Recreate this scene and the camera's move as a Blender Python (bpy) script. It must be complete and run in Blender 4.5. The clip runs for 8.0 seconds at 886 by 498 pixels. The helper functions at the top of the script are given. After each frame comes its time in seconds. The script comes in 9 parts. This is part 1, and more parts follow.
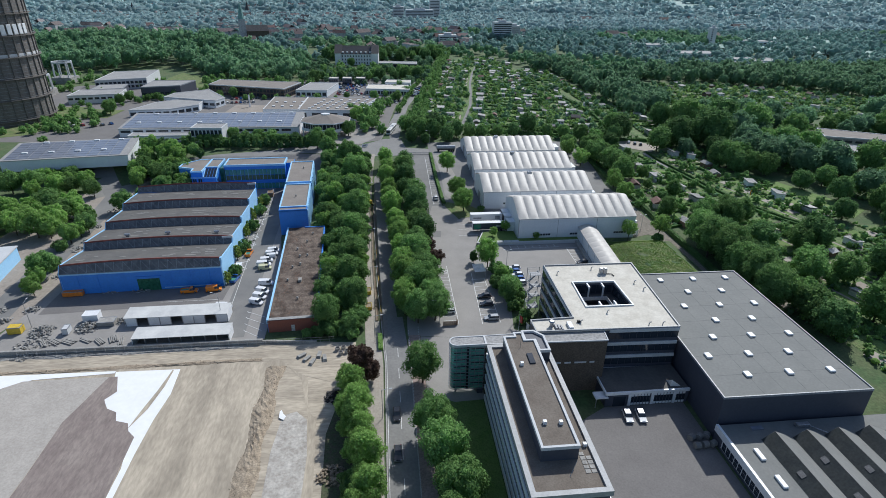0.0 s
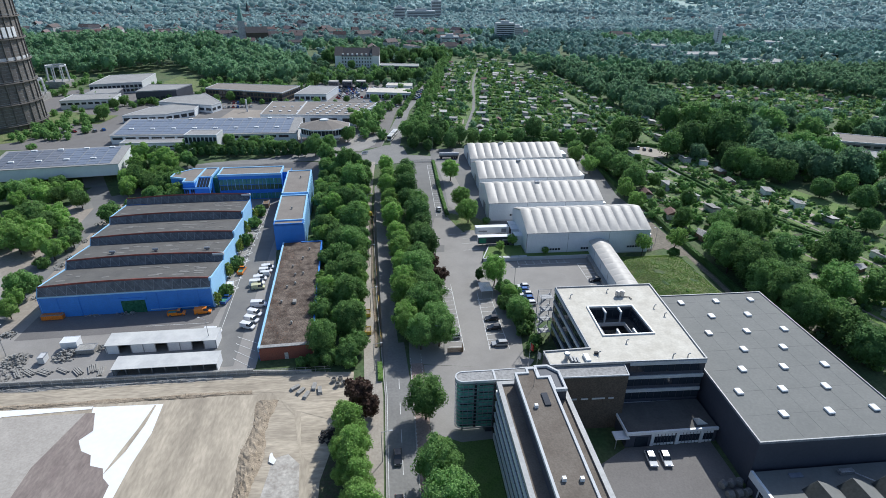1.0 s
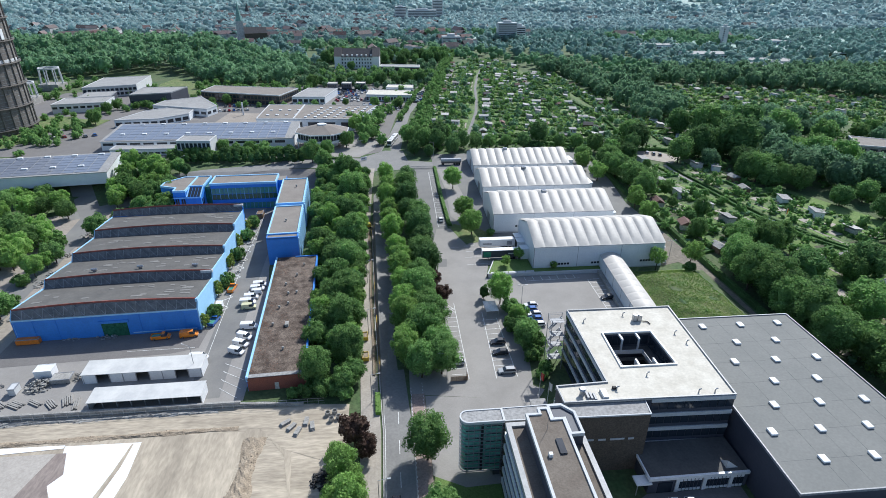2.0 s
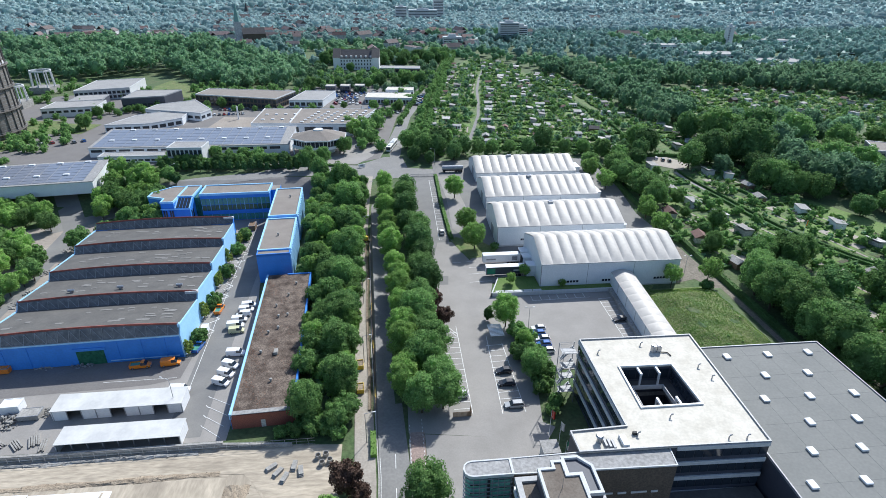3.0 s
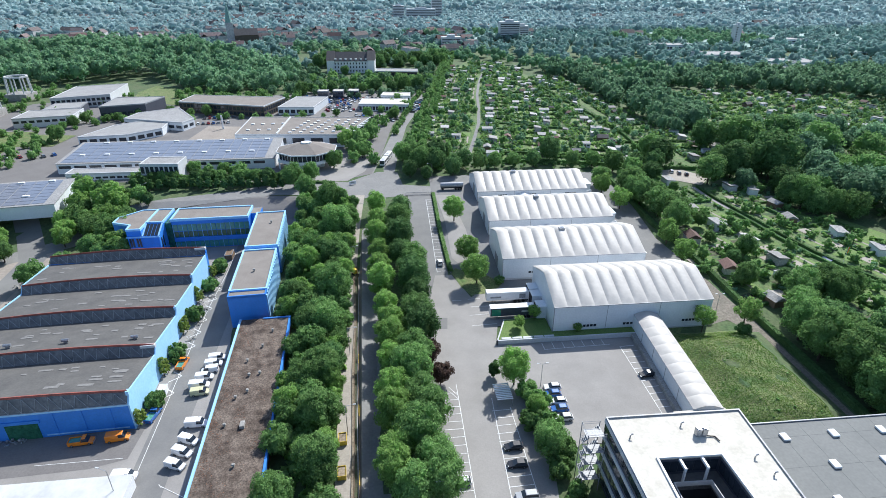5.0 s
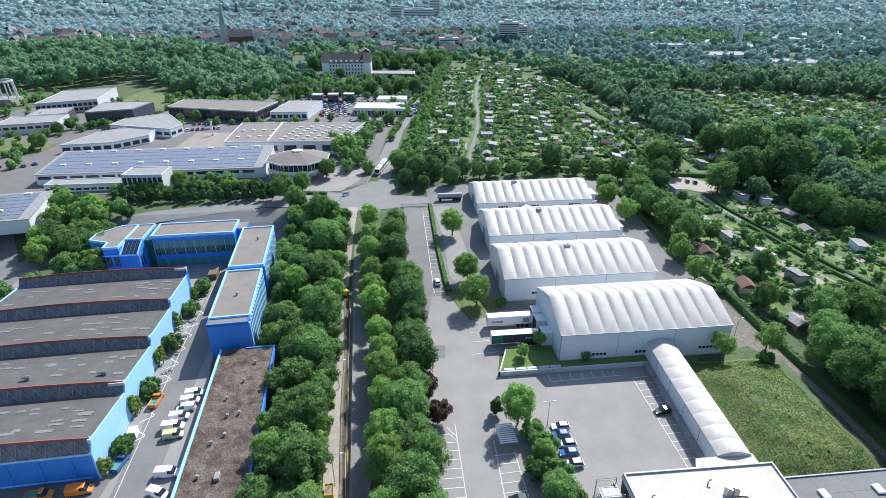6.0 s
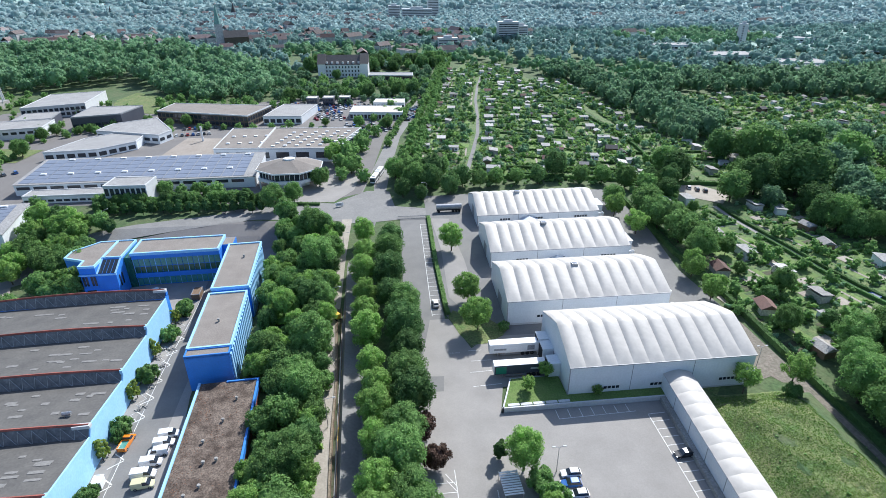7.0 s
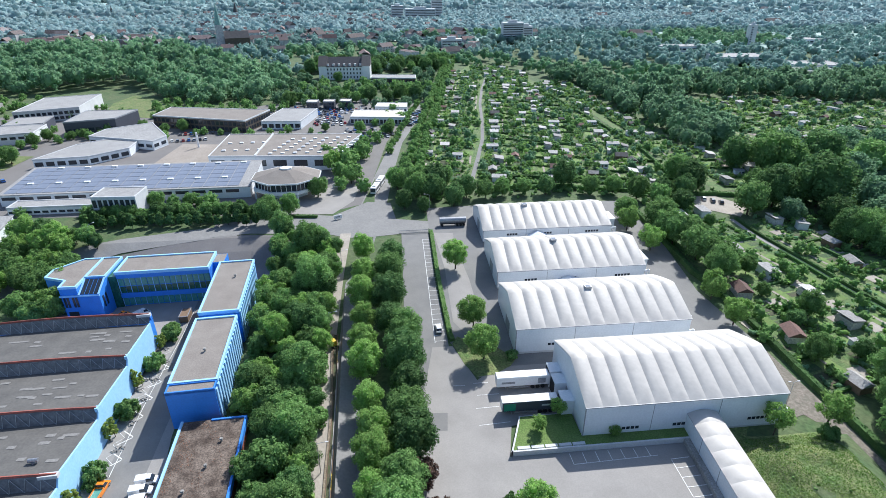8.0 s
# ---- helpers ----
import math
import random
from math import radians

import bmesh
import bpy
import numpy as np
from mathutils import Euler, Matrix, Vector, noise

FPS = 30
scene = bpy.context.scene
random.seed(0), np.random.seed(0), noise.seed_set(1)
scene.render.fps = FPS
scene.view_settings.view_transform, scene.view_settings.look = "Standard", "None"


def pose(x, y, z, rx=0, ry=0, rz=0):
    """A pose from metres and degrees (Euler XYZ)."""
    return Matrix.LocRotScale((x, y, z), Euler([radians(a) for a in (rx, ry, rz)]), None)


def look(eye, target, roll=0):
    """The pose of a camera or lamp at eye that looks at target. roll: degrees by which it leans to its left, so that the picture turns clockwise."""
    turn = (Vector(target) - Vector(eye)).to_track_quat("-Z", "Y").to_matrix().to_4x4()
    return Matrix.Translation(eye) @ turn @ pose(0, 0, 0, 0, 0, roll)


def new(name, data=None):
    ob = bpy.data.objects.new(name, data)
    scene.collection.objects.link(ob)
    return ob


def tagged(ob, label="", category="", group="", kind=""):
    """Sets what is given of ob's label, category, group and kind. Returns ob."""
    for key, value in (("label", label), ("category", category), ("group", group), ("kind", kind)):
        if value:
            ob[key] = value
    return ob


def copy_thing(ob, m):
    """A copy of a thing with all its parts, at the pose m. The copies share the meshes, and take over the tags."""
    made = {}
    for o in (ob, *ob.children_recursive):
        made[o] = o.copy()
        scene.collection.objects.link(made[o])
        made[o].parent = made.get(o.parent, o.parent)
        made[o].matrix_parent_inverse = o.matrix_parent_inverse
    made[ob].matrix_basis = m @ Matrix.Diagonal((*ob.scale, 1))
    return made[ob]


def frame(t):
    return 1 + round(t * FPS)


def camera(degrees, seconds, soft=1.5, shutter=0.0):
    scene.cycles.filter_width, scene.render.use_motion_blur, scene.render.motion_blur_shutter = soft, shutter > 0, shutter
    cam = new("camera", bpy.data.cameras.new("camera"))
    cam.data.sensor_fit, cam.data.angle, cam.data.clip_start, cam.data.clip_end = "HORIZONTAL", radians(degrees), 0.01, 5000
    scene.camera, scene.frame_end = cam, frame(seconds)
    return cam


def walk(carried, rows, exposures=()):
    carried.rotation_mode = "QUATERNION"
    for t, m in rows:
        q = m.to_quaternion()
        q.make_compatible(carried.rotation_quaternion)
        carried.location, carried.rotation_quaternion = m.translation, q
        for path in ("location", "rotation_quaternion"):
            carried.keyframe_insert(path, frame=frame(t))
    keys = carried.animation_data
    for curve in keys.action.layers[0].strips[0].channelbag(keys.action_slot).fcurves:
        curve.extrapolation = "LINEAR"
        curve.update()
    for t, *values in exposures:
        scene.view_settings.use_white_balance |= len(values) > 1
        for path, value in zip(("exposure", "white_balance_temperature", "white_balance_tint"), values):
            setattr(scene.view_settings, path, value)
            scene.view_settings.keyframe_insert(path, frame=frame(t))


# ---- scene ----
cam = camera(77.4, 8.0, 0.6)
METRES, EYE, TILT, LEAN, TURN = 104.88, 93.3, 0.0, 0.0, -6.3
ROWS = [
    (0.0, 0.0, 0.0, 0.0, 0.37, -26.15, -0.75),
    (0.5, -0.0049, 0.0588, 0.001, 0.41, -26.13, -0.68),
    (1.0, -0.0076, 0.1223, 0.0011, 0.49, -26.12, -0.57),
    (1.5, -0.0097, 0.1806, 0.0007, 0.53, -26.16, -0.46),
    (3.0, -0.0126, 0.3655, 0.0018, 0.67, -26.26, -0.27),
    (3.5, -0.0134, 0.4255, 0.0025, 0.68, -26.31, -0.24),
    (4.0, -0.0133, 0.4913, 0.0033, 0.65, -26.35, -0.2),
    (4.5, -0.0121, 0.5519, 0.0049, 0.61, -26.39, -0.13),
    (6.0, -0.006, 0.7475, 0.0079, 0.35, -26.46, 0.13),
    (6.5, -0.004, 0.8093, 0.0085, 0.29, -26.49, 0.21),
    (7.0, -0.003, 0.8769, 0.0091, 0.25, -26.55, 0.26),
    (7.5, -0.004, 0.938, 0.0115, 0.46, -26.6, 0.26),
    (8.0, -0.0064, 0.9992, 0.0155, 0.58, -26.6, 0.24),
]
walk(cam, [(t, pose(0, 0, EYE, TILT, LEAN, TURN) @ pose(METRES * x, METRES * y, METRES * z, 90 + pitch, roll, yaw)) for t, x, y, z, yaw, pitch, roll in ROWS],
     [(0.0, -0.28, 5980, 8), (1.5, 0.0, 5960, 8), (3.5, 0.26, 5940, 8), (8.0, 0.42, 5960, 9)])

# ---- daylight ----
SUN_AZ, SUN_EL = 55.0, 43.0          # degrees from +x towards +y, and above the horizon
world = bpy.data.worlds.new("world")
scene.world = world
world.use_nodes = True
wn = world.node_tree
sky = wn.nodes.new("ShaderNodeTexSky")
sky.sky_type = "NISHITA"
sky.sun_disc = False
sky.sun_elevation = radians(SUN_EL)
sky.sun_rotation = radians(90 - SUN_AZ)
sky.air_density, sky.dust_density, sky.ozone_density = 1.0, 1.2, 1.5
wn.nodes["Background"].inputs["Strength"].default_value = 0.13
wn.links.new(sky.outputs["Color"], wn.nodes["Background"].inputs["Color"])
sun = new("sun", bpy.data.lights.new("sun", "SUN"))
sun.data.energy, sun.data.angle, sun.data.color = 5.0, radians(0.53), (1.0, 0.95, 0.87)
sd = Vector((math.cos(radians(SUN_EL)) * math.cos(radians(SUN_AZ)), math.cos(radians(SUN_EL)) * math.sin(radians(SUN_AZ)), math.sin(radians(SUN_EL))))
sun.matrix_world = look(sd * 500, (0, 0, 0))
scene.view_settings.exposure = 0.0

# ---- materials ----
def mat(name, a, b=None, size=4.0, fine=0.4, amount=0.5, rough=0.8, bump=0.0, metal=0.0, rand=0.0, island=0.0, leafy=0.0, fine_amt=0.25, world_space=False, stretch=None, spec=0.5):
    """A surface of two colours mixed by patches of about `size` metres, with grain of about `fine` metres."""
    m = bpy.data.materials.new(name)
    m.use_nodes = True
    nt = m.node_tree
    nd, ln = nt.nodes, nt.links
    bs = nd["Principled BSDF"]
    bs.inputs["Roughness"].default_value = rough
    bs.inputs["Metallic"].default_value = metal
    bs.inputs["Specular IOR Level"].default_value = spec
    b = b or tuple(c * 0.8 for c in a)
    if world_space:
        vec = nd.new("ShaderNodeNewGeometry").outputs["Position"]
    else:
        vec = nd.new("ShaderNodeTexCoord").outputs["Object"]
    if stretch:
        mp = nd.new("ShaderNodeMapping")
        mp.inputs["Scale"].default_value = stretch
        ln.new(vec, mp.inputs["Vector"])
        vec = mp.outputs["Vector"]
    n1 = nd.new("ShaderNodeTexNoise")
    n1.inputs["Scale"].default_value = 1.0 / size
    n1.inputs["Detail"].default_value = 5.0
    n1.inputs["Roughness"].default_value = 0.62
    ln.new(vec, n1.inputs["Vector"])
    rp = nd.new("ShaderNodeMapRange")
    rp.inputs["From Min"].default_value, rp.inputs["From Max"].default_value = 0.5 - 0.25 / max(amount, 0.05) * 0.5, 0.5 + 0.25 / max(amount, 0.05) * 0.5
    ln.new(n1.outputs["Fac"], rp.inputs["Value"])
    mx = nd.new("ShaderNodeMix")
    mx.data_type = "RGBA"
    mx.inputs["A"].default_value, mx.inputs["B"].default_value = (*a, 1), (*b, 1)
    ln.new(rp.outputs["Result"], mx.inputs["Factor"])
    col = mx.outputs["Result"]
    n2 = nd.new("ShaderNodeTexNoise")
    n2.inputs["Scale"].default_value = 1.0 / fine
    n2.inputs["Detail"].default_value = 3.0
    ln.new(vec, n2.inputs["Vector"])
    r2 = nd.new("ShaderNodeMapRange")
    r2.inputs["From Min"].default_value, r2.inputs["From Max"].default_value = 0.3, 0.7
    r2.inputs["To Min"].default_value, r2.inputs["To Max"].default_value = 1 - fine_amt, 1 + fine_amt
    ln.new(n2.outputs["Fac"], r2.inputs["Value"])
    val = r2.outputs["Result"]
    for amt, src in ((rand, "o"), (island, "i")):
        if amt:
            out = nd.new("ShaderNodeObjectInfo").outputs["Random"] if src == "o" else nd.new("ShaderNodeNewGeometry").outputs["Random Per Island"]
            rr = nd.new("ShaderNodeMapRange")
            rr.inputs["To Min"].default_value, rr.inputs["To Max"].default_value = 1 - amt, 1 + amt
            ln.new(out, rr.inputs["Value"])
            mm = nd.new("ShaderNodeMath")
            mm.operation = "MULTIPLY"
            ln.new(val, mm.inputs[0]), ln.new(rr.outputs["Result"], mm.inputs[1])
            val = mm.outputs["Value"]
    vm = nd.new("ShaderNodeVectorMath")
    vm.operation = "SCALE"
    ln.new(col, vm.inputs[0]), ln.new(val, vm.inputs["Scale"])
    ln.new(vm.outputs["Vector"], bs.inputs["Base Color"])
    if bump:
        bp = nd.new("ShaderNodeBump")
        bp.inputs["Strength"].default_value = min(1.0, bump)
        bp.inputs["Distance"].default_value = fine * 0.4
        ln.new(n2.outputs["Fac"], bp.inputs["Height"]), ln.new(bp.outputs["Normal"], bs.inputs["Normal"])
    if leafy:
        tr = nd.new("ShaderNodeBsdfTranslucent")
        ln.new(vm.outputs["Vector"], tr.inputs["Color"])
        ms = nd.new("ShaderNodeMixShader")
        ms.inputs["Fac"].default_value = leafy
        ln.new(bs.outputs["BSDF"], ms.inputs[1]), ln.new(tr.outputs["BSDF"], ms.inputs[2])
        ln.new(ms.outputs["Shader"], nd["Material Output"].inputs["Surface"])
    return m


W = dict(world_space=True)
M = {
    "ground": mat("rough_grassland", (0.055, 0.105, 0.036), (0.10, 0.125, 0.055), 9, 0.9, 0.8, 0.95, 0.3, **W),
    "asphalt": mat("asphalt", (0.165, 0.163, 0.16), (0.215, 0.21, 0.20), 9, 0.3, 0.7, 0.9, 0.03, fine_amt=0.06, **W),
    "road": mat("worn_road_asphalt", (0.185, 0.182, 0.178), (0.235, 0.23, 0.22), 7, 0.6, 0.6, 0.88, 0.1, fine_amt=0.1, **W),
    "lot": mat("pale_lot_asphalt", (0.25, 0.237, 0.222), (0.31, 0.293, 0.275), 10, 0.3, 0.7, 0.9, 0.03, fine_amt=0.06, **W),
    "pave": mat("pavement_slabs", (0.30, 0.27, 0.235), (0.38, 0.34, 0.29), 5, 0.5, 0.6, 0.9, 0.1, fine_amt=0.12, **W),
    "redpave": mat("red_cycle_paving", (0.26, 0.19, 0.165), (0.32, 0.25, 0.22), 4, 0.4, 0.6, 0.9, 0.1, **W),
    "mark": mat("white_road_paint", (0.78, 0.78, 0.76), (0.55, 0.55, 0.54), 1.6, 0.3, 0.5, 0.7, **W),
    "kerb": mat("concrete_kerb", (0.42, 0.41, 0.39), (0.32, 0.31, 0.29), 2.5, 0.3, 0.5, 0.85, 0.1, **W),
    "grass": mat("mown_grass", (0.095, 0.17, 0.035), (0.14, 0.20, 0.06), 3.5, 0.35, 0.7, 0.95, 0.5, **W),
    "meadow": mat("rough_meadow", (0.09, 0.152, 0.042), (0.175, 0.19, 0.078), 3.2, 0.5, 0.85, 0.95, 1.0, fine_amt=0.4, **W),
    "lawn": mat("bright_lawn", (0.115, 0.205, 0.045), (0.155, 0.215, 0.07), 4, 0.8, 0.7, 0.95, 0.3, **W),
    "bed": mat("garden_soil_and_crops", (0.045, 0.10, 0.032), (0.08, 0.11, 0.05), 1.6, 0.4, 0.9, 0.95, 0.7, **W),
    "dasphalt": mat("dark_yard_asphalt", (0.155, 0.145, 0.14), (0.185, 0.175, 0.168), 7, 0.4, 0.6, 0.9, 0.1, fine_amt=0.1, **W),
    "slate": mat("dark_grey_slope_felt", (0.07, 0.08, 0.084), (0.105, 0.115, 0.112), 2.6, 0.5, 0.8, 0.85, fine_amt=0.18),
    # distant ground, its base colour lifted towards haze
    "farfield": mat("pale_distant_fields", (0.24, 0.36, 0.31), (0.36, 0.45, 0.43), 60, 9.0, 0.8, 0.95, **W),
    "dirt": mat("trodden_brown_dirt", (0.21, 0.18, 0.15), (0.15, 0.14, 0.11), 3, 0.6, 0.8, 0.95, 0.3, **W),
    "plots": mat("green_garden_plots", (0.075, 0.145, 0.04), (0.14, 0.175, 0.07), 3.0, 0.5, 0.9, 0.95, 0.7, fine_amt=0.4, **W),
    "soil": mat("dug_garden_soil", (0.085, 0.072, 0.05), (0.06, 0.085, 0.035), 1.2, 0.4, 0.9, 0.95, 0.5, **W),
    "earth": mat("graded_tan_earth", (0.475, 0.41, 0.32), (0.32, 0.275, 0.215), 5.5, 0.6, 0.9, 0.95, 0.2, fine_amt=0.14, stretch=(1, 0.28, 1), **W),
    "haul": mat("rutted_haul_track", (0.48, 0.415, 0.325), (0.32, 0.275, 0.215), 3.4, 0.6, 0.85, 0.95, 0.4, fine_amt=0.18, stretch=(0.25, 1, 1), **W),
    "gravel_g": mat("pale_grey_gravel", (0.43, 0.395, 0.355), (0.36, 0.33, 0.295), 5, 0.5, 0.6, 0.95, 0.2, fine_amt=0.1, **W),
    "gravel_b": mat("brown_crushed_stone", (0.21, 0.17, 0.155), (0.275, 0.23, 0.205), 3.5, 0.5, 0.7, 0.95, 0.3, fine_amt=0.16, stretch=(1, 0.35, 1), **W),
    "gravel_w": mat("white_crushed_gravel", (0.50, 0.47, 0.425), (0.33, 0.30, 0.265), 2.6, 0.6, 0.9, 0.95, 0.3, fine_amt=0.16, **W),
    "rubble": mat("excavated_rubble_soil", (0.20, 0.16, 0.115), (0.31, 0.255, 0.19), 1.6, 0.3, 0.9, 0.95, 0.8, island=0.25),
    "fleece": mat("white_geotextile", (0.84, 0.84, 0.84), (0.78, 0.78, 0.79), 9, 1.5, 0.4, 0.9, 0.05, fine_amt=0.03, **W),
    "membrane": mat("white_hall_membrane", (0.525, 0.495, 0.455), (0.455, 0.43, 0.395), 4, 1.2, 0.5, 0.55, 0.06, fine_amt=0.05),
    "panel": mat("white_sandwich_panel", (0.74, 0.765, 0.79), (0.66, 0.69, 0.72), 3, 0.5, 0.5, 0.45, fine_amt=0.05),
    "seam": mat("grey_metal_edge", (0.30, 0.31, 0.33), (0.22, 0.23, 0.25), 2, 0.4, 0.5, 0.5),
    # blue is darkened for shaded walls; lblue is pale trim and sunlit walls
    "blue": mat("sky_blue_painted_metal", (0.055, 0.25, 0.72), (0.042, 0.20, 0.62), 3, 0.4, 0.5, 0.5, fine_amt=0.07),
    "lblue": mat("pale_blue_painted_wall", (0.37, 0.63, 0.88), (0.31, 0.57, 0.83), 3, 0.5, 0.5, 0.6, fine_amt=0.07),
    "felt": mat("dark_roofing_felt", (0.086, 0.083, 0.08), (0.125, 0.12, 0.112), 5, 0.5, 0.7, 0.9, 0.1, fine_amt=0.12),
    "plotgravel": mat("brown_plot_gravel", (0.27, 0.235, 0.20), (0.33, 0.29, 0.25), 9, 1.0, 0.7, 0.95, 0.2, fine_amt=0.12, **W),
    "dgglass": mat("dark_green_glazing", (0.018, 0.085, 0.055), (0.04, 0.15, 0.085), 1.6, 0.6, 0.8, 0.15, fine_amt=0.3),
    "copperspire": mat("green_copper_spire", (0.16, 0.30, 0.27), (0.20, 0.34, 0.31), 6, 1.0, 0.6, 0.7),
    "capping": mat("weathered_grey_capping", (0.40, 0.405, 0.41), (0.31, 0.315, 0.32), 2.5, 0.4, 0.7, 0.6, fine_amt=0.1),
    "sheetroof": mat("weathered_white_roof_sheet", (0.64, 0.635, 0.61), (0.52, 0.52, 0.51), 4, 0.5, 0.8, 0.7, fine_amt=0.06),
    "tower_glass": mat("clear_green_glass", (0.24, 0.52, 0.44), (0.12, 0.34, 0.28), 1.4, 0.8, 0.7, 0.1, fine_amt=0.2),
    "patch": mat("pale_felt_patch", (0.22, 0.215, 0.205), (0.16, 0.155, 0.15), 1.2, 0.3, 0.6, 0.9),
    "gravelroof": mat("brown_gravel_roof", (0.205, 0.18, 0.16), (0.25, 0.225, 0.20), 5, 0.35, 0.7, 0.95, 0.2, fine_amt=0.15),
    "gravelroof_d": mat("dark_brown_gravel_roof", (0.135, 0.112, 0.092), (0.18, 0.155, 0.13), 4, 0.35, 0.8, 0.95, 0.2, fine_amt=0.15),
    "litter": mat("rust_brown_leaf_litter", (0.13, 0.062, 0.038), (0.19, 0.105, 0.065), 2.0, 0.3, 0.8, 0.9, island=0.4),
    "mossroof": mat("mossy_decayed_roof", (0.062, 0.044, 0.034), (0.165, 0.13, 0.105), 3.0, 0.35, 0.98, 0.95, 0.4, fine_amt=0.5),
    "rust": mat("rusty_red_steel", (0.34, 0.085, 0.06), (0.20, 0.065, 0.05), 1.5, 0.3, 0.7, 0.75, island=0.2),
    "glazing_dirty": mat("dirty_wired_glass", (0.085, 0.09, 0.10), (0.17, 0.17, 0.18), 1.8, 0.35, 0.9, 0.4),
    "brick": mat("red_brick", (0.30, 0.10, 0.065), (0.24, 0.085, 0.06), 1.5, 0.2, 0.6, 0.85),
    "dbrick": mat("dark_brown_brick", (0.085, 0.07, 0.055), (0.115, 0.09, 0.07), 2.5, 0.35, 0.7, 0.85, fine_amt=0.3),
    "concrete": mat("weathered_concrete", (0.36, 0.35, 0.33), (0.25, 0.24, 0.225), 3, 0.4, 0.8, 0.9, 0.15),
    "lconcrete": mat("pale_concrete_band", (0.58, 0.59, 0.60), (0.50, 0.51, 0.52), 4, 0.4, 0.5, 0.75, fine_amt=0.08),
    "whiteroof": mat("cream_white_roof", (0.62, 0.585, 0.51), (0.50, 0.465, 0.395), 3.2, 0.6, 0.8, 0.8, fine_amt=0.08),
    "greyroof": mat("grey_membrane_roof", (0.165, 0.17, 0.163), (0.20, 0.203, 0.193), 8, 0.6, 0.6, 0.85, fine_amt=0.07),
    "pgreyroof": mat("pale_grey_flat_roof", (0.33, 0.325, 0.32), (0.26, 0.255, 0.25), 6, 0.6, 0.6, 0.9),
    "dwall": mat("dark_slate_cladding", (0.047, 0.054, 0.076), (0.062, 0.069, 0.093), 6, 0.6, 0.5, 0.6, fine_amt=0.08),
    "glass": mat("dark_window_glass", (0.02, 0.028, 0.04), (0.035, 0.045, 0.06), 3, 1.0, 0.5, 0.08, fine_amt=0.1),
    "gglass": mat("green_tinted_glass", (0.13, 0.36, 0.29), (0.06, 0.21, 0.17), 1.2, 0.8, 0.6, 0.12, fine_amt=0.15),
    "white": mat("white_paint", (0.78, 0.79, 0.80), (0.70, 0.71, 0.72), 2, 0.4, 0.4, 0.45, fine_amt=0.05),
    "steel": mat("galvanised_steel", (0.42, 0.43, 0.45), (0.33, 0.34, 0.36), 1.2, 0.3, 0.5, 0.4, metal=0.6),
    "black": mat("black_rubber", (0.02, 0.02, 0.022), None, 1, 0.2, 0.4, 0.7),
    "wood": mat("weathered_timber", (0.21, 0.14, 0.085), (0.15, 0.10, 0.065), 1.0, 0.15, 0.6, 0.85, rand=0.2),
    "yellow": mat("yellow_paint", (0.72, 0.50, 0.04), (0.6, 0.42, 0.05), 1.0, 0.3, 0.5, 0.5),
    "orange": mat("orange_paint", (0.80, 0.24, 0.03), (0.7, 0.2, 0.03), 1.0, 0.3, 0.5, 0.35),
    "bark": mat("tree_bark", (0.10, 0.075, 0.055), (0.07, 0.055, 0.04), 0.6, 0.15, 0.6, 0.95),
    "solar": mat("solar_panel_glass", (0.19, 0.215, 0.27), (0.23, 0.25, 0.30), 4, 1.0, 0.5, 0.18, island=0.15, fine_amt=0.08),
    "roof_red": mat("red_clay_tiles", (0.17, 0.09, 0.072), (0.13, 0.08, 0.068), 2, 0.4, 0.6, 0.85, rand=0.3),
    "roof_dark": mat("dark_slate_tiles", (0.05, 0.048, 0.052), (0.075, 0.07, 0.072), 2, 0.4, 0.6, 0.8, rand=0.3),
    "roof_felt": mat("garden_hut_felt", (0.40, 0.385, 0.37), (0.26, 0.25, 0.24), 1.5, 0.3, 0.6, 0.9, rand=0.45),
    "render": mat("pale_render", (0.55, 0.52, 0.47), (0.47, 0.44, 0.40), 3, 0.5, 0.5, 0.85, rand=0.25),
    "gaso": mat("grey_brown_gasholder_steel", (0.165, 0.15, 0.135), (0.115, 0.105, 0.10), 9, 1.0, 0.7, 0.75, island=0.1),
    "leaf": mat("mid_green_leaves", (0.155, 0.285, 0.092), (0.205, 0.335, 0.115), 2.2, 0.5, 0.7, 0.85, rand=0.26, island=0.28, leafy=0.47, fine_amt=0.16, spec=0.1),
    "leaf_l": mat("fresh_light_green_leaves", (0.235, 0.405, 0.11), (0.295, 0.445, 0.14), 2.2, 0.5, 0.7, 0.85, rand=0.18, island=0.26, leafy=0.52, fine_amt=0.16, spec=0.1),
    "leaf_d": mat("dark_green_leaves", (0.10, 0.198, 0.072), (0.138, 0.238, 0.085), 2.2, 0.5, 0.7, 0.85, rand=0.26, island=0.28, leafy=0.42, fine_amt=0.16, spec=0.1),
    "leaf_y": mat("yellow_green_climber_leaves", (0.31, 0.42, 0.10), (0.38, 0.45, 0.14), 1.5, 0.4, 0.7, 0.85, island=0.26, leafy=0.52, fine_amt=0.16, spec=0.1),
    "leaf_g": mat("long_meadow_grass", (0.13, 0.245, 0.052), (0.185, 0.275, 0.07), 7, 0.8, 0.95, 0.9, island=0.2, leafy=0.45, fine_amt=0.2, spec=0.1),
    "leaf_r": mat("copper_red_leaves", (0.085, 0.052, 0.042), (0.11, 0.07, 0.05), 2, 0.6, 0.6, 0.6, rand=0.1, island=0.4, leafy=0.2, fine_amt=0.1, spec=0.12),
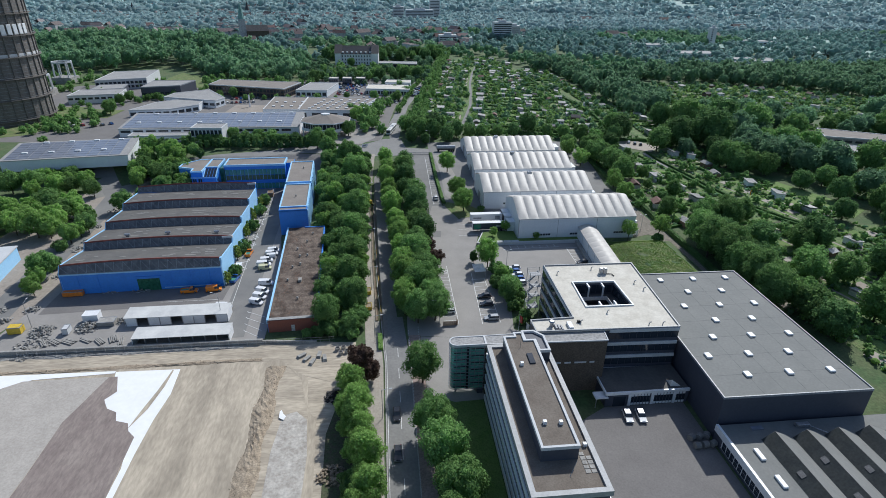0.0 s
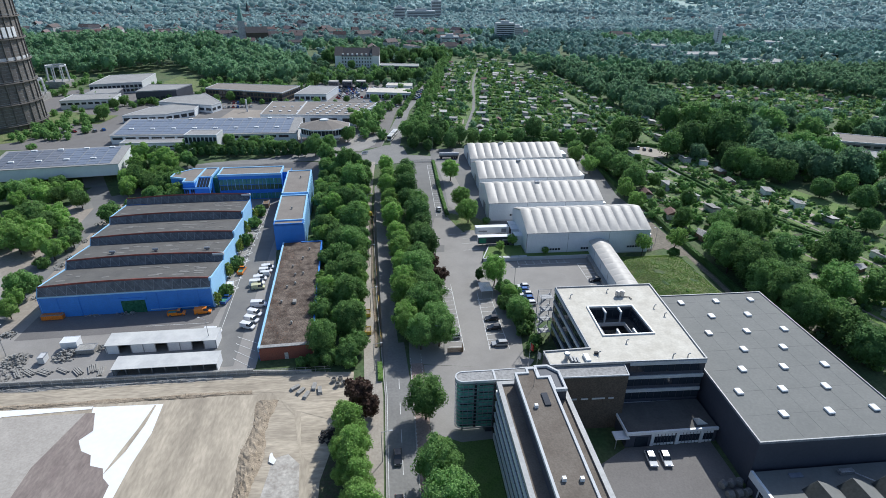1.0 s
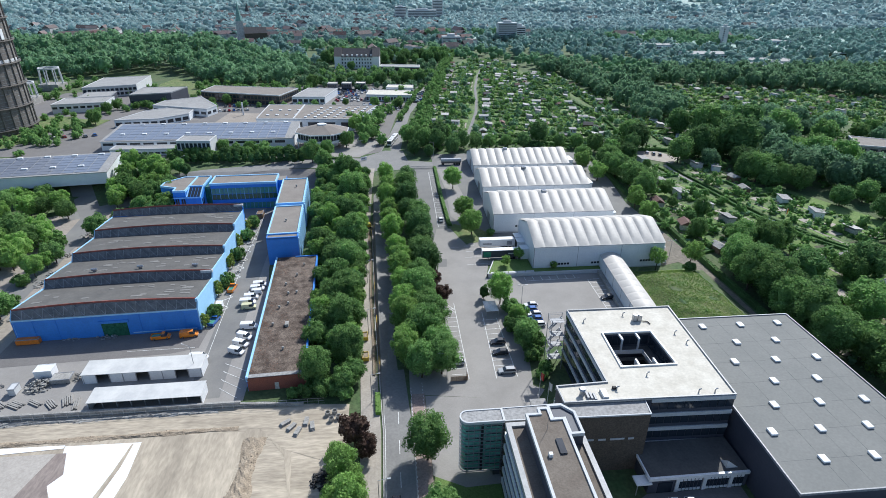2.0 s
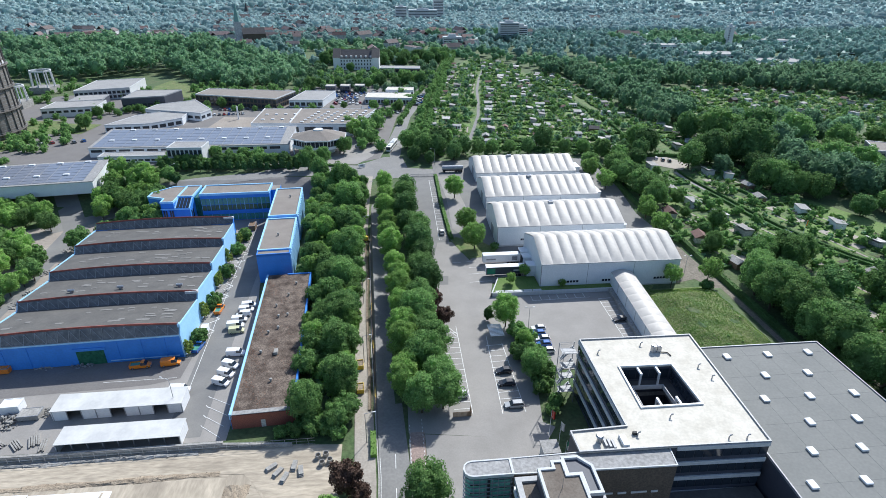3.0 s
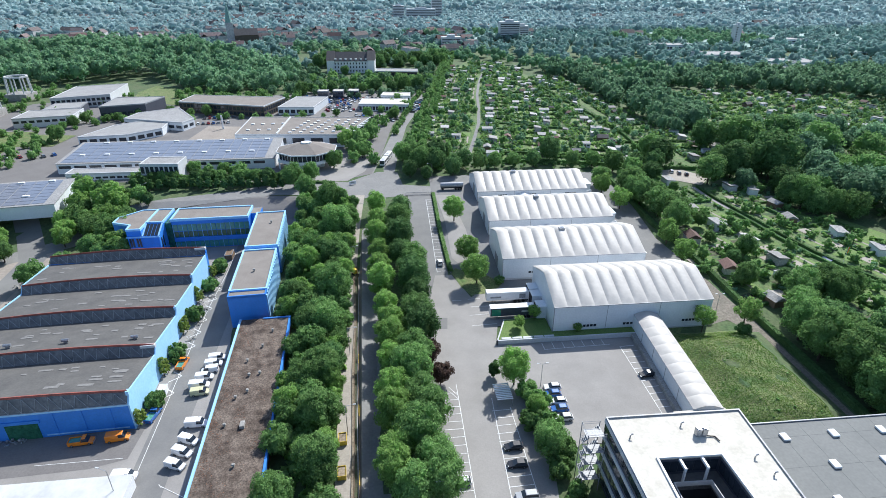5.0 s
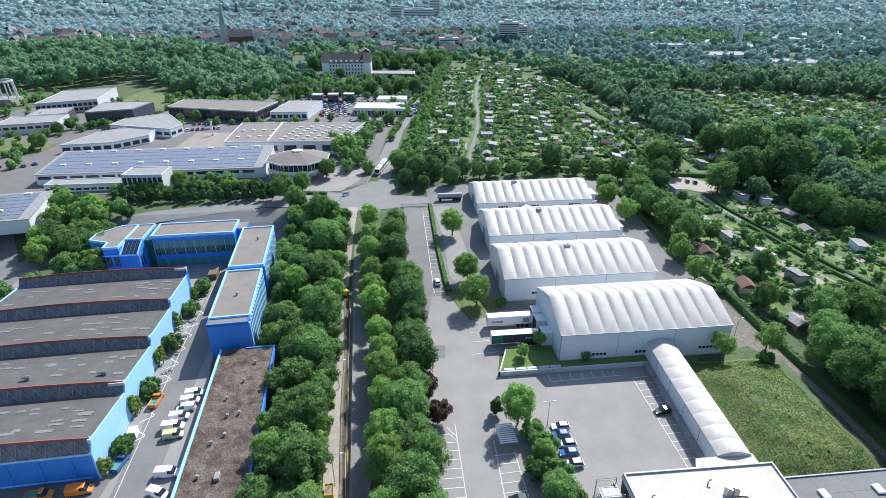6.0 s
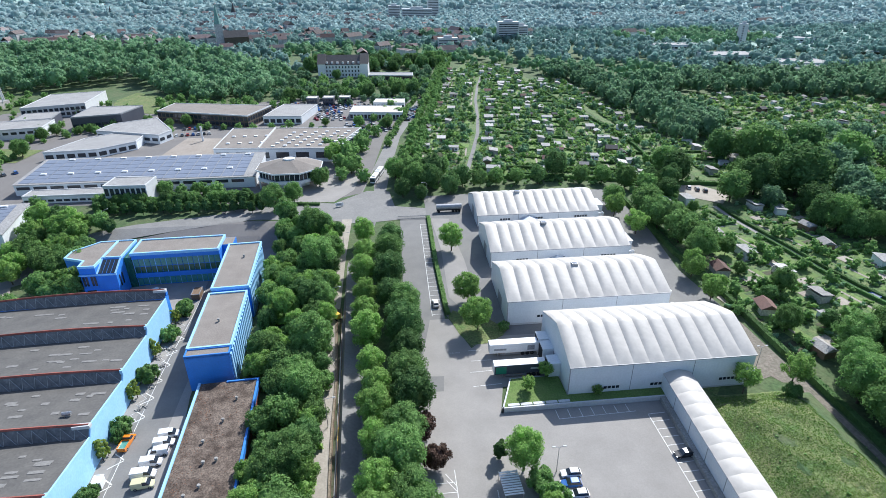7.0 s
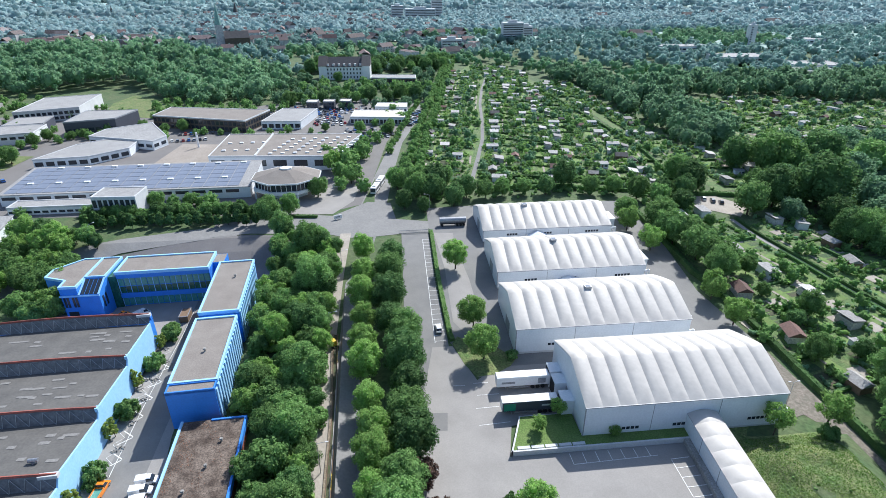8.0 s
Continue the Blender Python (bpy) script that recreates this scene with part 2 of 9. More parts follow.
    # leaf_far, leaf_mid, leaf_dist: bluer and paler with distance, haze in the base colour
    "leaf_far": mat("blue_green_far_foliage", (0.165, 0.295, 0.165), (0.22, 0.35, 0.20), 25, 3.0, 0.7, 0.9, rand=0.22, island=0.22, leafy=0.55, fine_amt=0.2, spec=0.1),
    # haze for the middle distance, mixed into the leaf colour
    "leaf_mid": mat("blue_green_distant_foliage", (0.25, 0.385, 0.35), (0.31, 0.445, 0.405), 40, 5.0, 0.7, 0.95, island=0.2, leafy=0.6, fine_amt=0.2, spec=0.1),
    "roof_far": mat("faded_far_roofs", (0.135, 0.095, 0.085), (0.12, 0.115, 0.12), 8, 2.0, 0.5, 0.9, rand=0.35),
    "wall_far": mat("pale_far_walls", (0.46, 0.455, 0.45), (0.36, 0.36, 0.37), 6, 2.0, 0.5, 0.9, rand=0.25),
    # hills: blue of the haze used as base colour
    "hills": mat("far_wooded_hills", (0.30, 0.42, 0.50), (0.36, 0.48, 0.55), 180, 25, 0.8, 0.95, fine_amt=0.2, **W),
    "wall_town": mat("pale_town_walls", (0.50, 0.49, 0.48), (0.38, 0.38, 0.39), 30, 2.0, 0.5, 0.9, island=0.25),
    "roof_town": mat("red_and_grey_town_roofs", (0.17, 0.10, 0.09), (0.14, 0.135, 0.14), 40, 2.0, 0.9, 0.9, island=0.35),
    # strongest haze tint, for foliage beyond about a kilometre
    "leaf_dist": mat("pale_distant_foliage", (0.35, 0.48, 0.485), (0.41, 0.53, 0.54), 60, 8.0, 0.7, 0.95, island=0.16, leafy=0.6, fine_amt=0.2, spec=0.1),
}


def paint(name, col, rough=0.25, metal=0.0):
    m = mat(name, col, tuple(c * 0.92 for c in col), 2, 0.3, 0.4, rough, metal=metal, fine_amt=0.03)
    m.node_tree.nodes["Principled BSDF"].inputs["Coat Weight"].default_value = 0.6
    return m


PAINT = {k: paint(k + "_car_paint", c) for k, c in dict(white=(0.80, 0.80, 0.80), silver=(0.45, 0.46, 0.47), black=(0.02, 0.021, 0.024), blue=(0.03, 0.13, 0.42),
         red=(0.42, 0.03, 0.025), grey=(0.13, 0.135, 0.14), orange=(0.82, 0.25, 0.02), cream=(0.62, 0.60, 0.36), green=(0.03, 0.25, 0.15)).items()}

# ---- building tools ----
def smooth(a, b, v):
    u = min(1.0, max(0.0, (v - a) / (b - a)))
    return u * u * (3 - 2 * u)


def lie(x, y):
    """Height of the ground: level near the start, rising gently along the street."""
    east = 5 * smooth(185, 300, y) * (1 - 0.75 * smooth(70, 150, x))
    yard = 7 * smooth(281, 303, y) - 2 * smooth(212, 250, y)      # the works yard stays low, then climbs to the side street
    k = smooth(-19, -42, x)
    return east * (1 - k) + yard * k + 0.75 * mound(x, y)


def mound(x, y):
    """The grassy bank beside the covered walkway."""
    u = smooth(81.5, 92, x) * (1 - smooth(104, 109.8, x)) * smooth(144, 156, y) * (1 - smooth(180, 191, y))
    return 5.0 * u * (1 + 0.10 * math.sin(0.55 * x + 0.3 * y) * math.sin(0.43 * y))


def thing(name, label, category, at=(0, 0, 0), turn=0.0, group="", kind=""):
    e = new(name)
    e.matrix_basis = pose(*at, 0, 0, turn)
    return tagged(e, label, category, group, kind)


def part(name, bm, material, parent=None, label=""):
    me = bpy.data.meshes.new(name)
    bm.to_mesh(me)
    bm.free()
    me.materials.append(material)
    ob = new(name, me)
    ob.parent = parent
    if label:
        ob["label"] = label
    return ob


def again(ob, x=0.0, y=0.0, z=0.0, turn=0.0):
    """A further piece on the mesh of ob, under the same parent."""
    c = new(ob.name.split(".")[0], ob.data)
    c.parent = ob.parent
    c.matrix_basis = pose(x, y, z, 0, 0, turn)
    return c


def box(bm, x0, x1, y0, y1, z0, z1, bevel=0.0):
    vs = [bm.verts.new(p) for p in ((x0, y0, z0), (x1, y0, z0), (x1, y1, z0), (x0, y1, z0), (x0, y0, z1), (x1, y0, z1), (x1, y1, z1), (x0, y1, z1))]
    fs = [bm.faces.new([vs[i] for i in f]) for f in ((3, 2, 1, 0), (4, 5, 6, 7), (0, 1, 5, 4), (1, 2, 6, 5), (2, 3, 7, 6), (3, 0, 4, 7))]
    if bevel:
        es = {e for f in fs for e in f.edges}
        bmesh.ops.bevel(bm, geom=list(es), offset=bevel, segments=2, affect="EDGES", profile=0.5)
    return bm


def boxes(*rows, bevel=0.0):
    bm = bmesh.new()
    for row in rows:
        box(bm, *row, bevel=bevel)
    return bm


def prism(bm, pts, z0, z1):
    """An upright block on a polygon (counter-clockwise)."""
    lo, hi = [bm.verts.new((*p, z0)) for p in pts], [bm.verts.new((*p, z1)) for p in pts]
    n = len(pts)
    bm.faces.new(lo[::-1]), bm.faces.new(hi)
    for i in range(n):
        bm.faces.new((lo[i], lo[(i + 1) % n], hi[(i + 1) % n], hi[i]))
    return bm


def inset(pts, d):
    """The polygon moved inwards by d (outwards if negative)."""
    out, n = [], len(pts)
    for i in range(n):
        a, b, c = Vector(pts[i - 1]), Vector(pts[i]), Vector(pts[(i + 1) % n])
        u, v = (b - a).normalized(), (c - b).normalized()
        nu, nv = Vector((-u.y, u.x)), Vector((-v.y, v.x))
        k = 1 + nu.dot(nv)
        out.append(tuple(b + (nu + nv) * (d / max(k, 0.2))))
    return out


def ring(bm, pts, width, z0, z1, out=0.0):
    """A parapet round a polygon, `width` thick, standing `out` proud."""
    o, i = inset(pts, -out), inset(pts, width)
    n = len(pts)
    v = [[bm.verts.new((*p, z)) for p in q] for q, z in ((o, z0), (o, z1), (i, z1), (i, z0))]
    for k in range(n):
        m = (k + 1) % n
        for s in range(4):
            t = (s + 1) % 4
            bm.faces.new((v[s][k], v[s][m], v[t][m], v[t][k]))
    bmesh.ops.recalc_face_normals(bm, faces=bm.faces)
    return bm


def tube(bm, a, b, r0, r1=None, n=8, caps=True):
    """A round bar from a to b."""
    a, b = Vector(a), Vector(b)
    r1 = r0 if r1 is None else r1
    q = (b - a).to_track_quat("Z", "Y")
    rows = [[bm.verts.new(p + q @ Vector((r * math.cos(2 * math.pi * i / n), r * math.sin(2 * math.pi * i / n), 0))) for i in range(n)] for p, r in ((a, r0), (b, r1))]
    for i in range(n):
        bm.faces.new((rows[0][i], rows[0][(i + 1) % n], rows[1][(i + 1) % n], rows[1][i]))
    if caps:
        bm.faces.new(rows[0][::-1]), bm.faces.new(rows[1])
    return bm


def profile(bm, pts, x0, x1):
    """A closed outline in y and z, pushed along x."""
    a, b = [bm.verts.new((x0, *p)) for p in pts], [bm.verts.new((x1, *p)) for p in pts]
    n = len(pts)
    bm.faces.new(a), bm.faces.new(b[::-1])
    for i in range(n):
        bm.faces.new((a[(i + 1) % n], a[i], b[i], b[(i + 1) % n]))
    bmesh.ops.recalc_face_normals(bm, faces=bm.faces)
    return bm


def drape(pts, rise, cell=7.0, height=None):
    """A sheet on a polygon that follows the ground, `rise` above it."""
    bm = bmesh.new()
    bm.faces.new([bm.verts.new((*p, 0)) for p in pts])
    xs, ys = [p[0] for p in pts], [p[1] for p in pts]
    for lo, hi, nrm in ((min(xs), max(xs), (1, 0, 0)), (min(ys), max(ys), (0, 1, 0))):
        c = math.ceil(lo / cell) * cell
        while c < hi and (hi - lo) / cell < 120:
            bmesh.ops.bisect_plane(bm, geom=bm.verts[:] + bm.edges[:] + bm.faces[:], plane_co=tuple(c * k for k in nrm), plane_no=nrm)
            c += cell
    for v in bm.verts:
        v.co.z = (height or lie)(v.co.x, v.co.y) + rise
    bmesh.ops.recalc_face_normals(bm, faces=bm.faces)
    if bm.faces and sum(f.normal.z for f in bm.faces) < 0:
        bmesh.ops.reverse_faces(bm, faces=bm.faces)
    return bm


def sheet(name, pts, material, rise, label, category="ground", cell=7.0):
    return tagged(part(name, drape(pts, rise, cell), M[material]), label, category, kind="structure")


def strip(path, width):
    """The outline of a strip along a path."""
    l, r = [], []
    for i, p in enumerate(path):
        a, b = Vector(path[max(0, i - 1)]), Vector(path[min(len(path) - 1, i + 1)])
        d = (b - a).normalized()
        w = width if isinstance(width, (int, float)) else width[i]
        l.append((p[0] - d.y * w / 2, p[1] + d.x * w / 2)), r.append((p[0] + d.y * w / 2, p[1] - d.x * w / 2))
    return r + l[::-1]


def from_arrays(name, verts, faces, material, parent=None, label=""):
    me = bpy.data.meshes.new(name)
    me.from_pydata([tuple(v) for v in verts], [], [tuple(f) for f in faces])
    me.materials.append(material)
    ob = new(name, me)
    ob.parent = parent
    if label:
        ob["label"] = label
    return ob

# ---- ground, streets and yards ----
def ground_sheet():
    xs = [-4200, -2600, -1600, -1000, -700, -500] + [-399 + 7 * i for i in range(115)] + [500, 700, 1000, 1600, 2600, 4200]
    ys = [-900, -400, -150, 0, 40] + [70 + 7 * i for i in range(48)] + [420, 460, 520, 600, 700, 850, 1000, 1300, 1700, 2300, 3200, 4700]
    verts = [(x, y, lie(x, y)) for y in ys for x in xs]
    n = len(xs)
    faces = [(j * n + i, j * n + i + 1, (j + 1) * n + i + 1, (j + 1) * n + i) for j in range(len(ys) - 1) for i in range(n - 1)]
    return tagged(from_arrays("ground", verts, faces, M["ground"]), "rough grassland and soil under the whole district", "ground", kind="structure")


ground_sheet()
ROAD = [(1.6, -60), (1.6, 120), (-0.8, 165), (-2.0, 200), (-2.9, 230), (-2.6, 262), (-0.5, 292), (3, 330), (8, 372), (15, 425), (33, 505), (48, 575), (80, 750), (104, 860)]
sheet("road", strip(ROAD, [6.6, 6.6, 6.4, 6.0, 5.8, 6.2, 8, 11, 8.5, 7, 6.2, 6, 6, 6]), "road", 0.10, "grey asphalt street with worn white lane marks", "road")
sheet("pavement", strip([(-4.6, 70), (-4.6, 120), (-6.6, 165), (-8.2, 200), (-9.0, 230), (-8.5, 268), (-7.5, 300)], [4.5, 4.5, 4.2, 4.2, 4.2, 4, 4]), "pave", 0.14, "pale sandy paved footway along the street", "pavement")
sheet("pavement", strip([(6.7, 40), (6.7, 133)], 3.4), "redpave", 0.15, "reddish paved footway and cycle lane", "pavement")
sheet("median_bed", strip([(7.5, 143), (6.6, 175), (6.0, 210), (5.6, 250), (6.5, 290)], [11, 13, 15, 14, 10]), "ground", 0.13, "earth and grass bed under the street trees", "bed")
sheet("tree_belt_ground", [(-20.4, 132), (-9, 132), (-10.5, 200), (-12, 296), (-34, 296), (-31, 206), (-24.5, 204)], "ground", 0.12, "overgrown earth belt beside the footway", "ground")
# service road and car parks on the east side
sheet("service_road", [(13.2, 190), (22, 190), (24.6, 229), (23.6, 262), (24.2, 300), (13.8, 300), (13.0, 255), (12.4, 232)], "asphalt", 0.11, "grey asphalt service road behind the street trees", "road")
sheet("car_park", [(4.8, 133), (36, 128), (45.5, 141), (46, 152), (72, 150), (75, 176), (74.2, 190.1), (33.8, 190.1), (36, 199), (50.5, 199), (50.5, 219.5), (36, 219.5), (30.4, 215), (25.6, 229), (20, 229), (13.0, 195), (14, 150), (5, 145)], "lot", 0.12, "pale grey asphalt car park and lorry yard", "car park")
sheet("hall_yard", [(25, 231), (31, 216), (43, 219), (50, 219.5), (112, 219.5), (108, 250), (112, 285), (112, 326), (25, 322), (24.6, 298)], "asphalt", 0.115, "grey asphalt yard between the storage halls", "yard")
sheet("hall_lane", [(99, 193.4), (106, 195.5), (108.6, 191), (109.2, 183), (109.8, 150), (113.6, 150), (113.8, 192), (112, 219.4), (99, 219.4)], "dirt", 0.13, "dusty grey-brown lane round the end of a hall", "lane")
sheet("junction", [(-58, 302), (-44, 304), (-14, 300), (-6, 296), (3, 296), (24, 299), (26, 308), (12, 312), (10, 330), (0, 332), (-14, 318), (-30, 322), (-60, 314)], "road", 0.11, "wide asphalt street junction", "road")
sheet("side_street", strip([(-50, 308), (-90, 300), (-112, 292), (-122, 276), (-140, 262)], [11, 9, 9, 10, 10]), "road", 0.105, "grey side street leading away from the junction", "road")
sheet("forecourt", [(-50, 322), (-14, 320), (-6, 334), (-4, 352), (-22, 352), (-50, 332)], "lot", 0.12, "paved forecourt in front of a showroom", "forecourt")
sheet("office_yard", [(38, 45), (71, 45), (71, 99), (51, 99), (44, 95), (38, 92)], "dasphalt", 0.11, "grey asphalt courtyard of the office building", "yard")
sheet("office_lawn", [(8.6, 40), (22, 40), (22, 104), (13.5, 107), (8.8, 120)], "grass", 0.10, "shaded lawn along the office wing", "lawn")
sheet("office_lawn", [(36.2, 133.6), (39.0, 131.5), (40.2, 127.8), (46, 121), (46, 152), (41.5, 148), (37.8, 144)], "ground", 0.14, "small lawn beside the office building", "lawn")
sheet("ring_bed", [(25.6, 230), (28, 221), (30.6, 216.2), (35.1, 216.6), (40, 219.4), (42, 222), (36.6, 228.8), (31, 230.5), (27.4, 233)], "meadow", 0.2, "grass bed with a kerb round the yard trees", "bed")
sheet("pale_apron", [(26, 297), (33.5, 296), (33, 285), (35, 262), (35.5, 240), (30, 234), (27, 240), (27.6, 270)], "lot", 0.16, "pale concrete apron beside the halls", "yard")
# west yard
sheet("works_yard", [(-112, 134.5), (-36, 134.5), (-36.5, 170), (-42, 204), (-46, 272), (-100, 262), (-112, 240), (-108, 170)], "lot", 0.11, "grey asphalt works yard between blue sheds", "yard")
sheet("yard_lane", strip([(-46, 136), (-47.2, 170), (-48.5, 205), (-50, 268)], [8, 8, 8.5, 9]), "asphalt", 0.13, "darker asphalt drive through the works yard", "lane")
sheet("rear_street", strip([(-118, 150), (-122, 215), (-128, 262), (-150, 300)], 9), "asphalt", 0.11, "narrow rear street beside the trees", "road")
sheet("rear_yard", [(-112.5, 142), (-106.5, 160), (-107, 200), (-110, 240), (-117, 262), (-124, 276), (-150, 262), (-150, 205), (-136, 165), (-132, 146)], "plotgravel", 0.09, "dusty grey-brown ground of the rear yard", "yard")
sheet("shed_apron", [(-106, 153), (-60, 155.5), (-53, 157.5), (-52.6, 166.6), (-106, 166.4)], "dasphalt", 0.13, "dark asphalt before the blue shed", "yard")
# building site
sheet("site_ground", [(-130, 30), (-10, 30), (-10, 131), (-38, 133.5), (-130, 133)], "haul", 0.06, "rutted pale earth of a building site", "building site")
sheet("site_field", [(-130, 60), (-32.6, 60), (-33.1, 124), (-130, 124.5)], "earth", 0.12, "levelled tan earth platform", "building site")
sheet("gravel_layer", [(-130, 60), (-76.6, 60), (-75.8, 90), (-76.0, 105), (-72.2, 121), (-93, 121), (-97, 118.5), (-130, 117)], "gravel_g", 0.20, "smooth pale grey gravel layer", "building site")
sheet("stone_layer", [(-76.5, 60), (-57, 60), (-57.2, 83), (-57.9, 98.9), (-59.9, 100.9), (-61, 103.5), (-64, 104.5), (-65.2, 107.5), (-68, 109), (-69.8, 112.2), (-68, 115), (-70.2, 120.9), (-72.3, 121), (-76, 105), (-75.7, 90)], "gravel_b", 0.22, "brown crushed stone layer being spread", "building site")
sheet("fleece", [(-57, 55), (-55.6, 55), (-55.9, 94), (-55.6, 104), (-54.6, 113), (-55.3, 122.7), (-71.5, 123), (-70.2, 118), (-69.8, 112), (-64.5, 104), (-59, 99), (-57.2, 90)], "fleece", 0.17, "bright white geotextile sheet laid on the earth", "fleece")
sheet("fleece", [(-97, 118.4), (-91, 121.4), (-71.6, 122.4), (-71.6, 123.3), (-130, 124.2), (-130, 117)], "fleece", 0.185, "long white geotextile strip at the field edge", "fleece")
sheet("gravel_strip", [(-26.2, 60), (-18.8, 60), (-19, 90), (-20.2, 101), (-23, 104), (-26, 103), (-27, 92)], "gravel_w", 0.14, "white crushed gravel strip beside a trench", "building site")
# gardens and meadows east of the halls
sheet("meadow_bank", [(81, 146), (100, 145), (109.4, 150), (109, 183), (106.5, 192), (98, 193.2), (81, 193.2)], "meadow", 0.14, "rough grassy bank beside the covered walkway", "meadow", 1.6)
PATH = [(152.7, 305), (152.6, 295), (153.1, 288), (155, 275), (157.3, 261), (159, 247), (161.6, 233.5), (165.5, 221), (172, 206), (182, 190)]
sheet("garden_lane", strip([(117, 206), (116.8, 227), (116.2, 245), (113.8, 262), (114.2, 290), (117, 330)], 1.2), "dirt", 0.12, "brown dirt lane along the allotment gardens", "lane")
sheet("garden_lane", strip(PATH, 1.8), "lot", 0.13, "narrow straight path between allotment gardens", "lane")
sheet("garden_lane", strip([(151.4, 285.4), (134, 281.4)], 1.0), "lot", 0.13, "short side path between hedges", "lane")
sheet("garden_parking", [(146, 318), (158, 307), (168, 318), (160, 331), (146, 332)], "pave", 0.15, "sandy car park at the gardens", "car park")
LONG_PATH = [(47, 340), (50.8, 360), (58.5, 392), (66.6, 427), (73.5, 470), (81, 526), (92, 585), (107.4, 653)]
sheet("garden_lane", strip(LONG_PATH, 2.1), "asphalt", 0.12, "long straight gravel path through the allotments", "lane")
sheet("garden_lane", strip([(153.4, 352), (158.7, 399), (158.9, 440), (155, 483), (151, 545), (147, 600)], 1.7), "dirt", 0.12, "narrow straight path between hedges", "lane")
sheet("fleece_gap", [(-60.4, 101.5), (-58.2, 108), (-57.0, 116), (-56.8, 122.4), (-57.2, 122.4), (-58.2, 114.5), (-59.6, 107)], "earth", 0.23, "bare earth sliver between geotextile sheets", "building site")
sheet("fleece", [(-26.8, 102.0), (-25.6, 101.2), (-25.2, 102.4), (-26.0, 103.4), (-26.5, 104.6), (-26.9, 104.2)], "fleece", 0.35, "crumpled white sheet beside the trench", "fleece")
sheet("site_track", [(-33, 124.6), (-26, 124), (-22, 118), (-20.5, 105), (-18, 100), (-15.5, 60), (-18.6, 60), (-20, 101), (-23.4, 116), (-27, 121), (-33, 121.8)], "earth", 0.1, "smooth vehicle track on the site", "building site")
sheet("side_lot", [(8.5, 107.5), (15, 104), (36, 105), (37, 127), (36, 128.2), (8.5, 132.2)], "lot", 0.115, "pale asphalt drive beside the office wing", "car park")
sheet("north_lot", [(-100, 268), (-46, 272), (-30, 274), (-21, 282), (-16, 299), (-46, 303), (-62, 301), (-92, 294)], "dasphalt", 0.09, "worn grey asphalt lot behind the blue offices", "car park")
sheet("site_mud", [(-37, 125), (-30, 124.6), (-24, 118), (-13, 113), (-10.2, 114), (-10.2, 130.8), (-37, 132.6)], "haul", 0.115, "trodden pale mud at the site gate", "building site")
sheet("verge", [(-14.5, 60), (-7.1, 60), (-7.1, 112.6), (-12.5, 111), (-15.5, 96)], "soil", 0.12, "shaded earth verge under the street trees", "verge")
sheet("gasholder_lawn", [(-330, 350), (-232, 343), (-214, 352), (-205, 372), (-214, 432), (-330, 440)], "meadow", 0.09, "rough grass round the gasholder", "lawn", 16)

# ---- storage halls ----
EAVE, RIDGE = 9.5, 13.9


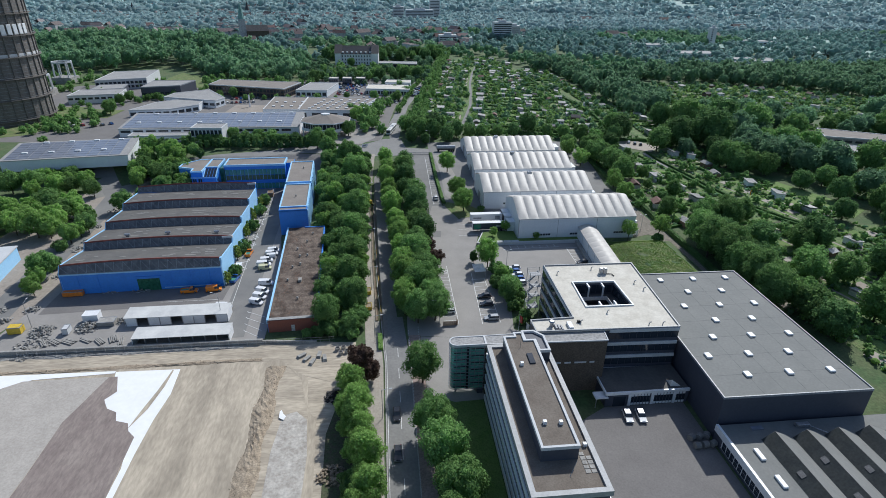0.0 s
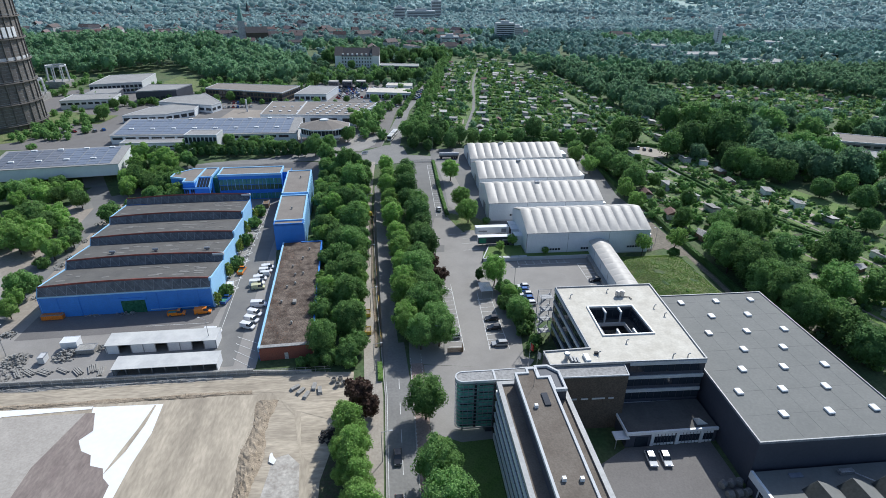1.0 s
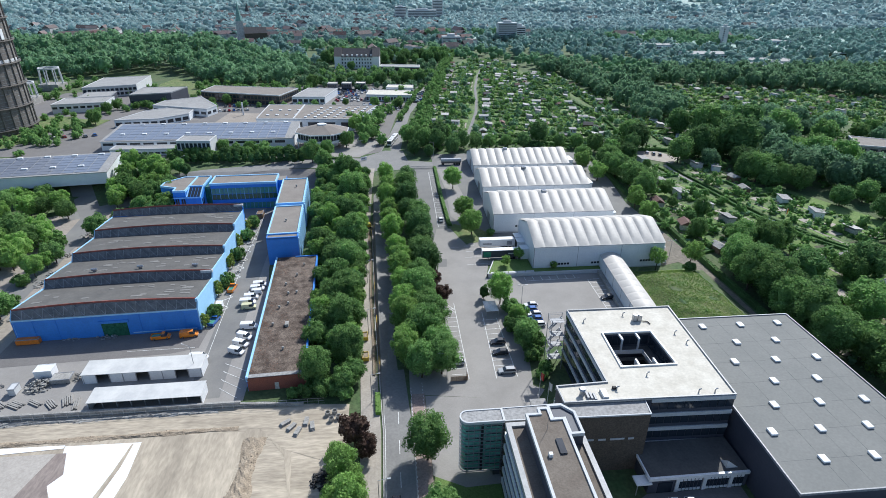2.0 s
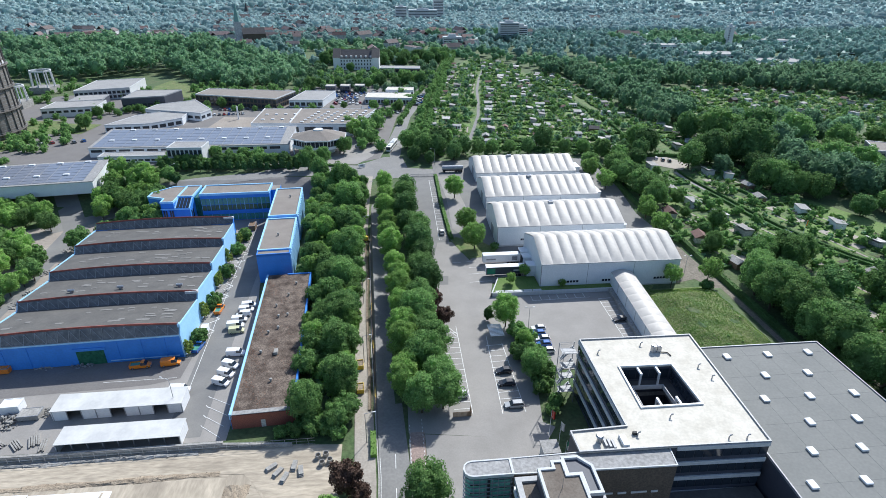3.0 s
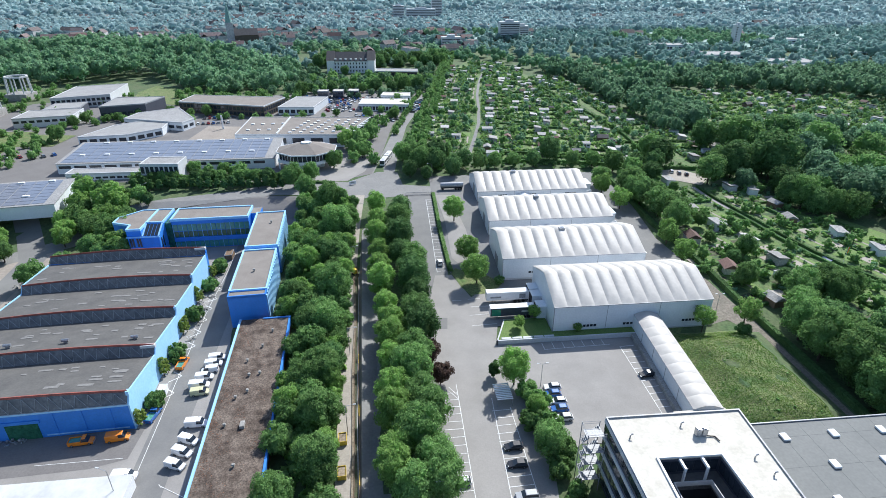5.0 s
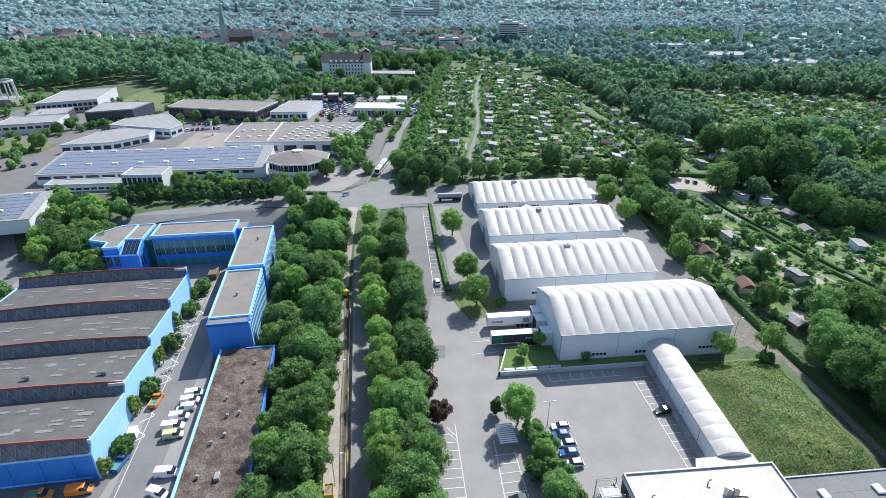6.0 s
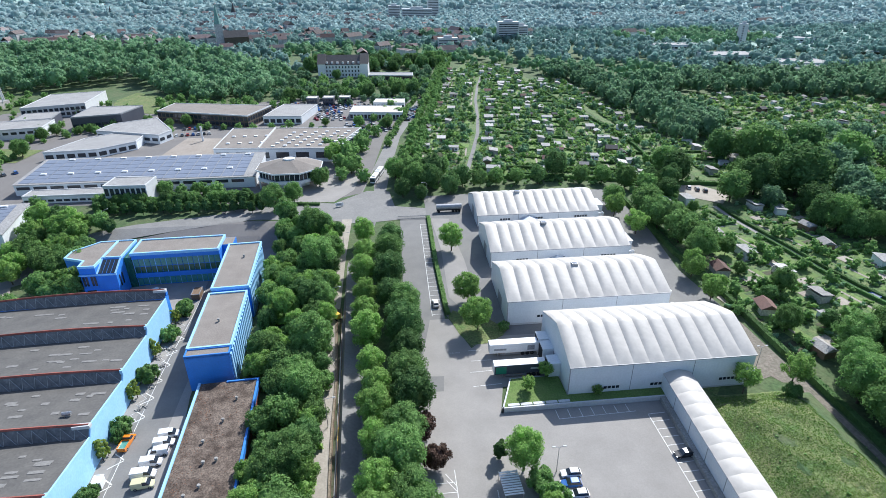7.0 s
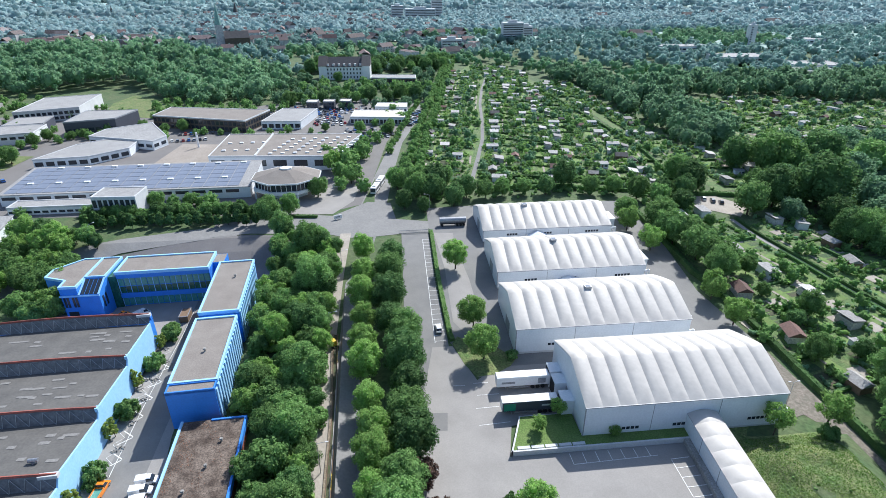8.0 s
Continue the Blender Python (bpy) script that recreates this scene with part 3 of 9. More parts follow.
def hall(x0, x1, y0, label, vent=None):
    """A white membrane hall: panel walls, ribbed ridge roof, gables, small windows."""
    w, half = 24.9, 12.45
    base = lie(x0 + 10, y0 + 3) - 0.4
    e = thing("storage_hall", label, "storage hall", (x0, y0, 0), group="row of storage halls")
    n = x1 - x0
    part("front_wall", boxes((0, n, 0, 0.25, base, EAVE)), M["panel"], e)
    part("rear_wall", boxes((0, n, w - 0.25, w, base, EAVE)), M["panel"], e)
    for xa, xb in ((0, 0.25), (n - 0.25, n)):
        bm = bmesh.new()
        profile(bm, [(0.25, base), (w - 0.25, base), (w - 0.25, EAVE), (half, RIDGE - 0.1), (0.25, EAVE)], xa, xb)
        part("gable", bm, M["panel"], e)
    # the roof skin bulges between the ribs
    bays, per, steps = 12, 8, 10
    verts, faces = [], []
    k = 2 * steps + 1
    for i in range(bays * per + 1):
        puff = (0.50 + 0.06 * math.sin(3.1 * (i // per) + x0)) * (1 - abs(2 * (i % per) / per - 1) ** 2.6)
        x = -0.15 + (n + 0.3) * i / per / bays
        for j in range(k):
            s = j / steps - 1
            rise = (RIDGE - EAVE) * (1 - abs(s) ** 1.12)
            verts.append((x, half + s * (half + 0.25), EAVE + 0.05 + rise + puff * (1 - abs(s) ** 6)))
    faces = [(i * k + j, (i + 1) * k + j, (i + 1) * k + j + 1, i * k + j + 1) for i in range(bays * per) for j in range(2 * steps)]
    roof = from_arrays("membrane_roof", verts, faces, M["membrane"], e, "white inflated-looking ribbed membrane")
    for p in roof.data.polygons:
        p.use_smooth = True
    for d in roof.data.edges:        # sharp creases along the ribs
        a, b = d.vertices
        d.use_edge_sharp = a // k == b // k and (a // k) % per == 0
    part("eave_gutter", boxes((-0.1, n + 0.1, -0.32, -0.02, EAVE - 0.12, EAVE + 0.1)), M["seam"], e)
    part("corner_post", boxes((-0.06, 0.16, -0.08, 0.02, base, EAVE)), M["seam"], e)
    post = part("wall_joint", boxes((-0.06, 0.06, -0.05, 0.02, base, EAVE)), M["seam"], e)
    post.location.x = n / 3
    again(post, 2 * n / 3)
    win = None
    for start, count in ((9, 4), (21, 5), (39, 5)):
        for i in range(count):
            p = (start + i * 1.05, -0.04, base + 2.6)
            if win is None:
                win = part("window", boxes((0, 0.8, -0.03, 0.06, 0, 0.75)), M["glass"], e)
                win.location = p
            else:
                again(win, *p)
    # gable door, canopy over the front entrance, outside units at the east end
    part("gate", boxes((-0.06, 0.05, 8, 13, base, base + 5)), M["seam"], e)
    part("plinth", boxes((-0.03, n + 0.03, -0.06, 0.3, base, base + 0.9)), M["lconcrete"], e)
    part("annex", boxes((n, n + 4.2, 7, 14, base, base + 4.3), (n - 0.1, n + 4.4, 6.8, 14.2, base + 4.3, base + 4.5)), M["panel"], e, "flat-roofed white plant annex")
    duct = bmesh.new()
    for i in range(3):
        tube(duct, (n + 0.8 + 0.9 * i, 2.0, base), (n + 0.8 + 0.9 * i, 2.0, base + 2.6 + 0.3 * i), 0.35, n=10)
        tube(duct, (n, 2.0, base + 2.6), (n + 0.8 + 0.9 * i, 2.0, base + 2.6 + 0.3 * i), 0.3, n=10)
    part("duct", duct, M["white"], e)
    if vent:
        bm = boxes((vent, vent + 2.0, 11.0, 12.6, 14.0, 14.75), bevel=0.12)
        part("roof_hatch", bm, M["steel"], e)
        part("hatch_pane", boxes((vent + 0.3, vent + 1.7, 11.2, 12.3, 14.76, 14.8)), M["solar"], e)
    return e


hall(50.9, 98.2, 193.3, "long white membrane hall joined to a covered walkway")
hall(42.2, 91.2, 224.1, "long white membrane hall with a roof hatch", 22)
hall(43.1, 92.0, 255.8, "long white membrane hall between two others", 20)
hall(43.7, 92.5, 287.4, "long white membrane hall at the row's end", 17)


def connector(x, y, z):
    """The pale folded porch between two halls."""
    e = thing("porch_roof", "pale folded metal porch between two halls", "porch", (x, y, z))
    bm = bmesh.new()
    profile(bm, [(-3.6, 0), (3.6, 0), (3.6, 2.6), (0, 4.0), (-3.6, 2.6)], 0, 5.6)
    ob = part("porch_body", bm, M["panel"], e)
    ob.rotation_euler = (0, 0, radians(90))
    return e


connector(73.5, 218.3, lie(70, 222)), connector(66.5, 250.1, lie(66, 254)), connector(64.0, 281.6, lie(64, 285))

# ---- covered walkway from the first hall to the office ----
def walkway():
    e = thing("covered_walkway", "long white covered walkway with a puffed membrane roof", "walkway", (78.3, 193.4, 0), 176.4)
    n, half, eave, ridge = 39.5, 3.4, 5.6, 6.6
    part("side_wall", boxes((-half, -half + 0.2, 0, n, 0, eave)), M["panel"], e)
    part("side_wall", boxes((half - 0.2, half, 0, n, 0, eave)), M["panel"], e)
    for ya, yb in ((0.02, 0.2), (n - 0.2, n)):
        bm = bmesh.new()
        vs = [[bm.verts.new((x, y, z)) for x, z in ((-half, 0), (half, 0), (half, eave), (0, ridge), (-half, eave))] for y in (ya, yb)]
        bm.faces.new(vs[0]), bm.faces.new(vs[1][::-1])
        for i in range(5):
            bm.faces.new((vs[0][i], vs[1][i], vs[1][(i + 1) % 5], vs[0][(i + 1) % 5]))
        bmesh.ops.recalc_face_normals(bm, faces=bm.faces)
        part("end_wall", bm, M["panel"], e)
    bays, per, steps = 10, 8, 6
    verts, faces = [], []
    k = 2 * steps + 1
    for i in range(bays * per + 1):
        puff = 0.22 * (1 - abs(2 * (i % per) / per - 1) ** 2.6)
        for j in range(k):
            s = j / steps - 1
            verts.append((s * (half + 0.15), n * i / per / bays, eave + 0.03 + (ridge - eave) * (1 - abs(s) ** 1.5) + puff * (1 - abs(s) ** 4)))
    faces = [(i * k + j, i * k + j + 1, (i + 1) * k + j + 1, (i + 1) * k + j) for i in range(bays * per) for j in range(2 * steps)]
    roof = from_arrays("membrane_roof", verts, faces, M["membrane"], e)
    for p in roof.data.polygons:
        p.use_smooth = True
    for d in roof.data.edges:        # sharp creases along the ribs
        a, b = d.vertices
        d.use_edge_sharp = a // k == b // k and (a // k) % per == 0
    part("eave_rail", boxes((half - 0.02, half + 0.12, 0, n, eave - 0.1, eave + 0.06)), M["seam"], e)
    part("eave_rail", boxes((-half - 0.12, -half + 0.02, 0, n, eave - 0.1, eave + 0.06)), M["seam"], e)
    j = part("wall_joint", boxes((half, half + 0.06, -0.06, 0.06, 0, eave)), M["seam"], e)
    for i in (1, 2, 3, 4):
        again(j, 0, n * i / 5, 0)
    part("concrete_plinth", boxes((half + 0.02, half + 1.4, 0, n, 0, 1.3)), M["concrete"], e, "stained concrete wall along its foot")


walkway()
link = thing("link_roof", "low white flat-roofed link behind the office", "link building")
part("link_body", prism(bmesh.new(), [(62, 143.2), (79, 143.2), (79.6, 154), (68, 154), (66, 150)], 0, 5.0), M["panel"], link)
part("roof", prism(bmesh.new(), [(61.8, 143.2), (79.3, 143.2), (79.9, 154.3), (67.6, 154.3), (65.5, 150)], 5.0, 5.4), M["whiteroof"], link)

# terrace in front of the first hall, with its retaining wall and steps
sheet("terrace_lawn", [(34.4, 190.5), (75.5, 190.5), (75.5, 193.4), (50.8, 193.4), (50.6, 200.4), (38.3, 200.4)], "grass", 1.3, "small green lawn behind a low wall", "lawn")
wall = thing("retaining_wall", "low pale concrete retaining wall with a kerb", "wall")
part("wall_face", boxes((34.0, 75.6, 190.1, 190.5, -0.1, 1.5)), M["lconcrete"], wall)
part("wall_face", prism(bmesh.new(), [(34.0, 190.1), (34.4, 190.1), (38.4, 200.4), (38.0, 200.4)], -0.1, 1.5), M["lconcrete"], wall)
part("wall_face", boxes((38.0, 50.7, 200.4, 200.7, -0.1, 1.45)), M["lconcrete"], wall)
for i in range(5):
    part("slab", boxes((35.6 + 3.1 * (i % 5), 38.4 + 3.1 * (i % 5), 190.7, 191.5, 1.32, 1.55)), M["lconcrete"], wall)


# ---- office building ----
def office():
    e = thing("office_building", "four-storey office with a cream flat roof and courtyard", "office building")
    out = [(46.4, 115.0), (35.2, 114.6), (35.4, 109.5), (53.8, 109.2), (71.9, 108.7), (73.7, 143.0), (46.4, 143.4)]
    hole = [(51.6, 119.8), (64.2, 119.7), (63.9, 132.3), (52.0, 132.6)]
    top = 15.6
    # four solid blocks round the court
    blocks = ([(46.4, 115.0), (35.2, 114.6), (35.4, 109.5), (53.8, 109.2), (71.9, 108.7), (72.45, 119.75), (51.6, 119.8), (46.4, 119.8)],
              [(46.4, 119.8), (51.6, 119.8), (52.0, 132.6), (46.4, 132.6)], [(64.2, 119.75), (72.45, 119.75), (73.1, 132.3), (63.9, 132.3)],
              [(46.4, 132.6), (52.0, 132.6), (63.9, 132.3), (73.1, 132.3), (73.7, 143.0), (46.4, 143.4)])
    for b in blocks:
        part("storey_block", prism(bmesh.new(), inset(b, 0.02), 0, top - 0.3), M["dwall"], e)
        part("roof_slab", prism(bmesh.new(), b, top - 0.3, top), M["whiteroof"], e)
    bm = ring(bmesh.new(), out, 0.2, top, top + 0.35, 0.1)
    part("parapet", bm, M["seam"], e)
    bm = ring(bmesh.new(), hole[::-1], 0.3, top, top + 0.35, 0.05)
    part("court_parapet", bm, M["white"], e)
    part("court_floor", prism(bmesh.new(), hole, 3.6, 4.0), M["felt"], e)
    # pale spandrel bands and window panes, storey by storey
    faces = [((46.4, 115.0), (46.4, 143.4), -1), ((53.9, 109.2), (71.9, 108.7), 1), ((35.2, 114.6), (46.4, 115.0), -1)]
    for (ax, ay), (bx, by), sgn in faces:
        a, b = Vector((ax, ay)), Vector((bx, by))
        d = (b - a).normalized()
        nrm = Vector((d.y, -d.x)) * sgn
        n = (b - a).length
        turn = math.degrees(math.atan2(d.y, d.x))
        for k in range(4):
            z = 3.9 * k
            bm = boxes((0, n, -0.18, 0.18, z + 3.0, z + 3.9))
            ob = part("spandrel_band", bm, M["lconcrete"], e)
            ob.matrix_basis = pose(ax + nrm.x * 0.05, ay + nrm.y * 0.05, 0, 0, 0, turn)
            cols = int(n / 1.8)
            pane = part("window_pane", boxes((0.08, n / cols - 0.08, -0.05, 0.05, 1.0, 3.0)), M["glass"], e)
            for c in range(cols):
                q = a + d * (n * c / cols) + nrm * 0.04
                if c == 0:
                    pane.matrix_basis = pose(q.x, q.y, z, 0, 0, turn)
                else:
                    again(pane, q.x, q.y, z, turn)
    # court: glazed top storey, a gallery set in, roof beams on slim columns
    part("gallery_floor", ring(bmesh.new(), hole, 2.5, 11.3, 11.6, -0.02), M["felt"], e)
    part("gallery_edge", ring(bmesh.new(), inset(hole, 2.4), 0.16, 11.2, 12.3, 0.0), M["lconcrete"], e, "pale gallery parapet")
    for i in range(4):
        a, b = Vector(hole[i]), Vector(hole[(i + 1) % 4])
        d, n = (b - a).normalized(), (b - a).length
        turn = math.degrees(math.atan2(d.y, d.x))
        pane = part("court_pane", boxes((0.06, 1.44, 0.0, 0.08, 12.2, 14.7)), M["glass"], e)
        for c in range(int(n / 1.5)):
            q = a + d * (0.3 + 1.5 * c)
            if c == 0:
                pane.matrix_basis = pose(q.x, q.y, 0, 0, 0, turn)
            else:
                again(pane, q.x, q.y, 0, turn)
        ob = part("court_band", boxes((0.1, n - 0.1, 0.0, 0.12, 7.2, 8.2)), M["seam"], e)
        ob.matrix_basis = pose(a.x, a.y, 0, 0, 0, turn)
    for x in (56.0, 60.2):
        for y0, y1, yc in ((129.9, 132.4, 129.9), (119.9, 122.4, 122.0)):
            part("roof_beam", boxes((x - 0.2, x + 0.2, y0, y1, 15.1, 15.62)), M["white"], e)
            part("column", boxes((x - 0.18, x + 0.18, yc, yc + 0.4, 11.6, 15.1)), M["lconcrete"], e)
    # roof plant
    for x, y in ((62.0, 137.4), (63.2, 137.4)):
        bm = boxes((x - 0.5, x + 0.5, y - 0.5, y + 0.5, top + 0.1, top + 1.7), bevel=0.06)
        tube(bm, (x, y, top + 1.7), (x, y, top + 1.85), 0.42, n=14)
        part("chiller", bm, M["steel"], e)
    bm = bmesh.new()
    tube(bm, (63.6, 136.9, top + 0.2), (65.0, 136.6, top + 0.2), 0.12), tube(bm, (65.0, 136.6, top + 0.2), (65.3, 135.4, top + 0.2), 0.12)
    part("chiller_pipe", bm, M["black"], e)
    bm = bmesh.new()
    tube(bm, (39.8, 111.7, top), (39.8, 111.7, top + 1.4), 0.5, n=12), tube(bm, (39.8, 111.7, top + 1.4), (39.8, 111.7, top + 1.7), 0.75, 0.55, n=12)
    part("exhaust_fan", bm, M["steel"], e)
    for i in range(3):
        part("exhaust_duct", boxes((40.5 + 0.7 * i, 41.0 + 0.7 * i, 110.2 - 0.3 * i, 112.2 - 0.3 * i, top, top + 0.5), bevel=0.06), M["seam"], e)
    part("rooflight", boxes((43.8, 45.0, 109.8, 112.6, top, top + 0.7), bevel=0.12), M["white"], e)
    part("roof_unit", boxes((46.8, 47.6, 112.6, 113.2, top, top + 0.6), bevel=0.05), M["black"], e)
    pipe = bmesh.new()
    for x, y in ((47.6, 112.5), (64.5, 110.2), (68, 110.0), (69.5, 131), (70.5, 127), (56, 116.5), (49, 138), (60, 140)):
        tube(pipe, (x, y, top), (x, y, top + 0.8), 0.14, n=8)
        tube(pipe, (x, y, top + 0.8), (x + 0.5, y, top + 0.95), 0.14, n=8)
    part("vent_pipes", pipe, M["steel"], e)
    return e


office()


def fire_stair(x, y):
    e = thing("fire_escape", "galvanised steel outdoor fire escape stair", "fire escape", (x, y, 0))
    for i in range(4):
        part("landing", boxes((0, 3.5, 0.6 * (i % 2), 2.2 + 0.6 * (i % 2), 3.6 * i + 3.4, 3.6 * i + 3.5)), M["seam"], e)
        bm = bmesh.new()
        side = [q for s in range(12) for q in ((0.2 + 0.26 * s, 3.6 * i + 0.3 * s), (0.2 + 0.26 * s, 3.6 * i + 0.3 * s + 0.3))] + [(3.4, 3.6 * i + 3.6), (3.4, 3.6 * i + 3.3)]
        near, away = [[bm.verts.new((q[0], yy, q[1])) for q in side] for yy in (2.5, 3.6)]
        bm.faces.new(near), bm.faces.new(away[::-1])
        for s in range(len(side)):
            bm.faces.new((near[s], away[s], away[(s + 1) % len(side)], near[(s + 1) % len(side)]))
        part("flight", bm, M["seam"], e)
        for a, b in (((0, 0, 0), (3.6, 0, 0)), ((0, 0, 0), (0, 3.6, 0)), ((0, 3.6, 0), (3.6, 3.6, 0))):
            for h in (0.6, 1.1):
                part("rail", tube(bmesh.new(), Vector(a) + Vector((0, 0, 3.6 * i + 3.5 + h)), Vector(b) + Vector((0, 0, 3.6 * i + 3.5 + h)), 0.04, n=5), M["seam"], e)
    for px, py in ((0, 0), (3.6, 0), (0, 3.6), (3.6, 3.6)):
        part("post", tube(bmesh.new(), (px, py, 0), (px, py, 15.5), 0.09, n=6), M["seam"], e)


fire_stair(41.5, 139.5)


def wing():
    """The long front wing with window bands, a penthouse and a glass stair tower."""
    e = thing("office_wing", "long office wing with striped window bands and penthouse", "office building")
    x0, x1, y0, y1, top = 22.3, 36.4, 62.2, 104.6, 15.6
    part("core", boxes((x0 + 0.25, x1 - 0.25, y0 + 0.25, y1 - 0.25, 0, top)), M["dwall"], e)
    part("roof", boxes((x0 + 0.6, x1 - 0.6, y0 + 0.6, y1 - 0.6, top, top + 0.12)), M["gravelroof_d"], e, "brown gravel roof")
    part("parapet", ring(bmesh.new(), [(x0, y0), (x1, y0), (x1, y1), (x0, y1)], 0.9, top - 0.6, top + 0.55, 0.1), M["capping"], e, "broad weathered grey metal-capped parapet")
    for k in range(5):
        z = 0.2 + 3.1 * k
        part("spandrel_band", ring(bmesh.new(), [(x0, y0), (x1, y0), (x1, y1), (x0, y1)], 0.3, z, z + 1.25, 0.1), M["white"], e)
        for side, xx in (("w", x0 + 0.12), ("e", x1 - 0.2)):
            pane = part("window_pane", boxes((0, 0.08, 0.06, 1.6, z + 1.25, z + 3.1)), M["glass"], e)
            pane.location = (xx, y0 + 0.6, 0)
            for c in range(1, 24):
                again(pane, xx, y0 + 0.6 + 1.72 * c)
    # penthouse
    px0, px1, py0, py1, pt = 25.8, 32.7, 69.8, 103.6, 18.7
    pts = [(px0, py0), (px1, py0), (px1, 102.0), (30.4, 102.0), (30.4, 105.0), (28.4, 105.0), (28.4, py1), (px0, py1)]
    part("penthouse_wall", prism(bmesh.new(), pts, top, pt), M["dwall"], e)
    part("penthouse_roof", prism(bmesh.new(), inset(pts, 0.3), pt, pt + 0.1), M["gravelroof_d"], e, "brown gravel penthouse roof")
    part("penthouse_parapet", ring(bmesh.new(), pts, 0.36, pt - 0.3, pt + 0.4, 0.12), M["lconcrete"], e)
    low = [(32.8, 98.2), (35.4, 98.2), (35.4, 103.8), (33.4, 106.0), (30.5, 106.0), (30.5, 102.1), (32.8, 102.1)]
    part("stair_head", prism(bmesh.new(), low, top, pt - 0.4), M["dwall"], e)
    part("stair_head_parapet", ring(bmesh.new(), low, 0.4, pt - 0.6, pt + 0.1, 0.1), M["lconcrete"], e)
    for x, y in ((27.4, 93.0), (27.6, 75.5), (34.6, 72.4), (30.6, 75.2)):
        part("vent_box", boxes((x, x + 0.7, y, y + 0.7, pt if x < 33 else top, (pt if x < 33 else top) + 0.8), bevel=0.05), M["white"], e)
    part("roof_light", boxes((29.6, 30.8, 93.5, 97.0, pt + 0.1, pt + 0.4)), M["glass"], e)
    part("mast", tube(bmesh.new(), (28.8, 99.5, pt), (28.8, 99.5, pt + 4.5), 0.05, 0.03, 6), M["steel"], e)
    part("lightning_rod", tube(bmesh.new(), (30, 66, top), (31.6, 67.5, top + 2.4), 0.05, 0.03, 6), M["steel"], e)
    for i in range(9):
        part("paving_slab", boxes((33.2 + 1.1 * (i % 2), 34.1 + 1.1 * (i % 2), 66.5 + 1.0 * (i // 2), 67.3 + 1.0 * (i // 2), top + 0.12, top + 0.2)), M["concrete"], e)


wing()


def glass_stair():
    """A narrow slab along the wing's end: a rounded green glass end, hung above the ground, and windowless brick."""
    e = thing("glass_stair_tower", "green glass stair tower with rounded end and metal ribs", "stair tower")
    x0, x1, y0, y1, low, top = 13.8, 22.4, 106.2, 109.7, 2.0, 15.2
    r = 1.6
    arc = [(x0 + r - r * math.cos(radians(a)), y1 - r + r * math.sin(radians(a))) for a in (90, 60, 30, 0)]
    arc2 = [(x0 + r - r * math.cos(radians(a)), y0 + r - r * math.sin(radians(a))) for a in (0, 30, 60, 90)]
    out = [(x1, y0), (x1, y1)] + arc + arc2
    part("glass_skin", prism(bmesh.new(), inset(out, 0.35), low, top - 0.5), M["tower_glass"], e, "clear green tinted glass")
    for k in range(13):
        part("rib", ring(bmesh.new(), out, 0.12, low + 1.02 * k, low + 1.02 * k + 0.12, 0.05), M["seam"], e)
    for i in range(7):
        x = x0 + r + 1.12 * i
        part("mullion", boxes((x - 0.04, x + 0.04, y0 + 0.1, y0 + 0.3, low, top - 0.4)), M["seam"], e)
    part("dark_column", boxes((17.9, 18.4, y0 + 0.12, y0 + 0.36, low, top - 0.4)), M["black"], e)
    for i in range(12):
        part("stair_landing", boxes((x0 + 1.0 + 4.2 * (i % 2), x0 + 4.6 + 3.6 * (i % 2), y0 + 0.2, y0 + 0.34, low + 1.02 * i + 0.55, low + 1.02 * i + 0.72)), M["black"], e)
    for x in (15.6, 20.6):
        part("leg", tube(bmesh.new(), (x, y0 + 1.7, 0), (x, y0 + 1.7, low), 0.25), M["concrete"], e)
    part("core", boxes((20.8, 22.2, y0 + 0.5, y1 - 0.3, 0, top - 0.6)), M["dwall"], e)
    part("roof", prism(bmesh.new(), out, top - 0.45, top), M["pgreyroof"], e, "grey felted roof with stains")
    part("roof_edge", ring(bmesh.new(), out, 0.22, top - 0.5, top + 0.14, 0.06), M["lconcrete"], e)


glass_stair()
block = thing("brick_stair_block", "windowless dark brown brick stair block", "building")
part("brick_wall", prism(bmesh.new(), [(22.5, 106.2), (52.1, 105.4), (52.6, 110.2), (22.5, 109.7)], 0, 15.0), M["dbrick"], block)
part("roof", prism(bmesh.new(), [(22.45, 106.1), (52.2, 105.3), (52.7, 110.3), (22.45, 109.8)], 15.0, 15.2), M["pgreyroof"], block, "grey felted roof with stains")
part("parapet", ring(bmesh.new(), [(22.5, 106.2), (52.1, 105.4), (52.6, 110.2), (22.5, 109.7)], 0.12, 15.0, 15.32, 0.1), M["lconcrete"], block)
for i, (x, k) in enumerate(((38.5, 2.6), (42.0, 1.6), (44.5, 3.0), (48.3, 1.2))):
    part("slot_window", boxes((x, x + k, 105.36 + 0.027 * (48 - x), 105.62 + 0.027 * (48 - x), 8.7, 9.1)), M["lconcrete"], block)


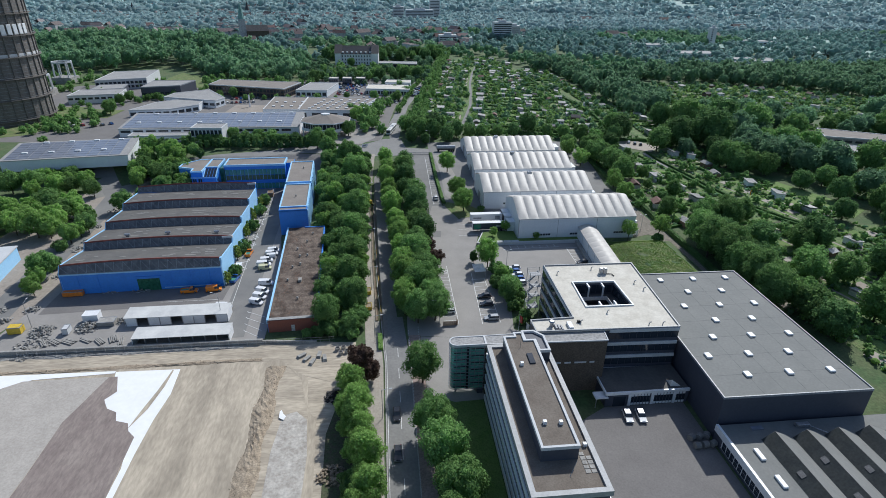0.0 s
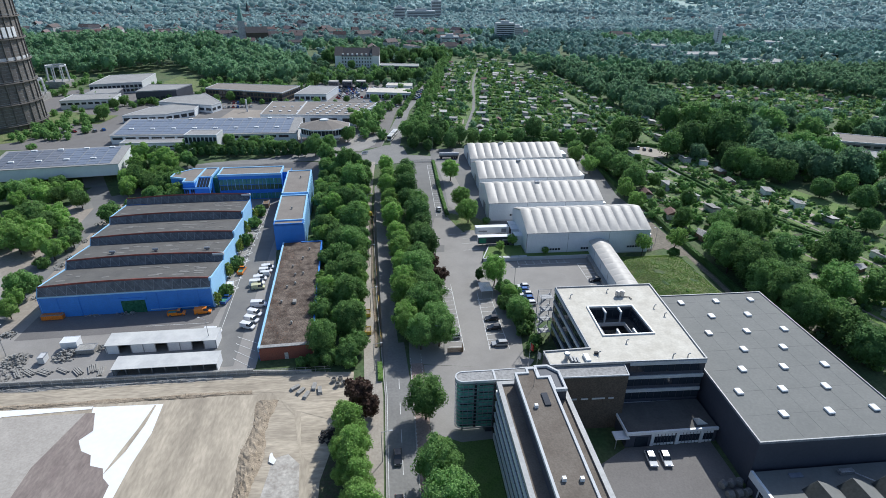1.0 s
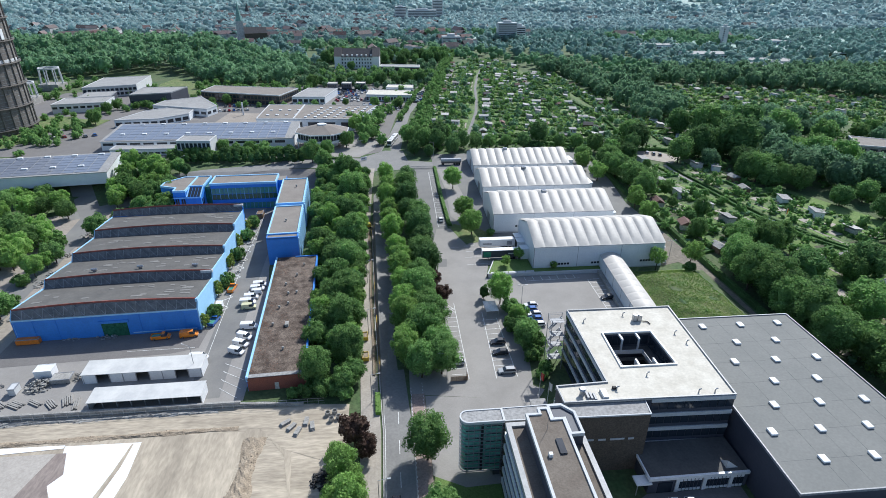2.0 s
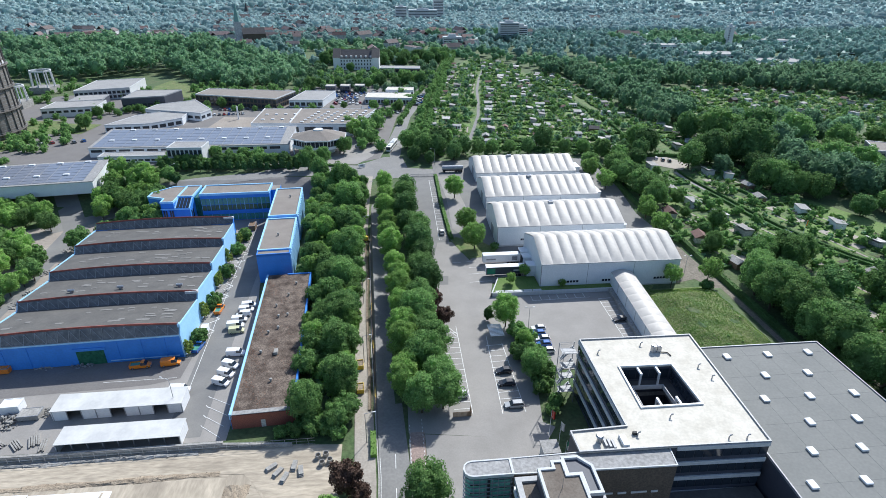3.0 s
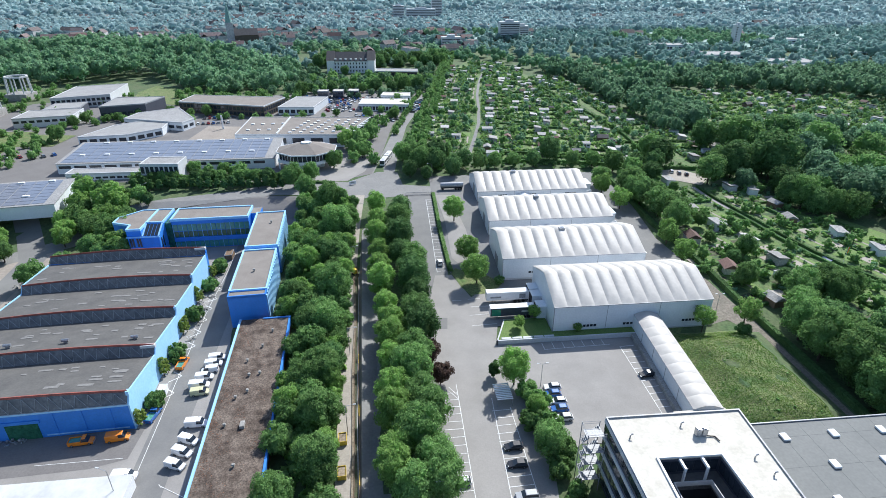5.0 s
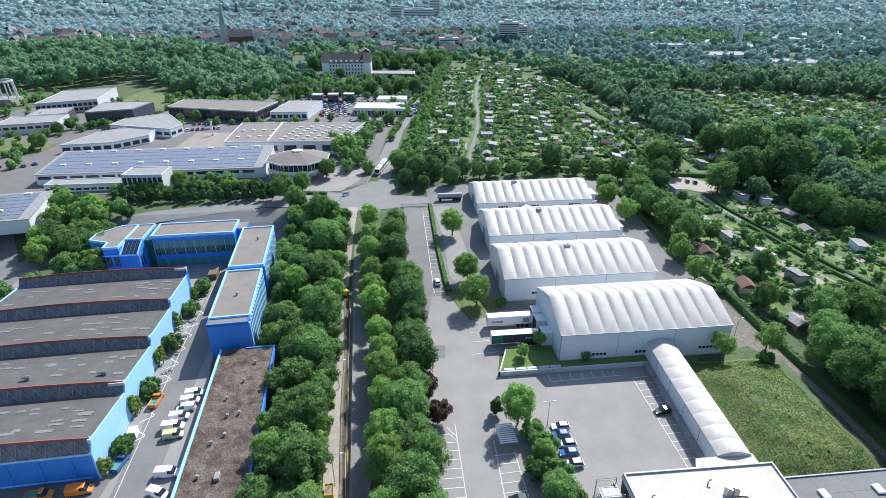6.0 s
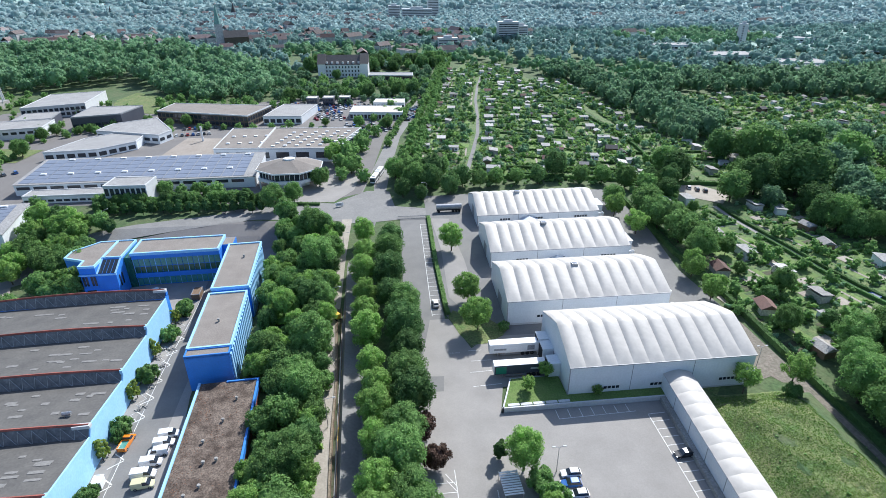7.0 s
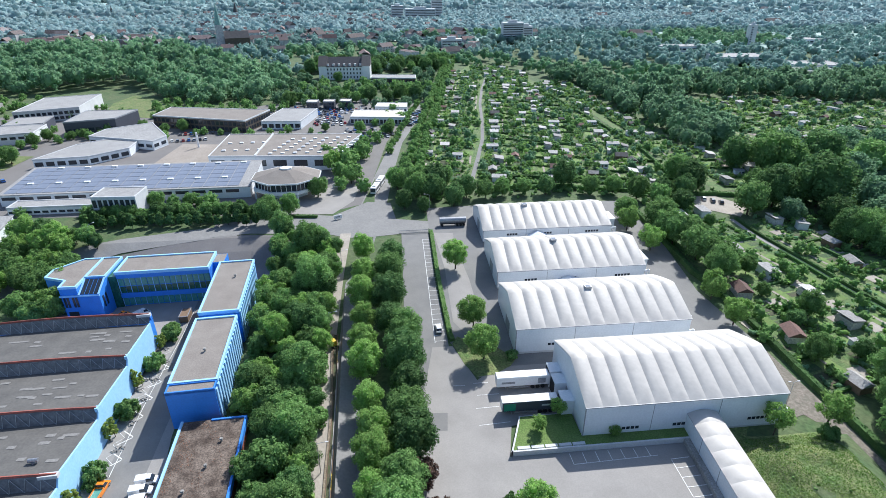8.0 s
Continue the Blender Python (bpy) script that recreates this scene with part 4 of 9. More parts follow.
def grey_hall():
    e = thing("grey_hall", "large dark-clad hall with a grey skylit flat roof", "industrial hall")
    pts = [(72.0, 87.2), (107.4, 86.9), (107.9, 142.8), (74.0, 143.0)]
    top = 11.4
    part("wall", prism(bmesh.new(), pts, 0, top), M["dwall"], e)
    part("roof", prism(bmesh.new(), inset(pts, 0.3), top, top + 0.1), M["greyroof"], e, "grey sheet roof with seams")
    part("parapet", ring(bmesh.new(), pts, 0.2, top - 0.2, top + 0.35, 0.06), M["seam"], e)
    dome = bmesh.new()
    box(dome, -0.75, 0.75, -1.0, 1.0, 0, 0.5, bevel=0.18)
    first = part("skylight", dome, M["white"], e, "white domed skylight")
    rows = ((138.8, 0), (131.5, 1), (124.0, 0), (116.6, 1), (109.2, 0), (101.8, 1), (94.3, 0))
    made = False
    for y, off in rows:
        for c in range(3):
            x = (76.4 if off else 81.8) + 10.4 * c
            if off and c == 0 and y > 105:
                continue
            if not made:
                first.location, made = (x, y, top + 0.1), True
            else:
                again(first, x, y, top + 0.1)
    for y in (94.6, 102, 109.4, 116.8, 124.1, 131.6, 139.0):
        part("roof_seam", boxes((73.5, 107, y - 0.018, y + 0.018, top + 0.1, top + 0.112)), M["slate"], e)
    for x in (81.8, 87, 92.2, 97.4, 102.6):
        part("roof_seam", boxes((x - 0.018, x + 0.018, 87.8, 142.4, top + 0.1, top + 0.112)), M["slate"], e)


grey_hall()


def entrance():
    e = thing("entrance_block", "single-storey entrance block with white window frames", "building")
    part("wall", boxes((51.0, 72.0, 99.2, 108.7, 0, 4.0)), M["dwall"], e)
    part("roof", boxes((51.2, 71.9, 99.4, 108.6, 4.0, 4.15)), M["felt"], e)
    part("fascia", boxes((50.8, 72.0, 98.9, 99.4, 3.6, 4.3)), M["white"], e, "white roof fascia")
    part("side_fascia", boxes((50.8, 51.1, 99.4, 108.6, 3.6, 4.3)), M["white"], e)
    for x in (57, 62.8, 68.4):
        part("pier", boxes((x - 0.35, x + 0.35, 98.95, 99.3, 0, 3.6)), M["white"], e)
    for x0 in (57.5, 63.3, 68.9):
        for i in range(6 if x0 < 68 else 3):
            x = x0 + 0.8 * i
            part("window_pane", boxes((x, x + 0.6, 99.1, 99.22, 0.9, 2.6)), M["glass"], e)
            part("sill_panel", boxes((x, x + 0.6, 99.08, 99.22, 0.15, 0.75)), M["white"], e)
            part("top_light", boxes((x, x + 0.6, 99.1, 99.22, 2.75, 3.4)), M["white"], e)
    part("door", boxes((53.0, 56.0, 99.08, 99.22, 0, 2.8)), M["glass"], e)
    part("canopy", boxes((48.2, 51.4, 98.6, 101.0, 3.0, 3.3)), M["white"], e, "white entrance canopy")
    bm = bmesh.new()
    tube(bm, (48.6, 99, 0), (48.6, 99, 3.0), 0.1)
    part("post", bm, M["steel"], e)
    bm = bmesh.new()
    v = [bm.verts.new(p) for p in ((67.6, 100.3, 4.15), (70.2, 100.3, 4.15), (67.6, 102.6, 4.15), (67.6, 100.3, 6.2))]
    for f in ((0, 1, 3), (1, 2, 3), (2, 0, 3), (0, 2, 1)):
        bm.faces.new([v[i] for i in f])
    part("roof_light", bm, M["white"], e, "white wedge-shaped roof light")


entrance()


def sawtooth_works():
    e = thing("sawtooth_workshop", "low workshop with grey sawtooth roofs and skylights", "workshop")
    part("wall", boxes((71.6, 122, 30, 86.6, 0, 4.3)), M["dwall"], e)
    part("roof", boxes((72.2, 121.6, 30, 86.4, 4.3, 4.45)), M["greyroof"], e)
    part("parapet", boxes((71.4, 72.0, 30, 86.6, 3.0, 4.7)), M["white"], e)
    pane = part("window_pane", boxes((71.5, 71.62, 0.08, 1.3, 0.9, 2.0)), M["glass"], e)
    pane.location.y = 44.0
    for r in (0, 1):
        for i in range(27):
            if r or i:
                again(pane, 0, 44.0 + 1.45 * i, 1.15 * r)
    part("window_frame", boxes((71.52, 71.6, 43.8, 83.4, 0.8, 3.2)), M["lconcrete"], e)
    for k in range(5):
        x = 78.9 + 7.35 * k
        bm = bmesh.new()
        a = [bm.verts.new(p) for p in ((x, 81.6, 4.45), (x + 2.7, 81.6, 6.5), (x + 7.2, 81.6, 4.5))]
        b = [bm.verts.new(p) for p in ((x, 30, 4.45), (x + 2.7, 30, 6.5), (x + 7.2, 30, 4.5))]
        bm.faces.new(a[::-1]), bm.faces.new(b), bm.faces.new((a[0], a[1], b[1], b[0])), bm.faces.new((a[1], a[2], b[2], b[1])), bm.faces.new((a[2], a[0], b[0], b[2]))
        bmesh.ops.recalc_face_normals(bm, faces=bm.faces)
        tooth = part("sawtooth", bm, M["greyroof"], e)
        bm = bmesh.new()
        vs = [bm.verts.new(p) for p in ((x - 0.05, 81.5, 4.5), (x + 2.6, 81.5, 6.53), (x + 2.6, 30, 6.53), (x - 0.05, 30, 4.5))]
        bm.faces.new(vs)
        bmesh.ops.solidify(bm, geom=bm.faces[:], thickness=-0.06)
        part("dark_slope", bm, M["slate"], e, "dark felted steep slope")
        for y in (44, 53, 62, 71):
            ob = part("roof_light", boxes((-0.55, 0.55, -0.8, 0.8, 0, 0.14)), M["patch"], tooth)
            ob.matrix_basis = pose(x + 1.35, y + 3 * (k % 2), 5.55, 0, -38, 0)
    for y in (79, 72, 65, 58, 51):
        part("skylight", boxes((75.2, 76.3, y - 3.2, y, 4.45, 4.95), bevel=0.15), M["white"], e)
    part("roof_hatch", boxes((78.5, 81.2, 84.2, 85.2, 4.45, 4.8)), M["solar"], e)
    part("air_unit", boxes((89, 92, 84.0, 85.0, 4.45, 5.3), bevel=0.1), M["steel"], e)
    part("duct", tube(bmesh.new(), (92, 84, 4.9), (95.5, 80.8, 4.9), 0.12), M["steel"], e)


sawtooth_works()

# ---- blue works on the west side ----
def shed():
    """A row of stepped roofs, each with a shallow arched lattice front."""
    e = thing("blue_workshop_shed", "long blue workshop with stepped arched felt roofs", "workshop", (-54.9, 168.2, 0), 2.5)
    n, lean, deep = 48.8, 1.5, 2.3
    rows = [0, 18.4, 37.0, 55.2, 73.2]
    tops = [9.8, 9.2, 8.9, 9.3, 10.0]
    arch = lambda u: 0.9 * (1 - (2 * u - 1) ** 2)
    for i in range(5):
        y, t = rows[i], tops[i]
        steps = 16
        # lattice front: dirty glazing behind bars, rust-red cap
        bm = bmesh.new()
        for s in range(steps):
            u0, u1 = s / steps, (s + 1) / steps
            vs = [bm.verts.new(p) for p in ((-n * u0, y - lean, t - deep), (-n * u1, y - lean, t - deep), (-n * u1, y, t + arch(u1)), (-n * u0, y, t + arch(u0)),
                                            (-n * u0, y - lean + 0.3, t - deep), (-n * u1, y - lean + 0.3, t - deep), (-n * u1, y + 0.25, t + arch(u1)), (-n * u0, y + 0.25, t + arch(u0)))]
            for f in ((0, 1, 2, 3), (7, 6, 5, 4), (3, 2, 6, 7), (1, 0, 4, 5)):
                bm.faces.new([vs[k] for k in f])
        bmesh.ops.remove_doubles(bm, verts=bm.verts[:], dist=0.01)
        part("glazed_front", bm, M["glazing_dirty"], e, "grimy glazed lattice front")
        bm = bmesh.new()
        for s in range(steps):
            u0, u1 = s / steps, (s + 1) / steps
            tube(bm, (-n * u0, y + 0.05, t + arch(u0) + 0.1), (-n * u1, y + 0.05, t + arch(u1) + 0.1), 0.30, n=5)
        part("roof_edge", bm, M["rust"], e, "rusty red roof edge")
        bm = bmesh.new()
        bays = 18
        for s in range(bays):
            u0, u1 = s / bays, (s + 1) / bays
            a, b = (-n * u0, y - lean - 0.1, t - deep + 0.1), (-n * u1, y - 0.3, t + arch(u1) - 0.25)
            tube(bm, a, b, 0.045, n=4)
            tube(bm, (-n * u1, y - lean - 0.1, t - deep + 0.1), b, 0.045, n=4)
        tube(bm, (0, y - lean - 0.1, t - deep), (-n, y - lean - 0.1, t - deep), 0.12, n=4)
        part("lattice_truss", bm, M["steel"], e)
        part("end_box", boxes((-3.2 if i in (1, 4) else -0.3, 0.36, y - 0.5, y + 0.6, t - (0.5 if i in (1, 4) else 1.6), t + 0.25)), M["lconcrete"] if i in (1, 4) else M["lblue"], e)
        if i == 4:
            part("rear_wall", boxes((-n, 0, y - lean, y + 1.6, 0, t - 0.9 * deep)), M["blue"], e)
            part("rear_head", boxes((-n, 0, y + 0.3, y + 1.6, t - deep, t - 0.4)), M["blue"], e)
            continue
        # felt roof falling away to the north
        z1, pitch = tops[i + 1] - deep, rows[i + 1] - y
        verts, k = [], steps + 1
        for yy, zz, amt in ((y + 0.25, t - 0.12, 1.0), (y + pitch * 0.5, (t + z1) / 2, 0.6), (y + pitch - lean + 0.2, z1, 0.3)):
            for s in range(steps + 1):
                u = s / steps
                verts.append((-n * u, yy, zz + amt * arch(u)))
        faces = [(r * k + s, (r + 1) * k + s, (r + 1) * k + s + 1, r * k + s + 1) for r in range(2) for s in range(steps)]
        from_arrays("felt_roof", verts, faces, M["felt"], e, "dark felt roof with pale patches")
        rng = random.Random(40 + i)
        for j in range(22):
            u, v = rng.uniform(0.04, 0.95) if j % 3 else rng.uniform(0.05, 0.4), rng.uniform(0.15, 0.75)
            zz = t - 0.12 + (z1 - t + 0.24) * v + (1 - 0.8 * v) * arch(u) + 0.03 if v < 0.5 else (t + z1) / 2 + (z1 - t) * 0.5 * (v - 0.5) / (0.5 - (lean - 0.2) / pitch) + (0.9 - 0.6 * v) * arch(u) + 0.03
            sx, sy = rng.uniform(0.6, 1.7), rng.uniform(0.3, 0.55)
            ob = part("felt_patch", boxes((-sx, sx, -sy, sy, -0.1, 0.05)), M["patch"], e)
            ob.matrix_basis = pose(-n * u, y + pitch * v, zz, math.degrees(math.atan2(z1 - t, pitch - lean)), math.degrees(-3.6 * (2 * u - 1) * (1 - 0.8 * v) / n), 0)
        if i == 1:
            for u in (0.12, 0.46, 0.74):
                zz = t + (z1 - t) * 0.25 + arch(u)
                bm = bmesh.new()
                tube(bm, (-n * u, y + 4, zz - 0.3), (-n * u, y + 4, zz + 0.5), 0.5, n=10)
                tube(bm, (-n * u - 0.9, y + 4, zz + 0.7), (-n * u + 0.9, y + 4, zz + 0.7), 0.42, n=10)
                part("roof_ventilator", bm, M["steel"], e)
        # side walls follow the roof, a little higher
        for x0, x1 in ((0.0, 0.35), (-n - 0.35, -n)):
            bm = bmesh.new()
            profile(bm, [(y - lean, 0), (y + pitch - lean, 0), (y + pitch - lean, z1 + 0.4), (y + 0.2, t + 0.1), (y - lean, t - deep + 0.1)], x0, x1)
            # lblue: the sun on this side is part of the colour
            part("side_wall", bm, M["lblue"], e, "blue side wall in a pale sunlit tone")
    # front wall with gates
    t = tops[0]
    part("front_wall", boxes((-n, 0, -lean + 0.05, -lean + 0.4, 0, t - deep)), M["blue"], e, "blue front wall")
    part("front_beam", boxes((-n - 0.3, 0.3, -lean - 0.15, -lean + 0.05, t - deep - 0.5, t - deep)), M["lblue"], e)
    part("gate", boxes((-26.4, -19.6, -lean - 0.1, -lean + 0.06, 0, 4.5)), M["dgglass"], e, "dark green glazed folding gate")
    part("gate_beam", boxes((-27.0, -19.0, -lean - 0.2, -lean + 0.04, 4.5, 5.3)), M["blue"], e)
    for x in (-49, -44, -38, -16, -10, -4):
        part("wall_rib", boxes((x - 0.12, x + 0.12, -lean - 0.1, -lean + 0.06, 0, t - deep - 0.5)), M["blue"], e)
    part("base_rail", boxes((-18.5, -1, -lean - 0.12, -lean + 0.04, 0.7, 0.95)), M["lblue"], e)


shed()


def annex():
    e = thing("low_brick_annex", "low annex with decayed mossy roof and blue edges", "building", (-35.4, 137.9, 0), 3.0)
    n, w, top = 66.0, 14.2, 4.0
    part("wall", boxes((0.2, w - 0.2, 0.2, n, 0, top)), M["brick"], e)
    part("front_wall", boxes((0.1, w - 0.1, 0, 0.25, 0, top - 0.1)), M["brick"], e, "red brick end wall")
    part("door", boxes((6.6, 7.6, -0.05, 0.05, 0, 2.1)), M["render"], e)
    part("roof", boxes((0.3, w - 0.3, 1.4, n, top, top + 0.1)), M["mossroof"], e, "mossy brown roof with bare patches")
    part("roof_strip", boxes((0.3, w - 0.3, 0.1, 1.38, top, top + 0.14)), M["pgreyroof"], e)
    part("west_fascia", boxes((-0.15, 0.4, 0, n, top - 1.0, top + 0.45)), M["lblue"], e)
    part("west_wall", boxes((-0.02, 0.19, 0.1, n, 0, top - 1.0)), M["blue"], e)
    part("east_fascia", boxes((w - 0.4, w + 0.1, 0, n, top - 1.0, top + 0.4)), M["blue"], e)
    part("rear_fascia", boxes((6.5, w - 0.4, n - 0.4, n, top, top + 0.4)), M["blue"], e)
    for x, y in ((3.8, 23), (7.8, 11), (5.2, 46), (7.0, 34), (9.0, 40.5), (6.5, 40), (8.2, 52), (10, 59), (4.6, 32)):
        bm = bmesh.new()
        tube(bm, (x, y, top), (x, y, top + 0.7), 0.22, n=8)
        tube(bm, (x, y, top + 0.7), (x, y, top + 0.95), 0.42, 0.3, n=8)
        part("vent_cowl", bm, M["concrete"], e)
    part("roof_crate", boxes((7.2, 8.2, 21.6, 23.4, top, top + 0.9), bevel=0.05), M["concrete"], e)
    return e


ANNEX = annex()


def blue_slab(name, label, at, turn, w, n, base, top, slots, ledge=False):
    e = thing(name, label, "building", at, turn)
    part("wall", boxes((0, w, 0, n, base, top)), M["blue"], e)
    y0 = 3.2 if ledge else 0.0
    part("roof", boxes((0.35, w - 0.35, y0 + 0.3, n - 0.3, top, top + 0.12)), M["gravelroof"], e, "brown gravel roof")
    part("parapet", ring(bmesh.new(), [(0, y0), (w, y0), (w, n), (0, n)], 0.4, top - 0.5, top + 0.5, 0.12), M["lblue"], e)
    if ledge:
        part("ledge_roof", boxes((0.3, w - 0.3, 0.3, y0 - 0.15, top, top + 0.05)), M["gravelroof"], e)
        part("ledge_parapet", ring(bmesh.new(), [(0, 0), (w, 0), (w, y0 - 0.13), (0, y0 - 0.13)], 0.3, top - 0.5, top + 0.3, 0.0), M["blue"], e)
    fin = part("wall_fin", boxes((w, w + 0.32, -0.45, 0.45, base + 0.4, top - 0.5)), M["lblue"], e)
    fin.location.y = 1.0
    pane = part("slot_window", boxes((w - 0.05, w + 0.06, 0.6, 1.35, base + 1.2, top - 1.1)), M["glass"], e)
    pane.location.y = 1.0
    k = int((n - 2) / slots)
    for i in range(1, k + 1):
        again(fin, 0, 1.0 + slots * i)
        if i < k:
            again(pane, 0, 1.0 + slots * i)
    return e


b = blue_slab("blue_office_slab", "tall narrow bright blue building with slot windows", (-42.2, 206.4, 0), 3.4, 10.8, 30.2, -0.5, 10.4, 1.95, True)
bm = bmesh.new()
tube(bm, (5.6, 15, 10.5), (5.6, 15, 11.2), 0.25), tube(bm, (5.6, 15, 11.2), (5.6, 15, 11.5), 0.45, 0.3)
part("vent_cowl", bm, M["concrete"], b)
b = blue_slab("blue_office_slab", "tall narrow blue building behind its twin", (-44.2, 239.4, 0), 3.4, 10.8, 30.6, -2.2, 10.4, 1.95)
bm = bmesh.new()
tube(bm, (6.6, 20, 10.5), (6.6, 20, 11.2), 0.25), tube(bm, (6.6, 20, 11.2), (6.6, 20, 11.5), 0.45, 0.3)
part("vent_cowl", bm, M["concrete"], b)
part("link_block", boxes((1.5, 9.5, -3.0, 0.1, -2.2, 9.9)), M["blue"], b)


def blue_wing():
    e = thing("blue_office_wing", "blue office wing with tall green glazing over a low floor", "office building", (-77.6, 266.4, 0), 1.6)
    w, d, base, top = 28.6, 11.2, -2.3, 10.2
    part("wall", boxes((0, w, 0.4, d, base, top)), M["blue"], e)
    part("roof", boxes((0.4, w - 0.4, 0.5, d - 0.4, top, top + 0.12)), M["gravelroof"], e)
    part("parapet", ring(bmesh.new(), [(0, 0), (w, 0), (w, d), (0, d)], 0.45, top - 0.5, top + 0.5, 0.1), M["lblue"], e)
    part("fascia", boxes((0, w, 0.05, 0.4, 8.3, top - 0.5)), M["blue"], e, "deep blue band under the roof edge")
    part("floor_band", boxes((0, w, 0.0, 0.4, 1.2, 2.9)), M["blue"], e, "deep blue band between the floors")
    tall = part("tall_pane", boxes((0.1, 1.66, 0.24, 0.42, 5.5, 8.25)), M["gglass"], e, "tall green-tinted pane")
    low = part("low_pane", boxes((0.1, 1.66, 0.24, 0.42, 2.95, 5.35)), M["dgglass"], e)
    shop = part("ground_pane", boxes((0.1, 1.66, 0.24, 0.42, -1.6, 1.1)), M["gglass"], e)
    bar = part("mullion", boxes((-0.09, 0.09, 0.12, 0.44, 2.9, 8.3)), M["lblue"], e)
    foot = part("ground_mullion", boxes((-0.06, 0.06, 0.18, 0.44, base, 1.2)), M["lblue"], e)
    for i in range(16):
        x = 0.3 + 1.76 * i
        for ob in (tall, low, shop):
            if i == 0:
                ob.location.x = x
            else:
                again(ob, x)
        if i % 2 == 0:
            if i == 0:
                bar.location.x = foot.location.x = x
            else:
                again(bar, x), again(foot, x)
    part("transom", boxes((0.2, w - 0.2, 0.16, 0.44, 5.35, 5.5)), M["blue"], e)
    part("link", boxes((w, w + 3.6, 5.0, d, base, top - 0.7)), M["blue"], e, "lower blue link to the next building")
    part("link_roof", boxes((w + 0.1, w + 3.5, 5.2, d - 0.3, top - 0.7, top - 0.6)), M["gravelroof"], e)


blue_wing()


def blue_corner():
    e = thing("blue_corner_block", "canted blue corner block with a sloping glass bay", "building")
    base, top = -2.3, 9.9
    pts = [(-98.4, 266.3), (-91.2, 263.5), (-91.0, 259.2), (-85.9, 259.2), (-85.9, 278.3), (-91.6, 278.3), (-98.3, 271.3)]
    part("wall", prism(bmesh.new(), pts, base, top), M["blue"], e)
    part("roof", prism(bmesh.new(), inset(pts, 0.4), top, top + 0.12), M["gravelroof"], e)
    part("parapet", ring(bmesh.new(), pts, 0.4, top - 0.4, top + 0.4, 0.1), M["lblue"], e)
    # bay: flat roof behind, glazed slope in front
    bm = bmesh.new()
    profile(bm, [(258.8, base), (278.0, base), (278.0, 10.1), (264.6, 10.1), (258.8, 7.4)], -85.7, -79.7)
    part("bay_wall", bm, M["blue"], e)
    part("bay_roof", boxes((-85.4, -80.0, 265.2, 277.7, 10.1, 10.25)), M["gravelroof"], e)
    part("bay_parapet", ring(bmesh.new(), [(-85.7, 264.8), (-79.7, 264.8), (-79.7, 278.0), (-85.7, 278.0)], 0.35, 9.8, 10.6, 0.06), M["lblue"], e)
    slope = math.degrees(math.atan2(2.7, 5.8))
    pane = part("slope_pane", boxes((0.1, 1.2, 0.15, 5.9, 0.02, 0.1)), M["glass"], e)
    pane.matrix_basis = pose(-85.3, 258.9, 7.42, slope, 0, 0)
    for i in range(1, 4):
        again(pane).matrix_basis = pose(-85.3 + 1.3 * i, 258.9, 7.42, slope, 0, 0)
    edge = part("slope_edge", boxes((-0.2, 0.2, 0, 6.4, -0.1, 0.25)), M["lblue"], e)
    edge.matrix_basis = pose(-85.55, 258.8, 7.4, slope, 0, 0)
    again(edge).matrix_basis = pose(-79.85, 258.8, 7.4, slope, 0, 0)
    part("eave_band", boxes((-91.2, -79.6, 258.65, 259.15, 6.9, 7.3)), M["lblue"], e)
    for x in (-90.5, -89.6, -88.0, -87.1):
        part("window_pane", boxes((x, x + 0.65, 259.08, 259.3, 3.0, 6.4)), M["glass"], e)
    for y in (260.2, 262.0):
        part("side_window", boxes((-79.75, -79.6, y, y + 0.8, 2.0, 6.0)), M["glass"], e)
    part("gateway", boxes((-90.2, -87.4, 259.05, 259.3, base, 1.4)), M["black"], e)
    part("glass_link", boxes((-79.7, -77.5, 266.0, 277.6, base, 9.3)), M["dgglass"], e, "recessed glazed link")


blue_corner()


def lean_to(name, label, at, turn, n, d, h, posts, closed):
    """A long low shelter with a white corrugated roof."""
    e = thing(name, label, "shelter", at, turn)
    bm = bmesh.new()
    profile(bm, [(0, h - 0.1), (d, h + 0.3), (d, h + 0.42), (0, h + 0.02)], 0, n)
    part("roof", bm, M["sheetroof"], e, "weathered white metal sheet roof")
    part("back_wall", boxes((0.1, n - 0.1, d - 0.25, d - 0.05, 0, h + 0.2)), M["concrete"], e)
    for x in (0.1, n - 0.3):
        part("end_wall", boxes((x, x + 0.2, 0.2, d - 0.25, 0, h - 0.1)), M["white"], e)
    for i in range(posts):
        x = 0.3 + (n - 0.6) * i / (posts - 1)
        part("post", boxes((x - 0.1, x + 0.1, 0.2, 0.4, 0, h - 0.1)), M["steel"], e)
    if closed:
        for i in range(posts - 1):
            if i % 3 != 1:
                x0, x1 = 0.42 + (n - 0.6) * i / (posts - 1), 0.18 + (n - 0.6) * (i + 1) / (posts - 1)
                part("front_panel", boxes((x0, x1, 0.24, 0.36, 0, h - 0.15)), M["white"], e)
    return e


